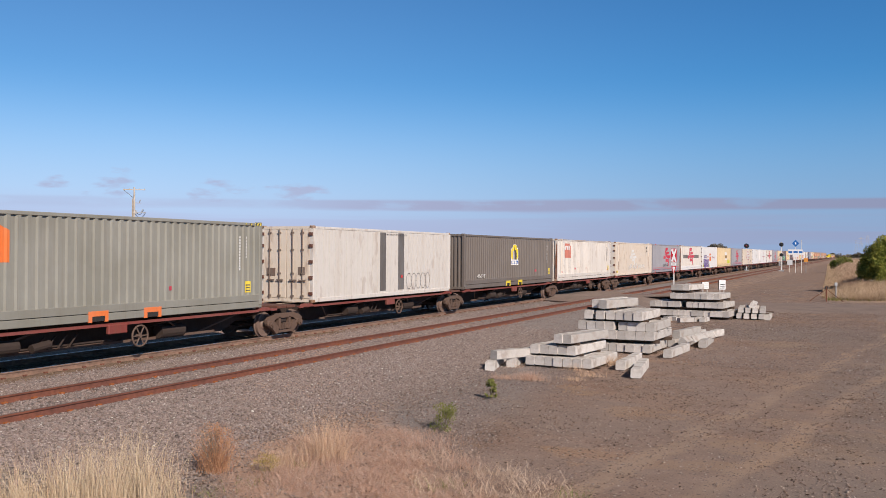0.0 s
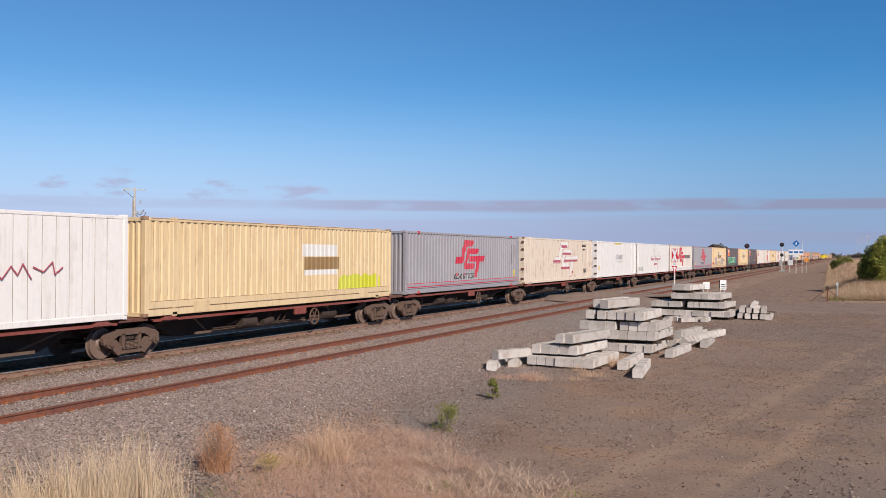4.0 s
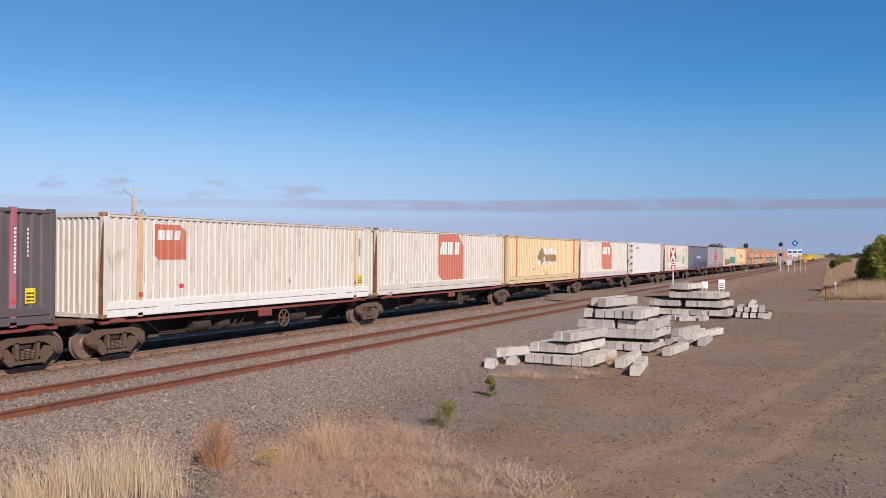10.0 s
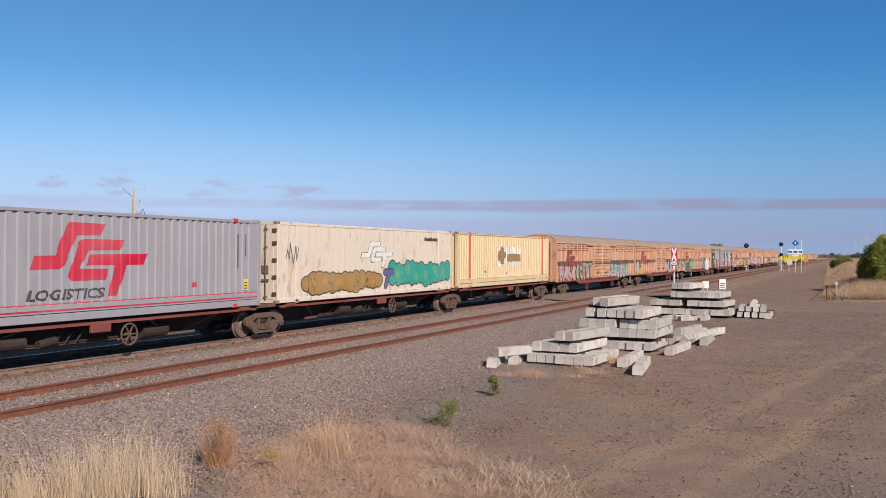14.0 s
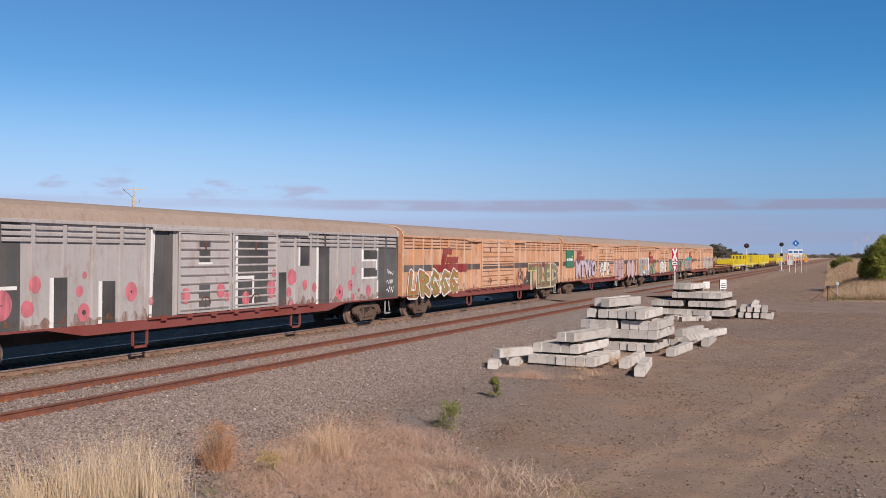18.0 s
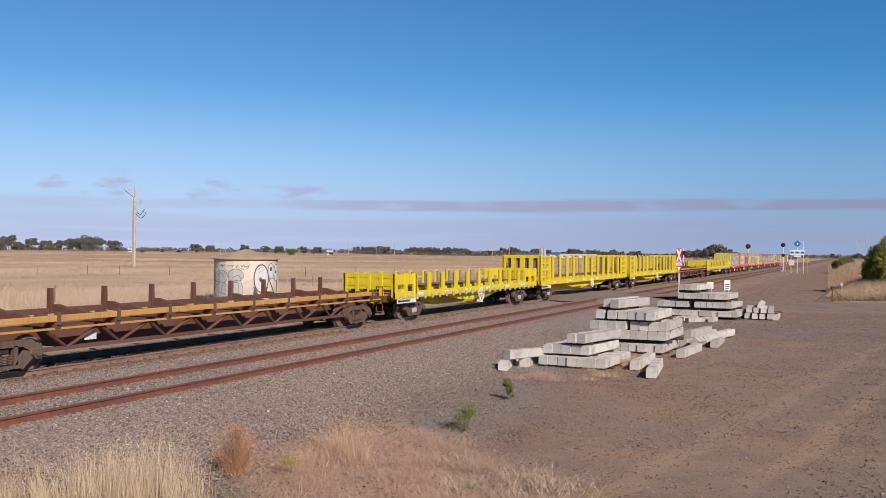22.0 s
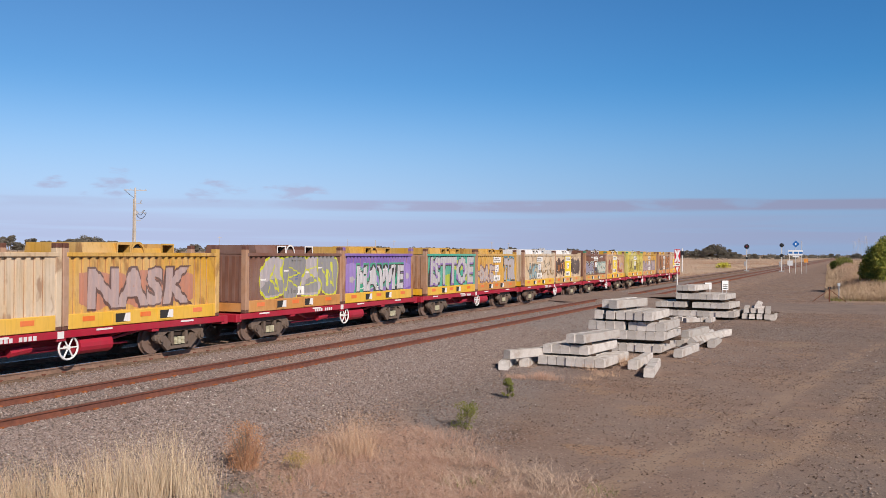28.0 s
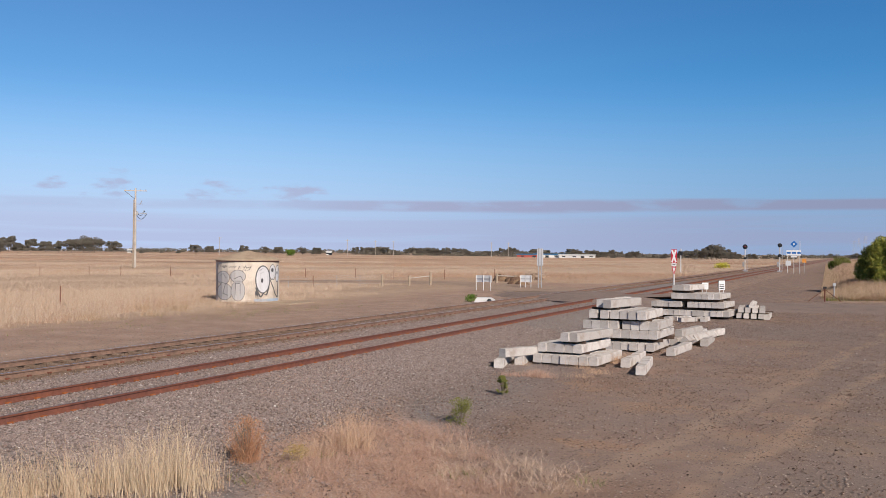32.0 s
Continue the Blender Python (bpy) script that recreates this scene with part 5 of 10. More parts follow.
def letters(words, u0, u1, z0, z1, material, coat=2, fat=0.0, shear=0.0):
    """Lettering as outlines for applied(): real characters set in the built-in font, filling the given box."""
    cu = bpy.data.curves.new("lettering", "FONT")
    cu.body, cu.size, cu.resolution_u, cu.space_character = words, 1.0, 2, 1.0 + .5 * fat / (z1 - z0)
    ob = bpy.data.objects.new("lettering", cu)
    plain = [(v.co.x, v.co.y) for v in ob.to_mesh().vertices]
    ob.to_mesh_clear()
    cu.offset = fat / 2 * .7 / (z1 - z0)
    me = ob.to_mesh()
    p = [(v.co.x, v.co.y) for v in me.vertices]
    lo, hi = (min(q[0] for q in plain), min(q[1] for q in plain)), (max(q[0] for q in plain), max(q[1] for q in plain))
    su, sz = (u1 - u0) / (hi[0] - lo[0]), (z1 - z0) / (hi[1] - lo[1])
    q = [(u0 + (a - lo[0]) * su + shear * (b - lo[1]) * sz, z0 + (b - lo[1]) * sz) for a, b in p]
    out = []
    for f in me.polygons:
        tri = [q[k] for k in f.vertices]
        for k in range(1, len(tri) - 1):
            out.append(([tri[0], tri[k], tri[k + 1]], material, coat))
    ob.to_mesh_clear()
    bpy.data.objects.remove(ob)
    bpy.data.curves.remove(cu)
    return out


def lettered(words, u0, u1, z0, z1, fill, edge, glow=None, shine=None, shear=0.06, seed=1):
    """A readable sprayed word: fat characters with an outline and a halo behind."""
    h, out = z1 - z0, []
    if glow:
        out += letters(words, u0, u1, z0, z1, glow, 0, .42 * h, shear)
    out += letters(words, u0, u1, z0, z1, edge, 1, .27 * h, shear) + letters(words, u0, u1, z0, z1, fill, 2, .15 * h, shear)
    if shine:
        rng = random.Random(seed)
        for k in range(len(words) * 3):
            u, z = u0 + (u1 - u0) * rng.random(), z0 + h * rng.uniform(-.05, 1.08)
            out.append((stroke((u, z), (u + .12, z + .03), .025), shine, 3))
    return out


def marks(L, seed, tone=WHITE):
    """Plates, upright code bars and small inspection squares, none of them readable."""
    rng = random.Random(seed)
    s = upright_bars(L - 1.25, 1.3, 2.45, .07, tone, 12) + upright_bars(L - .85, 1.7, 2.45, .06, tone, 7)
    s += [(rect(L - .92, L - .62, .55, .93), YELLOW, 0)] + [(rect(L - .88, L - .66, .60 + .09 * k, .64 + .09 * k), INK, 1) for k in range(3)]
    for k in range(2):
        u = rng.uniform(2, L - 3)
        s.append((rect(u, u + .15, rng.uniform(.6, 1.1) - .0, 0), RED, 0) if False else (rect(u, u + .14, .75, .88), RED, 0))
    return ("marking", s, "small plates and code bars")


def hazard(L):
    s = []
    for k in range(5):
        s.append(([(L - .9 + k * .16, 2.81), (L - .82 + k * .16, 2.81), (L - .76 + k * .16, 2.88), (L - .84 + k * .16, 2.88)], INK, 1))
    return ("hazard_stripe", [(rect(L - .92, L - .08, 2.805, 2.885), YELLOW, 0)] + s, "black and yellow stripes on the top rail")


def text_part(words, size, parent, at, material, label):
    cu = bpy.data.curves.new("lettering", "FONT")
    cu.body, cu.size, cu.extrude, cu.align_x = words, size, 0.002, "LEFT"
    cu.materials.append(material)
    ob = new("lettering", cu)
    ob.parent = parent
    ob.matrix_basis = Matrix.Translation(at) @ Matrix(((0, 0, 1, 0), (1, 0, 0, 0), (0, 1, 0, 0), (0, 0, 0, 1)))
    ob["label"] = label
    return ob


def red_logo_art(dark_word=True, big=True):
    s = stepped_logo(5.4, 9.4, .6, 2.6, RED)
    if dark_word:
        s += letters("LOGISTICS", 5.35, 7.75, .58, .84, INK, 2, .02, .25)
    return ("logo", s, "red stepped company logo")


def bar_logo_art():
    s = [(rect(1.8, 4.85, 1.40, 1.80), GREY_BAR, 0), (rect(9.45, 12.95, 1.40, 1.80), GREY_BAR, 0)] + stepped_logo(4.8, 9.5, .53, 2.68, RED, INK)
    return ("logo", s, "red stepped company logo on a dark grey band")


def brown_logo_art(u0=5.6, u1=9.4, seed=1):
    rng = random.Random(seed)
    s = [(rect(u0, u1, 1.12, 2.2), THIN_WHITE, 0)]
    for k in range(13):
        a = u0 + .02 + .108 * k
        top = (1.78, 1.92, 2.0, 2.0, 2.02, 2.2, 2.24, 2.22, 2.14, 2.02, 1.9, 1.84, 1.76)[k] + rng.uniform(-.03, .03)
        low = (1.5, 1.42, 1.38, 1.38, 1.36, 1.2, 1.14, 1.16, 1.22, 1.3, 1.5, 1.62, 1.66)[k] + rng.uniform(-.03, .03)
        s.append((rect(a, a + .116, low, top), BROWN_INK, 1))
    for k in range(16):
        a = u0 + 1.50 + (u1 - u0 - 1.53) * k / 16
        s.append((rect(a, a + (u1 - u0 - 1.53) / 16 + .01, 1.34 + rng.uniform(-.05, .03), 1.78 + rng.uniform(-.03, .03)), BROWN_INK, 1))
    return ("painted_out_logo", s, "old logo painted out in brown on white patches")


def faded_block_art(u0, u1, z0, z1):
    return ("logo", block_logo(u0, u1, z0, z1, FADED_RED, DULL_WHITE), "faded red block logo")


def tag_art(*args, **kw):
    return ("graffiti", tag(*args, **kw), "sprayed scribble")


P40 = (1.22, 13.41)
POCK = {7.46: ORANGE, 9.47: ORANGE}
OVERPAINT, RUST_RUN = thin(.78, .75, .72, .6), thin(.26, .09, .04, .7)
CON = [
    dict(y=9.9, L=14.63, kind="wide", coat=P_grey_green, label="grey-green corrugated container with orange forklift pockets", pocket=POCK, art=[("logo", block_logo(2.9, 4.72, 1.63, 2.62, ORANGE, WHITE), "orange block logo"), marks(14.63, 1), hazard(14.63)]),
    dict(y=27.67, L=12.25, kind="seam", coat=P_white, label="white insulated container with two dark upright bands", doors=True, skirt=False, end_coat=P_cream, art=[("painted_band", [(rect(5.1, 5.62, .26, 2.77), GREY_BAR, 0), (rect(6.74, 7.3, .26, 2.77), GREY_BAR, 0)], "dark grey upright bands"), ("notice", letters("DO NOT STACK 20' CONTAINERS ON ROOF", 5.5, 7.5, 2.66, 2.73, GREY_BAR, 1), "small dark stacking notice"), ("graffiti", [(stroke((7.75 + .48 * k + .26 * math.cos(j * math.tau / 10), .62 + .36 * math.sin(j * math.tau / 10)), (7.75 + .48 * k + .26 * math.cos((j + 1) * math.tau / 10), .62 + .36 * math.sin((j + 1) * math.tau / 10)), .018), GREY_BAR, 1) for k in range(5) for j in range(10)], "thin-lined bubble graffiti"), ("sticker", [(rect(6.95, 7.12, .78, .92), HOT, 1)], "small red square")]),
    dict(y=41.67, L=14.63, kind="wide", coat=P_dark, label="charcoal corrugated container with a yellow oval logo", pocket={6.36: YELLOW, 8.37: YELLOW}, art=[("logo", [(oval(7.48, 1.85, .58, .6), WHITE, 0), (oval(7.48, 1.87, .54, .56), YELLOW, 1), ([(7.2, 1.45), (7.8, 1.45), (7.75, 1.9), (7.5, 2.3), (7.38, 2.25), (7.3, 1.9)], INK, 2), ([(7.16, 1.5), (7.4, 1.5), (7.36, 2.0), (7.2, 2.1)], SILVER_SPRAY, 3), (rect(6.9, 8.05, 1.2, 1.52), WHITE, 3), (rect(6.94, 8.01, 1.27, 1.46), deco(.02, .1, .4), 4)] + bars(7.0, 7.95, 1.29, 1.43, WHITE, 8, 5, 5), "yellow oval company logo"), marks(14.63, 2)]),
    dict(y=57.28, L=14.3, kind="fine", coat=P_white, label="white corrugated container with rusty lifting posts", posts=(1.1, 13.2), post_coat=P_cream, art=[("logo", block_logo(1.74, 3.19, 1.59, 2.61, FADED_RED, DULL_WHITE), "faded red block logo"), marks(14.3, 3, GREY_BAR)]),
    dict(y=73.3, L=14.4, kind="seam", coat=P_cream, label="cream insulated container with rust-stained sides", doors=True, skirt=False, posts=(1.1, 13.1), post_coat=P_cream, end_coat=P_white, art=[("logo", stepped_logo(5.14, 7.85, .92, 2.28, WHITE), "white stepped company logo"), ("paint_patch", [(rect(4.70 + .41 * k, 5.10 + .41 * k, .50 + .06 * ((k * 7) % 3), .88 + .06 * ((k * 5) % 4)), OVERPAINT, 0) for k in range(8) if k != 3] + [(rect(8.3 + .42 * k, 8.70 + .42 * k, .52 + .05 * ((k * 5) % 3), .90 + .07 * ((k * 3) % 3)), OVERPAINT, 0) for k in range(7)], "patches of white overpaint"), ("rust_streak", [(rect(1.19, 1.22, .3, 2.8), RUST_RUN, 0), (rect(.97, 1.01, .5, 1.3), RUST_RUN, 0), (rect(1.02, 1.18, .75, 1.2), RUST_RUN, 1), (rect(13.19, 13.22, .2, 2.7), RUST_RUN, 0), (rect(12.98, 13.01, .3, 1.6), RUST_RUN, 0), (rect(1.03, 1.17, 2.6, 2.8), RUST_RUN, 1)], "rust runs at the lifting posts"), ("marking", bars(11.7, 12.2, 2.4, 2.58, INK, 4, 7) + bars(12.0, 12.35, 2.08, 2.26, INK, 3, 8) + [(rect(.3, .75, .28, .46), YELLOW, 0), (rect(7.9, 8.05, .62, .74), HOT, 1)], "code bars")]),
    dict(y=88.28, L=14.63, kind="silver", coat=P_silver, label="silver-grey corrugated container with a red logo", art=[red_logo_art(), ("stripe", [(rect(.1, 14.5, .43, .49), RED, 0), (rect(.1, 14.5, .33, .37), RED, 0)], "red lines along the bottom rail"), marks(14.63, 5, GREY_BAR)]),
    dict(y=103.7, L=14.63, kind="fine", coat=P_white, label="white corrugated container with a dark band and red logo", posts=(1.35, 13.5), skirt_coat=P_clean, art=[bar_logo_art()]),
    dict(y=119.35, L=13.6, kind="seam", coat=P_clean, label="white insulated container with purple graffiti", doors=True, skirt=False, art=[("logo", block_logo(6.35, 7.87, .95, 1.96, ORANGE, WHITE), "orange block logo"), ("graffiti", [([(u, max(z, .06)) for u, z in oval(3.6, .06, 3.0, 1.0, 30)], INK, 0), ([(u, max(z, .07)) for u, z in oval(3.6, .07, 2.92, .94, 30)], LIME, 1)] + [(o, m, c + 2) for o, m, c in spray_piece(1.3, 5.6, .12, 1.22, 4, PURPLE, WHITE, 12, shine=WHITE)], "purple and lime spray lettering"), ("graffiti", letters("RINGCO", 1.7, 3.9, 1.40, 1.78, PURPLE, 1, 0, .2), "purple sprayed name-like scrawl"), tag_art(4.4, 5.5, 1.38, 1.7, MAUVE, 13, n=4), tag_art(8.6, 11.6, 1.2, 1.65, ROSE, 14)]),
    dict(y=133.6, L=14.63, kind="fine", coat=P_tan, label="tan corrugated container with a painted-out logo", posts=P40, art=[("painted_out_logo", [(rect(7.9, 10.3, 1.75, 2.2), DULL_WHITE, 0), (rect(8.0, 10.4, 1.25, 1.72), BROWN_INK, 0), (rect(8.0, 10.3, 1.05, 1.25), DULL_WHITE, 0)], "painted-out logo"), ("paint_patch", blotch(10.4, 13.6, .3, 1.05, LIME, 3, 4), "patch of yellow spray")]),
    dict(y=149.6, L=14.63, kind="silver", coat=P_silver, label="silver-grey corrugated container with a red logo", art=[red_logo_art(), ("stripe", [(rect(.1, 14.5, .43, .49), RED, 0)], "red line"), marks(14.63, 9, GREY_BAR)]),
    dict(y=165.2, L=15.1, kind="seam", coat=P_cream, label="cream insulated container with a big pink-edged logo", doors=True, skirt=False, posts=(1.2, 14.0), post_coat=P_cream, art=[("logo", stepped_logo(5.7, 11.4, .30, 2.75, WHITE, MAUVE) + [(placed([(.0, .40), (.28, .40), (.27, .47), (.01, .47)], 5.7, 11.4, .3, 2.75), MAUVE, 2), (placed([(.3, .21), (.64, .21), (.65, .28), (.3, .28)], 5.7, 11.4, .3, 2.75), MAUVE, 2), (placed([(.4, .42), (.97, .42), (.98, .48), (.4, .48)], 5.7, 11.4, .3, 2.75), MAUVE, 2), (placed([(.31, .82), (.53, .82), (.54, .89), (.3, .89)], 5.7, 11.4, .3, 2.75), MAUVE, 2), (placed([(.35, .62), (.69, .62), (.7, .68), (.35, .68)], 5.7, 11.4, .3, 2.75), MAUVE, 2)], "white and pink stepped company logo"), tag_art(12.8, 13.6, .25, 1.0, INK, 21, n=4, w=.05), ("marking", bars(12.4, 13.4, 2.4, 2.58, INK, 7, 22) + bars(12.6, 13.3, 2.15, 2.27, INK, 5, 23) + [(rect(9.9, 10.2, .5, .66), HOT, 0)], "code bars")]),
    dict(y=181.83, L=12.95, kind="seam", coat=P_clean, label="clean white insulated container with rusty door hinges", doors=True, skirt=False, posts=(1.2, 11.8), art=[tag_art(6.0, 7.0, .45, .75, DULL_WHITE, 31, n=3), ("marking", [(rect(.5, .72, .55, .98), YELLOW, 0), (rect(5.4, 7.6, 2.70, 2.79), YELLOW, 0)] + letters("DO NOT STACK 20' CONTAINERS ON ROOF", 5.47, 7.53, 2.72, 2.775, INK, 1), "yellow plates with a stacking notice"), ("ghost_lettering", bars(6.0, 8.6, 1.45, 1.85, deco(.665, .65, .655), 7, 33) + bars(6.2, 8.4, 1.2, 1.3, deco(.665, .65, .655), 12, 34), "ghost of removed lettering")]),
    dict(y=196.2, L=14.5, kind="seam", coat=P_clean, label="clean white insulated container with a pink-edged logo", skirt=False, art=[("logo", stepped_logo(5.56, 10.2, .30, 2.76, WHITE, ROSE) + [(placed(o, 5.56, 10.2, .3, 2.76), MAUVE, 2) for o in ([(.0, .41), (.28, .41), (.28, .47), (.01, .47)], [(.3, .21), (.64, .21), (.65, .27), (.3, .27)], [(.4, .42), (.97, .42), (.98, .47), (.4, .47)])], "white and pink stepped company logo"), tag_art(.2, 2.2, .2, .7, deco(.06, .12, .08), 41, n=9, w=.024)]),
    dict(y=211.2, L=14.63, kind="fine", coat=P_white, label="white corrugated container with a dark band and red logo", posts=(1.35, 13.5), skirt_coat=P_clean, art=[bar_logo_art()]),
    dict(y=227.25, L=14.63, kind="silver", coat=P_silver, label="silver-grey corrugated container with a red logo", art=[red_logo_art(), ("stripe", [(rect(.1, 14.5, .43, .49), RED, 0), (rect(.1, 14.5, .33, .37), RED, 0)], "red lines along the bottom rail"), ("marking", [(rect(.5, .78, .55, .95), YELLOW, 0)], "yellow plate")]),
    dict(y=242.1, L=14.63, kind="wide", coat=P_tan, label="tan corrugated container covered in graffiti", posts=(1.75, 13.65), post_coat=deco(.62, .10, .03), art=[brown_logo_art(5.76, 9.54, 2), ("graffiti", letters("DBA", 3.1, 5.0, .35, 1.2, ROSE, 0, .52, .05) + letters("DBA", 3.1, 5.0, .35, 1.2, SILVER_SPRAY, 1, .42, .05) + letters("DBA", 3.1, 5.0, .35, 1.2, deco(.20, .12, .13), 2, .08, .05) + letters("DBA", 3.1, 5.0, .35, 1.2, SILVER_SPRAY, 3, .02, .05) + letters("PICS", 9.0, 11.1, .3, 1.1, ROSE, 0, .42, .12) + letters("PICS", 9.0, 11.1, .3, 1.1, INK, 1, .34, .12) + letters("PICS", 9.0, 11.1, .3, 1.1, deco(.40, .34, .36), 2, .20, .12), "grey and pink spray lettering"), tag_art(5.2, 6.9, .45, 1.0, INK, 53, n=7, w=.028), tag_art(7.2, 8.6, .35, 1.05, INK, 57, n=5, w=.028), tag_art(11.3, 12.9, .85, 1.15, INK, 54), tag_art(.5, 1.5, .3, .9, HOT, 55, n=4), tag_art(2.0, 2.8, .3, .8, HOT, 56, n=3)]),
    dict(y=257.5, L=14.63, kind="wide", coat=P_slate, label="dark grey corrugated container with green graffiti", posts=(1.6, 13.6), post_coat=deco(.40, .10, .15), art=[("logo", block_logo(1.83, 3.46, 1.62, 2.68, ORANGE, WHITE), "orange block logo"), ("graffiti", [(oval(2.0 + .62 * k, .78 + .06 * (k % 2), .52, .66, 16), THIN_TEAL, 0) for k in range(15)] + [(rect(1.7, 10.4, .12, .32), THIN_TEAL, 0)] + lettered("KRONK", 1.9, 10.2, .22, 1.30, GREEN, deco(.03, .06, .03), None, MINT, -.05, 61) + letters("KRONK", 1.94, 10.24, .25, 1.33, deco(.62, .66, .60), 1.5, .19, -.05), "green and black spray lettering on turquoise")]),
    dict(y=272.86, L=14.63, kind="wide", coat=P_tan, label="tan corrugated container with a painted-out logo", posts=(1.52, 13.4), post_coat=deco(.62, .10, .03), art=[brown_logo_art(5.49, 9.36, 3), ("marking", [(rect(3.9, 4.05, .9, 1.0), HOT, 0), (rect(5.75, 5.9, 1.6, 1.95), YELLOW, 3)], "small red square")]),
    dict(y=287.9, L=14.63, kind="wide", coat=P_slate, label="dark grey corrugated container with pink lifting posts", posts=(1.5, 13.4), post_coat=deco(.40, .10, .15), art=[("logo", block_logo(1.96, 3.59, 1.61, 2.66, ORANGE, WHITE), "orange block logo"), tag_art(1.0, 9.4, .35, .95, GREY_BAR, 71, n=14, w=.09), tag_art(9.6, 11.6, .5, 1.0, DULL_WHITE, 72), marks(14.63, 13)]),
    dict(y=304.1, L=14.45, kind="fine", coat=P_white, label="white corrugated container with a fresh white skirt", posts=(1.37, 13.2), post_coat=P_sand, skirt_coat=P_clean, art=[faded_block_art(1.92, 3.28, 1.61, 2.65), marks(14.4, 14, GREY_BAR)]),
    dict(y=319.1, L=14.63, kind="fine", coat=P_white, label="white corrugated container with a large faded red logo", posts=P40, art=[faded_block_art(6.11, 9.12, .51, 2.76)]),
    dict(y=334.6, L=14.5, kind="wide", coat=P_tan, label="tan corrugated container with orange lifting posts", posts=(1.5, 13.4), post_coat=deco(.62, .10, .03), art=[brown_logo_art(5.44, 9.18, 4), ("marking", [(rect(4.6, 4.75, .8, .9), GREEN, 0), (rect(7.2, 7.35, .55, .65), GREEN, 0)], "small green squares")]),
    dict(y=349.6, L=14.63, kind="fine", coat=P_white, label="white corrugated container with a large faded red logo", posts=P40, post_coat=P_cream, art=[faded_block_art(6.1, 9.18, .58, 2.76), ("marking", [([(13.0, .75), (13.3, .75), (13.15, 1.02)], YELLOW, 0)], "yellow warning triangle")]),
    dict(y=366.5, L=12.1, kind="seam", coat=P_clean, label="clean white insulated container with black door bars", doors=True, skirt=False, art=[("marking", bars(1.3, 2.4, 2.35, 2.47, GREY_BAR, 9, 81) + bars(.9, 1.4, .35, .7, DULL_WHITE, 4, 82), "small code bars")]),
    dict(y=381.3, L=14.45, kind="fine", coat=P_white, label="white corrugated container with a green leaf logo", posts=(1.4, 13.2), post_coat=deco(.55, .24, .17), art=[("logo", word_shapes(1.87, 9.73, .98, 1.75, deco(.05, .20, .11)) + [(oval(11.3, 1.5, .92, .86, 22), deco(.10, .26, .15), 0), (oval(11.3, 1.62, .74, .70, 18), P_white, 1), (oval(11.15, 1.42, .34, .42, 14), deco(.14, .30, .19), 2), (oval(11.5, 1.50, .30, .36, 14), deco(.30, .36, .28), 2), (oval(11.3, 1.75, .10, .5, 10), P_white, 3), (oval(11.35, 2.35, .3, .13, 10), deco(.22, .3, .2), 1)], "green company lettering and leaf logo"), hazard(14.4), ("marking", [(rect(13.5, 13.8, .5, .85), YELLOW, 0), (rect(1.2, 1.5, .12, .3), HOT, 1)], "plates")]),
    dict(y=396.4, L=14.63, kind="plain", coat=P_curtain, label="blue-grey curtain-sided container with buckled straps", skirt=False, end_coat=P_blue, skirt_coat=P_blue, name="curtain_container", art=[("logo", bars(5.81, 7.3, 1.33, 1.68, WHITE, 4, 91) + bars(7.35, 8.1, 1.33, 1.68, deco(.70, .55, .25), 2, 92) + bars(8.2, 9.0, 1.33, 1.52, WHITE, 4, 93), "white and gold company lettering"), ("marking", upright_bars(2.45, 1.35, 2.5, .06, WHITE, 13) + [(rect(.35, .52, .55, .9), DULL_WHITE, 0), (rect(.35, .55, .35, .5), PALE_GREEN, 0)] + [(rect(a, a + b, 2.68, 2.75), deco(.45, .32, .08), 0) for a, b in ((5.2, 1.0), (6.6, .8), (8.6, .7), (10.5, .8))], "code bars"), *[("scuff", [(oval(u, .55, r, .48, 16), deco(.045, .06, .14), 0)], "round blue scuff above the straps") for u, r in ((.7, .3), (3.1, .42), (4.7, .5), (6.8, .55), (9.2, .45), (10.4, .5), (11.7, .45), (13.4, .5))]]),
    dict(y=411.6, L=14.63, kind="silver", coat=P_silver, label="silver-grey corrugated container with a red logo", art=[red_logo_art(), ("stripe", [(rect(.1, 14.5, .43, .49), RED, 0), (rect(.1, 14.5, .33, .37), RED, 0)], "red lines along the bottom rail"), marks(14.63, 15, GREY_BAR)]),
    dict(y=427.2, L=14.63, kind="seam", coat=P_cream, label="cream insulated container with ochre and teal graffiti", doors=True, skirt=False, posts=(1.2, 13.2), art=[("logo", stepped_logo(5.77, 8.46, 1.19, 2.31, WHITE, GREY_BAR), "white stepped company logo"), ("graffiti", blobs(1.6, 7.5, .18, 1.1, OCHRE_SPRAY, INK, 101, 13, None, deco(.42, .22, .03)) + blobs(8.3, 14.3, .18, 1.5, TEAL, INK, 102, 13, MINT, deco(.10, .35, .20)) + spray_piece(7.5, 8.5, .3, 1.1, 1, deco(.1, .1, .3), INK, 103), "ochre and teal spray lettering"), tag_art(.4, 1.4, 1.3, 2.2, GREY_BAR, 104, n=4), ("marking", bars(11.6, 13.0, 2.4, 2.55, INK, 7, 105), "code bars")]),
    dict(y=442.6, L=14.63, kind="wide", coat=P_tan, label="tan corrugated container with orange lifting posts", posts=(1.6, 13.4), post_coat=deco(.62, .12, .05), art=[brown_logo_art(5.54, 9.41, 6), ("marking", [(rect(3.7, 3.85, .75, .87), GREEN, 0), (rect(6.9, 7.05, .6, .72), HOT, 0)], "small squares")]),
]
made = [container(**c) for c in CON]

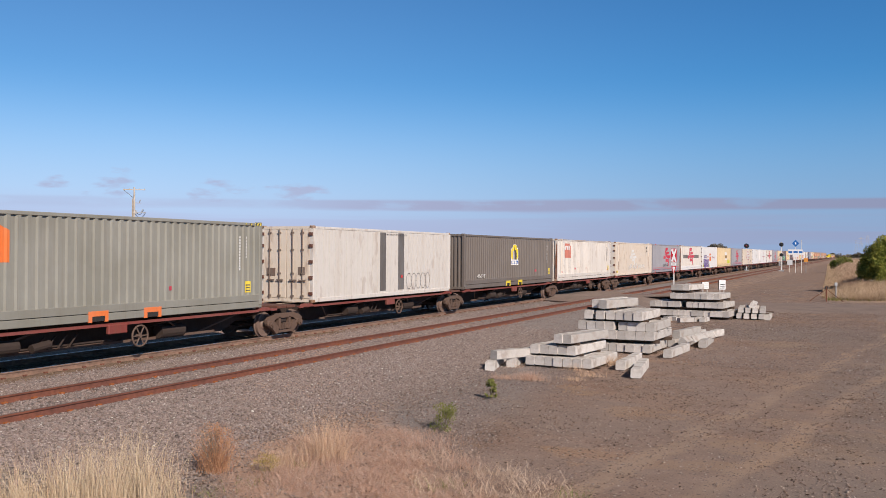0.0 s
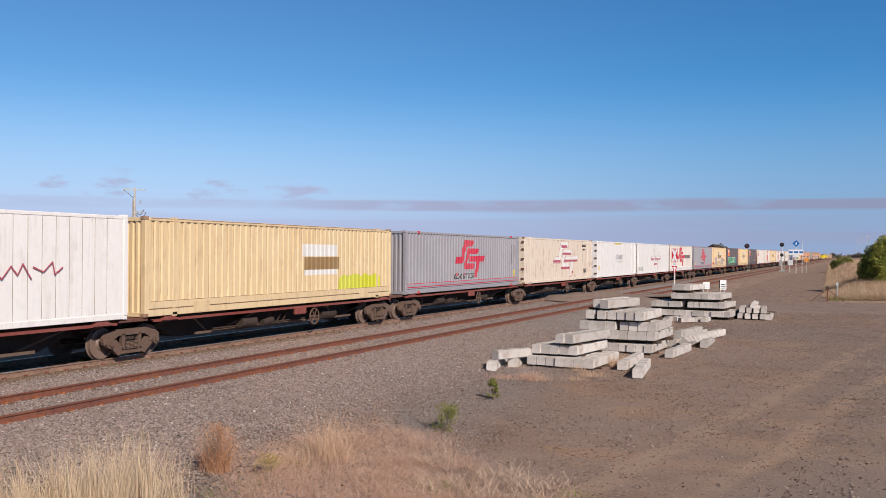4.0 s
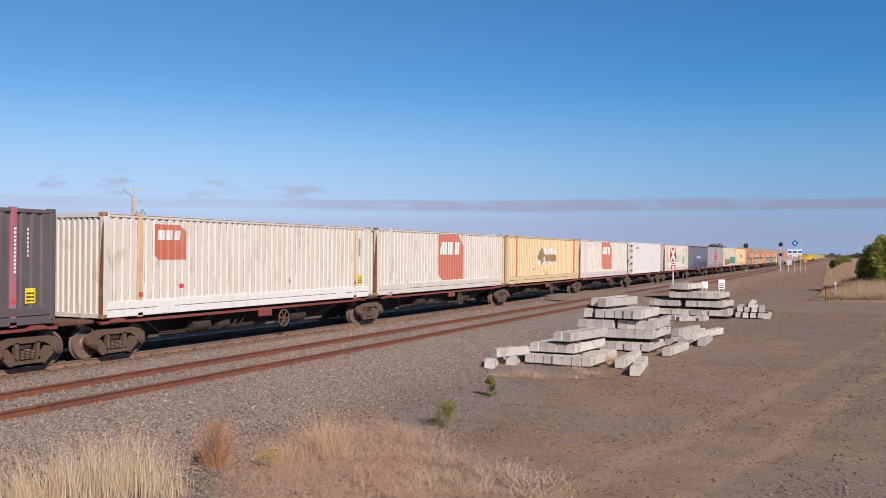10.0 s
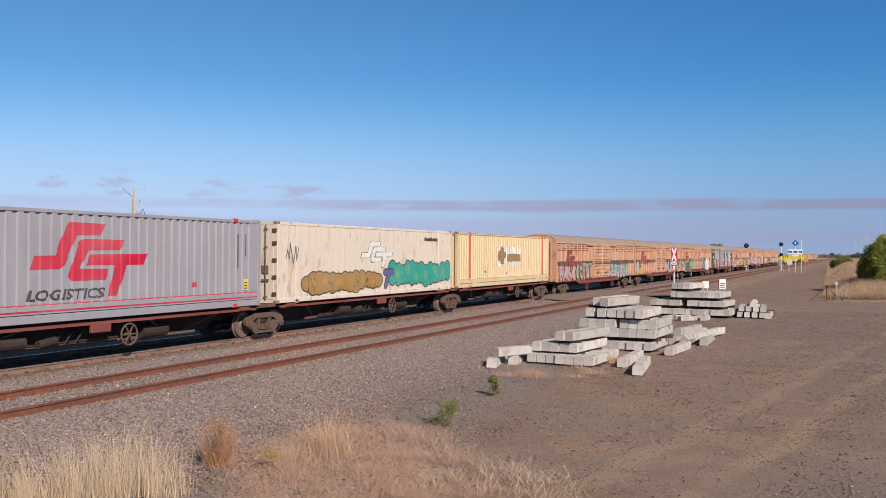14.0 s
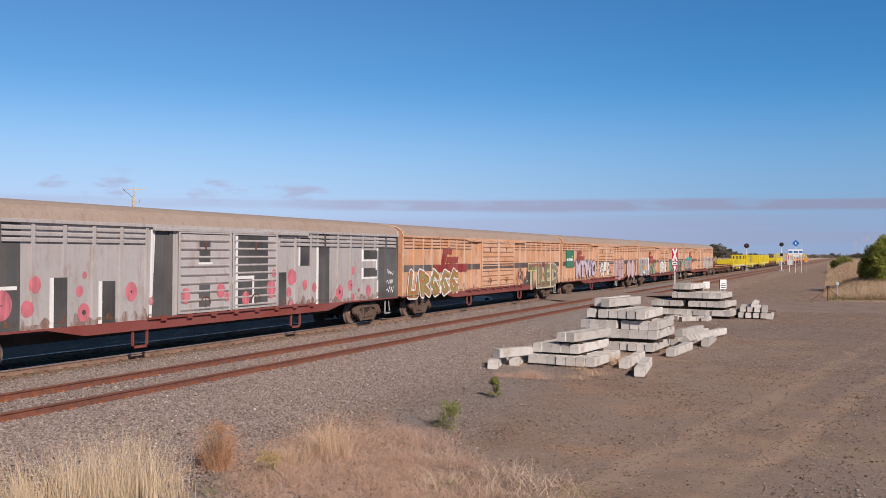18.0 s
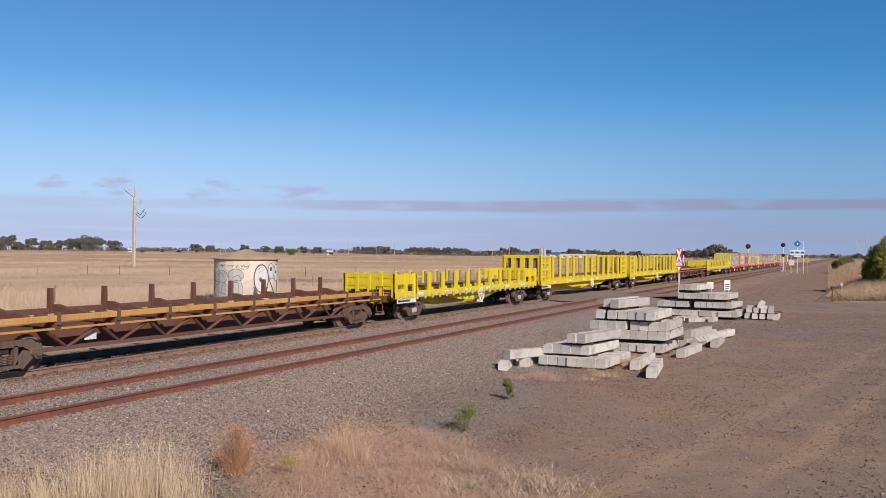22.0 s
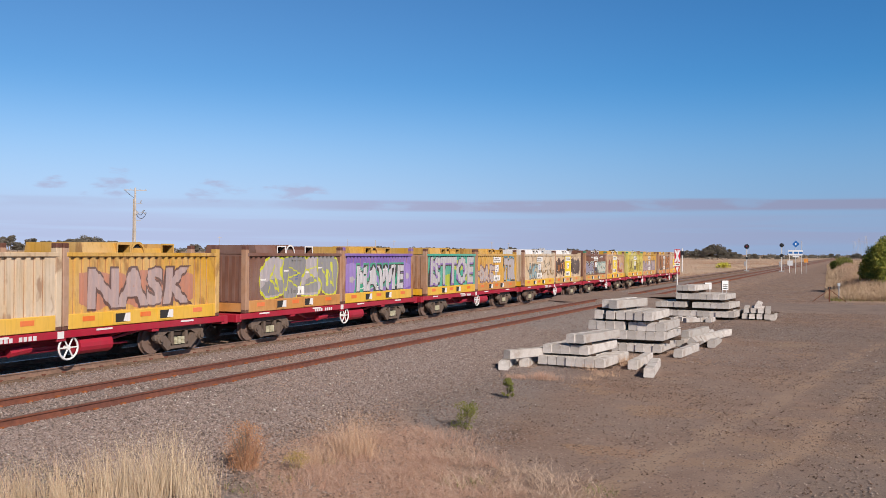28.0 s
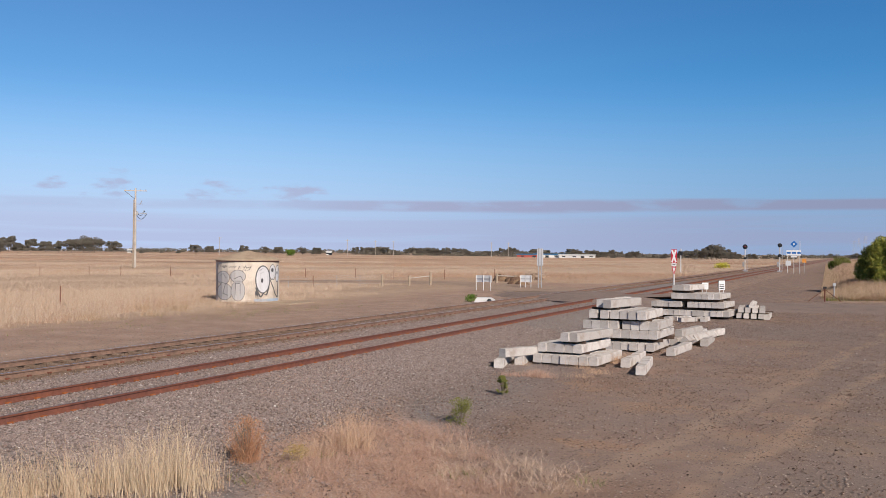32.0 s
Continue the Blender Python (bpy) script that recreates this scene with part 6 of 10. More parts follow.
# lettering that can be read on the charcoal container
text_part("48'x9'10\"", .30, made[2], (1.231, 1.75, .55), WHITE, "white painted dimensions")

# buckles along the curtain's foot
curtain = made[25]
for k in range(27):
    u = .5 + k * .52
    part("strap", Build().box(1.226, 1.236, u - .02, u + .02, .02, .42).box(1.23, 1.25, u - .035, u + .035, .16, .26), P_black, curtain)
for k, u in enumerate((1.6, 3.3, 7.3, 9.9, 11.6)):
    part("lashing_ring", Build().box(1.22, 1.26, u - .16, u + .16, -.02, .09), YELLOW, curtain)
part("curtain_rail", Build().box(1.2, 1.27, .2, 14.43, 2.74, 2.86, .02), P_brown, curtain, "dusty bronze curtain rail")

# gap equipment: ladder frame and generator between the white insulated containers
ladder = thing("ladder_frame", "white steel ladder and cooling unit between containers", "ladder")
fr = Build()
for x in (1.12, .62):
    fr.box(x - .04, x + .04, .05, .13, .0, 2.75)
part("stile", fr, P_clean, ladder)
for k in range(9):
    part("rung", Build().box(.6, 1.14, .06, .12, .3 + k * .28, .34 + k * .28), P_clean, ladder)
unit = part("cooling_unit", Build().box(-1.1, 1.02, .62, 1.16, .62, 2.72, .05), P_clean, ladder, "white cooling unit")
part("grille", Build().box(-.92, .86, .60, .63, 1.55, 2.6), P_black, unit, "dark grille")
for k in range(5):
    part("grille_bar", Build().box(-.95, .89, .58, .605, 1.62 + k * .21, 1.68 + k * .21), P_clean, unit)
part("frame_beam", Build().box(-1.15, 1.15, -.05, .95, .0, .08), P_brown, ladder)
rolls(ladder, 194.95, 1.0, DECK_Z)

# wagons under them; the sets of five share bogies at the inner joints
starts = [c["y"] + c["L"] / 2 for c in CON]
edges = [starts[0] - 7.7] + [(a + b) / 2 for a, b in zip(starts, starts[1:])] + [starts[-1] + 7.75]
# joint between platforms taken midway between the facing container ends
edges = [CON[0]["y"] - .45] + [(a["y"] + a["L"] + b["y"]) / 2 for a, b in zip(CON, CON[1:])] + [CON[-1]["y"] + CON[-1]["L"] + .5]
SET_STARTS = (4, 9, 14, 19, 24)
for k in range(len(CON)):
    a, e = edges[k], edges[k + 1]
    first, last = k in SET_STARTS, (k + 1) in SET_STARTS or k == len(CON) - 1
    platform_wagon(a, e - a, 1.45 if first else 0.02, e - a - 1.45 if last else None, 200 + k)


# ---- louvred box vans ----
VAN_X, VAN_LOW, VAN_EAVE, VAN_RIDGE = 1.30, 0.98, 3.70, 4.27


VAN_GRIME = thin(.26, .10, .05, .32)


def van_profile(L, doors):
    pts, step = [(0.0, -.05), (.02, 0.0), (.14, 0.0), (.16, -.05)], .94
    u = .16
    spans = [(.16, doors[0] - .2), (doors[1] + .2, L - .16)]
    ribs = []
    for a, b in spans:
        n = max(1, round((b - a) / step))
        ribs += [a + (b - a) * k / n for k in range(1, n)] + [b]
    for r in sorted(ribs):
        if r > L - .2:
            pts += [(L - .16, -.05), (L - .14, 0), (L - .02, 0), (L, -.05)]
        else:
            pts += [(r - .06, -.05), (r - .045, 0), (r + .045, 0), (r + .06, -.05)]
    # the door opening stays flush with the ribs
    keep = [p for p in pts if not (doors[0] - .13 < p[0] < doors[1] + .13)]
    keep += [(doors[0] - .12, -.05), (doors[0] - .10, 0.0), (doors[1] + .10, 0.0), (doors[1] + .12, -.05)]
    return sorted(keep), sorted(ribs)


def van(y, L, coat, label, art, seed, track_left=7.2):
    rng = random.Random(seed)
    v = thing("box_van", label, "wagon", group="louvred box vans")
    d0, d1 = 8.95, 13.97
    prof, ribs = van_profile(L, (d0, d1))
    part("side_wall", cached(("van_side", round(L, 2)), lambda: side_mesh("side_wall", prof, VAN_X, VAN_LOW, VAN_EAVE, coat)), coat, v)
    part("side_wall", cached(("van_far", round(L, 2)), lambda: side_mesh("side_wall", [(L, 0), (0, 0)], -VAN_X, VAN_LOW, VAN_EAVE, coat)), coat, v)
    # arched roof with rounded ends and lapped sheets
    roof, n, rows = Build(), 10, []
    for u, s in ((-.02, .86), (.10, .95), (.35, 1.0), (L - .35, 1.0), (L - .10, .95), (L + .02, .86)):
        rows.append([(-VAN_X * 1.02 * math.cos(k * math.pi / n), u, VAN_EAVE - .02 + (VAN_RIDGE - VAN_EAVE) * s * math.sin(k * math.pi / n) ** .8) for k in range(n + 1)])
    vs = [p for r in rows for p in r]
    roof.add(vs, [(i * (n + 1) + k, i * (n + 1) + k + 1, (i + 1) * (n + 1) + k + 1, (i + 1) * (n + 1) + k) for i in range(len(rows) - 1) for k in range(n)])
    part("roof", cached(("van_roof", round(L, 2)), lambda: roof.mesh("roof", P_roof)), P_roof, v, "dusty brown arched roof")
    for e in (0, 1):
        end = Build().prism([(-VAN_X + .02, VAN_LOW)] + [(VAN_X - .02, VAN_LOW)] + [(VAN_X * math.cos(k * math.pi / 8), VAN_EAVE - .02 + (VAN_RIDGE - VAN_EAVE) * .86 * math.sin(k * math.pi / 8) ** .8) for k in range(9)], .0, .06, "y")
        for x in (-.85, -.4, .0, .4, .85):
            end.box(x - .05, x + .05, -.06, .0, VAN_LOW, 3.72)
        part("end_wall", cached(("van_end",), lambda: end.mesh("end_wall", coat)), P_van, v, at=pose(0, 0, 0) if e == 0 else pose(0, L, 0, 0, 0, 180))
        cap = Build()
        for k in range(9):
            a0, a1 = k * math.pi / 9, (k + 1) * math.pi / 9
            cap.tube((VAN_X * 1.01 * math.cos(a0), .04, VAN_EAVE - .04 + .52 * math.sin(a0) ** .8), (VAN_X * 1.01 * math.cos(a1), .04, VAN_EAVE - .04 + .52 * math.sin(a1) ** .8), .05, n=6)
        part("roof_rim", cached(("van_rim",), lambda: cap.mesh("roof_rim", coat)), coat, v, at=pose(0, 0, 0) if e == 0 else pose(0, L, 0, 0, 0, 180))
    # deep sill between the bogies, shallow over them
    for s in (-1, 1):
        sill = Build().prism([(0, .93), (4.4, .93), (5.6, .70), (L - 5.6, .70), (L - 4.4, .93), (L, .93), (L, .985), (0, .985)], s * 1.27 - .03, s * 1.27 + .029)
        part("side_sill", cached(("van_sill", s, round(L, 2)), lambda: sill.mesh("side_sill", P_sill)), P_sill, v, "red-brown side sill")
    part("eave_rail", cached(("van_eave", round(L, 2)), lambda: Build().box(1.25, 1.335, 0.02, L - .02, VAN_EAVE - .09, VAN_EAVE + .005, .01).box(-1.335, -1.25, 0, L, VAN_EAVE - .09, VAN_EAVE, .01).mesh("eave_rail", coat)), coat, v)
    part("underframe", cached(("van_under", round(L, 2)), lambda: Build().box(-1.2, 1.2, .1, L - .1, .86, 1.0).box(-.3, .3, .5, L - .5, .5, .9).mesh("underframe", P_under)), P_under, v)
    # worn pale ribs, painted lighter also for the sun they catch
    rib_piece = cached(("van_rib_strip",), lambda: Build().box(VAN_X - .03, VAN_X + .006, -.043, .043, 1.12, 3.60, .004).mesh("rib", P_rib))
    if coat is P_van:
        for r in [.08] + [r for r in ribs if not d0 - .3 < r < d1 + .3 and r < L - .2] + [L - .08]:
            part("rib", rib_piece, P_rib, v, at=(0, r, 0))
    # three louvre slats in each bay
    bays = [.16] + [r for r in ribs if r < d0] + [d1 + .1] + [r for r in ribs if r > d1]
    slat = cached(("slat",), lambda: Build().prism([(0, 0), (.062, .012), (.066, .075), (.0, .115)], 0, .80, "y").mesh("louvre", coat))
    for a, b in zip(bays, bays[1:]):
        if a < d0 - .3 < b or b - a < .5 or b - a > 1.4:
            continue
        for k in range(3):
            part("louvre", slat, coat, v, at=(VAN_X - .052, a + .5 * (b - a) - .40, 3.14 + k * .15))
    # pair of sliding plug doors
    door = cached(("van_door",), lambda: van_door(coat))
    for u in (d0 + .04, d0 + 2.54):
        dr = part("door", door, coat, v, "ribbed sliding door", at=(0, u, 0))
        part("door_handle", cached(("van_handle",), van_handle), P_brown, dr)
        for k in range(9):
            part("door_slat", cached(("door_slat",), lambda: Build().prism([(1.33, .0), (1.348, .006), (1.382, .05), (1.386, .075), (1.375, .10), (1.352, .235), (1.33, .258)], .09, 2.33, "y").mesh("door_slat", coat)), coat, dr, at=(0, 0, 1.12 + k * .262))
        part("door_frame", cached(("door_frame",), lambda: Build().box(1.335, 1.392, .0, .09, 1.06, 3.53, .01).box(1.335, 1.392, 2.33, 2.42, 1.06, 3.53, .01).box(1.335, 1.39, .09, 2.33, 1.06, 1.12).box(1.335, 1.39, .09, 2.33, 3.48, 3.53).mesh("door_frame", P_rib)), P_rib if coat is P_van else coat, dr, "worn pale door frame")
    part("door_post", Build().box(1.28, 1.345, d0 + 2.44, d0 + 2.56, 1.02, 3.6).box(1.33, 1.37, d0 + 2.38, d0 + 2.62, 1.9, 2.12), coat, v)
    part("door_track", Build().box(1.30, 1.40, track_left, 15.8, 3.52, 3.62, .012), coat, v, "overhead door track with peeling paint")
    guide = Build().box(1.31, 1.37, track_left - .2, 15.9, .98, 1.04)
    for k in range(8):
        guide.box(1.30, 1.39, track_left + .3 + k * 1.1, track_left + .5 + k * 1.1, .92, 1.06)
    part("door_guide", guide, P_sill, v)
    for u in (7.6, 15.2):
        st = Build().box(1.2, 1.26, u - .3, u - .24, .2, .75).box(1.2, 1.26, u + .24, u + .3, .2, .75).box(1.2, 1.26, u - .3, u + .3, .2, .27)
        part("step", st, P_sill if rng.random() < .8 else P_gal, v, "steel foot step")
    for u in (2.25, L - 2.25):
        bogie(v, u)
    coupler(v, 0, -1)
    coupler(v, L, 1)
    lever = Build().tube((1.15, L - .6, .9), (1.15, L - .5, .4), .025, n=6).tube((1.15, L - .9, .85), (1.15, L - .9, .3), .03, n=6).tube((1.15, L - .9, .3), (1.15, L - .45, .3), .03, n=6)
    part("shunter_step", lever, P_gal, v)
    flat = [(u, 0 if abs(dd) < .02 else dd) for u, dd in prof]
    art = [e for nm, shapes, lab in art for e in ([(nm, [one], lab) for one in shapes] if nm == "painted_band" else [(nm, shapes, lab)])]
    grime, u = [(rect(.2, d0 - .15, VAN_LOW + .01, VAN_LOW + .10), VAN_GRIME, 0), (rect(d1 + .15, L - .2, VAN_LOW + .01, VAN_LOW + .10), VAN_GRIME, 0)], .2
    while u < L - .7:
        wd = rng.uniform(.15, .45)
        if not d0 - .5 < u < d1 + .2:
            top = VAN_LOW + .12 + .30 * rng.random() ** 2
            grime.append(([(u, VAN_LOW + .10), (u + wd, VAN_LOW + .10), (u + wd * rng.uniform(.5, .8), top), (u + wd * .4, top)], VAN_GRIME, 1))
        u += wd
    dirt = applied("grime", grime, flat, VAN_X, v, "rust-brown grime along the foot of the side", lift=.003)
    if dirt:
        dirt["kind"] = "stuff"
    for k, (nm, shapes, lab) in enumerate(art):
        applied(nm, shapes, flat, VAN_X, v, lab, lift=.005 + .009 * k if nm != "door_band" else .074)
    return rolls(v, y, L, RAIL_Z)


def van_door(coat):
    b = Build().box(1.27, 1.335, .0, 2.42, 1.06, 3.52, .012)
    for u in (.0, 2.34):
        b.box(1.33, 1.36, u, u + .08, 1.06, 3.52)
    return b.mesh("door", coat)


def van_handle():
    b = Build()
    for k in range(6):
        a0, a1 = math.pi * k / 6, math.pi * (k + 1) / 6
        b.tube((1.375, 1.2 + .22 * math.cos(a0), 1.32 + .22 * math.sin(a0)), (1.375, 1.2 + .22 * math.cos(a1), 1.32 + .22 * math.sin(a1)), .022, n=6)
    b.box(1.36, 1.385, 1.18, 1.22, 1.2, 1.5).box(1.36, 1.39, 1.15, 1.22, 3.0, 3.25)
    return b.mesh("door_handle", P_brown)


def band(L, parts=((0, 8.9), (14.05, 22.8))):
    return ("painted_band", [(rect(a + .02, min(b, L - .02), 2.06, 2.36), VAN_BAND, 0) for a, b in parts], "dark band along the side")


def door_band():
    return ("door_band", [(rect(9.0, 13.92, 2.08, 2.34), VAN_BAND, 0)], "dark band across the doors")


def van_logo(u0=1.6, rail=True):
    o = [[(.42, 1.0), (.78, 1.0), (.74, .72), (.35, .72)], [(.26, .28), (.40, .95), (.55, .72), (.44, .28)], [(.0, .30), (.44, .30), (.42, .0), (.0, .0)], [(.55, .62), (1.05, .62), (1.0, .36), (.5, .36)], [(.5, .33), (1.5, .33), (1.45, .0), (.48, .0)]]
    return ("logo", [(placed(p, u0, u0 + 2.7, 1.98, 3.2), VAN_RED, 2) for p in o], "old dark red stepped logo")


def rail_word(parent, u):
    for k, ch in enumerate("RAIL"):
        text_part(ch, .42, parent, (1.318, u + k * .52, 2.02), INK, "dark painted letter")


VANS = [
    (458.8, 22.75, P_van, "orange louvred box van with pale graffiti along its foot", [band(22.75), van_logo(1.5), door_band(), ("graffiti", spray_piece(.6, 4.2, 1.0, 2.05, 4, DUSK_PINK, VAN_RED, 301) + spray_piece(4.5, 8.6, 1.05, 2.2, 5, SILVER_SPRAY, BLACK_SPRAY, 302, fill2=OLIVE_SPRAY) + spray_piece(14.4, 20.5, 1.0, 2.0, 6, MINT, INK, 303, fill2=SILVER_SPRAY), "sprayed lettering in grey and green")]),
    (482.15, 22.7, P_van, "orange louvred box van with large silver graffiti", [band(22.7), van_logo(1.8), door_band(), ("graffiti", spray_piece(14.2, 22.4, .95, 2.3, 6, SILVER_SPRAY, BLACK_SPRAY, 313, shine=DULL_WHITE, fill2=DUSK_PINK) + blotch(.3, 2.6, 1.1, 2.0, deco(.50, .38, .06), 312, 2) + [(oval(1.9, 1.75, .25, .2), deco(.08, .09, .2), 3), (oval(.9, 1.7, .5, .5), SILVER_SPRAY, 2)], "silver spray lettering"), ("door_band", tag(9.5, 11.1, 2.1, 2.3, WHITE, 313, n=6, w=.03) + tag(12.0, 13.5, 2.1, 2.3, WHITE, 314, n=6, w=.03), "white scribble")]),
    (505.35, 23.2, P_van, "orange louvred box van with red, green and white graffiti", [band(23.2), van_logo(2.3), door_band(), ("graffiti", [(oval(u, z, ru, rz, 16), THIN_MINT, 0) for u, z, ru, rz in ((2.6, 1.4, .5, .5), (3.3, 1.9, .7, .3), (4.6, 2.0, .8, .35), (6.3, 1.8, .7, .35), (7.3, 1.9, .6, .45), (8.4, 1.6, .8, .5), (7.4, 1.25, .8, .3))] + spray_piece(2.7, 6.4, .95, 1.95, 4, deco(.17, .08, .06), MINT, 321, fill2=deco(.11, .06, .05)) + letters("RASH", 14.5, 17.6, 1.12, 2.36, BLACK_SPRAY, 1, .26, .05) + letters("RASH", 14.5, 17.6, 1.12, 2.36, deco(.36, .35, .37), 2, .12, .05) + [(oval(14.05, 1.35, .28, .24, 14), deco(.36, .35, .37), 2), (oval(14.05, 1.35, .34, .30, 14), BLACK_SPRAY, 1), ([(13.95, 2.3), (14.3, 2.3), (14.12, 1.75)], SILVER_SPRAY, 2), (oval(18.0, 1.5, .26, .3, 14), BLACK_SPRAY, 1), (oval(18.0, 1.5, .2, .24, 14), SILVER_SPRAY, 2), ([(17.85, 2.3), (18.35, 2.3), (18.0, 1.8)], SILVER_SPRAY, 2)], "red and mint spray lettering"), ("overpaint", [(oval(u, 1.58, .62, h, 16), THIN_WHITE, 0) for u, h in ((18.6, .70), (19.3, .86), (20.1, .84), (20.9, .72))] + blotch(18.1, 21.4, .90, 1.7, THIN_WHITE, 324, 6), "patch of white overpaint"), ("scribble", tag(.3, 1.4, 1.1, 2.0, INK, 325, n=5, w=.05), "black scribble"), ("marking", [(rect(1.5, 2.1, .98, 1.3), WHITE, 0)] + bars(1.55, 2.05, 1.1, 1.17, INK, 6, 1, 1), "white number plate")]),
    (529.1, 22.9, P_van_grey, "grey-painted louvred box van with huge black lettering", [
        ("graffiti", [(rect(.02, 3.64, .98, 3.68), BLACK_SPRAY, 0), (rect(2.86, 3.55, 1.98, 2.07), WHITE, 1), (rect(2.86, 2.95, 1.0, 2.0), WHITE, 1), (rect(2.1, 2.2, 1.1, 1.8), WHITE, 1), (rect(2.35, 2.43, 1.0, 1.8), WHITE, 1),
                      (rect(4.63, 5.05, .98, 2.25), BLACK_SPRAY, 0), (rect(4.5, 4.63, .98, 2.25), WHITE, 0), (rect(6.2, 6.66, .98, 2.12), BLACK_SPRAY, 0), (rect(6.07, 6.2, .98, 2.12), WHITE, 0),
                      ([(8.02, .98), (8.84, .98), (8.84, 3.66), (8.16, 3.66)], BLACK_SPRAY, 0), ([(7.92, .98), (8.02, .98), (8.16, 3.66), (7.98, 3.66)], WHITE, 0),
                      (rect(14.08, 14.60, .98, 2.21), BLACK_SPRAY, 0), (rect(15.45, 16.02, 2.43, 3.66), BLACK_SPRAY, 0), (rect(15.33, 15.45, 2.43, 3.66), WHITE, 0),
                      (rect(16.65, 17.40, .98, 3.68), BLACK_SPRAY, 0), (rect(16.50, 16.65, .98, 3.68), WHITE, 0),
                      (rect(21.22, 22.88, .98, 3.68), BLACK_SPRAY, 0), (rect(21.08, 21.22, 1.0, 1.75), WHITE, 0), (rect(21.05, 21.20, 3.0, 3.6), WHITE, 0),
                      (rect(19.9, 21.1, 2.64, 3.02), BLACK_SPRAY, 0), (rect(19.86, 21.1, 2.56, 2.64), WHITE, 0), (rect(19.82, 19.9, 2.56, 3.05), WHITE, 0), (rect(20.98, 21.1, 2.2, 2.64), WHITE, 1),
                      (rect(19.9, 21.1, 1.92, 2.28), BLACK_SPRAY, 0), (rect(19.86, 21.1, 1.84, 1.92), WHITE, 0), (rect(19.82, 19.9, 1.84, 2.3), WHITE, 0)]
         + [(oval(u, z, r, r * 1.25, 16), PINK_DISC, 1) for u, z, r in ((3.12, 1.62, .30), (4.06, 2.09, .18), (3.83, 1.5, .17), (5.44, 1.88, .12), (5.58, 1.32, .2), (5.6, 2.3, .08), (7.24, 1.8, .22), (8.0, 1.5, .1), (14.9, 2.03, .24), (14.75, 1.5, .15), (15.75, 1.72, .16), (16.37, 1.61, .15), (14.9, 1.0, .16), (18.14, 1.35, .26), (18.94, 1.62, .18), (19.15, 1.12, .13), (19.14, 2.2, .13), (19.6, 1.4, .08), (20.38, 1.35, .2))]
         + [(oval(u, z, r, r, 8), INK, 2) for u, z, r in ((5.58, 1.32, .07), (3.12, 1.62, .03), (18.14, 1.38, .08), (18.94, 1.62, .05), (19.6, 1.4, .04), (7.24, 1.8, .04))]
         + tag(21.9, 22.6, 1.9, 2.2, WHITE, 371, n=4, w=.04) + tag(21.9, 22.6, 1.55, 1.8, WHITE, 372, n=4, w=.04) + tag(21.9, 22.6, 1.2, 1.45, WHITE, 373, n=4, w=.04), "huge black and white lettering with pink discs"),
        ("door_band", [(rect(11.75, 13.35, 1.1, 3.45), BLACK_SPRAY, 0), (rect(11.63, 11.75, 1.1, 3.45), WHITE, 0), (rect(9.9, 10.4, 1.1, 1.9), BLACK_SPRAY, 0), (rect(9.9, 10.4, 2.6, 3.25), BLACK_SPRAY, 0), (rect(9.85, 10.5, 2.5, 2.6), WHITE, 0), (rect(11.75, 12.6, 2.04, 2.14), WHITE, 1), (rect(12.5, 12.6, 1.2, 2.1), WHITE, 1)]
         + [(oval(u, z, r, r * 1.2, 14), PINK_DISC, 2) for u, z, r in ((9.3, 1.6, .2), (10.9, 1.7, .2), (11.2, 1.5, .12), (12.16, 1.4, .2), (13.54, 1.66, .26), (13.7, 2.2, .12))], "black strokes and pink discs across the doors"),
        ("sign", [(rect(1.09, 2.81, 1.89, 3.07), SIGN_GREEN, 2)] + bars(1.25, 2.6, 2.36, 2.56, WHITE, 8, 2, 3) + [(oval(2.45, 2.66, .2, .05, 10), YELLOW, 3)], "green company sign")]),
    (552.4, 23.0, P_van, "orange louvred box van with olive graffiti", [band(23.0), van_logo(3.3), door_band(), ("graffiti", spray_piece(.6, 6.0, .85, 2.15, 5, OLIVE_SPRAY, DULL_WHITE, 331, fill2=RUST_SPRAY) + [(o, deco(.05, .045, .035), 0) for o in ([(15.6, .95), (17.2, .98), (17.0, 2.0), (16.4, 1.9)], [(21.6, .9), (22.6, 1.0), (22.5, 1.9), (21.9, 2.2)])] + lettered("TILED", 16.7, 22.3, .86, 2.15, OLIVE_DARK, deco(.56, .48, .33), None, None, 0, 332) + [(oval(u, z, .13, .12, 7), LIME_DULL, 4) for u, z in ((17.3, 1.9), (17.9, 2.0), (18.7, 1.5), (19.0, 1.2), (19.6, 1.6), (20.2, 1.4), (20.6, 1.9), (21.0, 1.3), (21.6, 1.8), (22.0, 1.5))] + [(oval(u, z, .04, .04, 6), WHITE, 5) for u, z in ((16.1, 1.2), (16.25, 1.4), (16.4, 1.25), (16.2, 1.65), (22.4, 1.9), (22.45, 1.6), (22.3, 1.3))] + [([(u, z - .17), (u + .13, z), (u, z + .17), (u - .13, z)], BLACK_SPRAY, 1) for u, z in ((14.9, 1.75), (15.15, 1.5), (15.15, 1.95), (15.4, 1.72))], "olive and white spray lettering"), ("scribble", tag(14.4, 16.4, 1.2, 1.9, VAN_RED, 333, n=6, w=.05), "dark scribble")]),
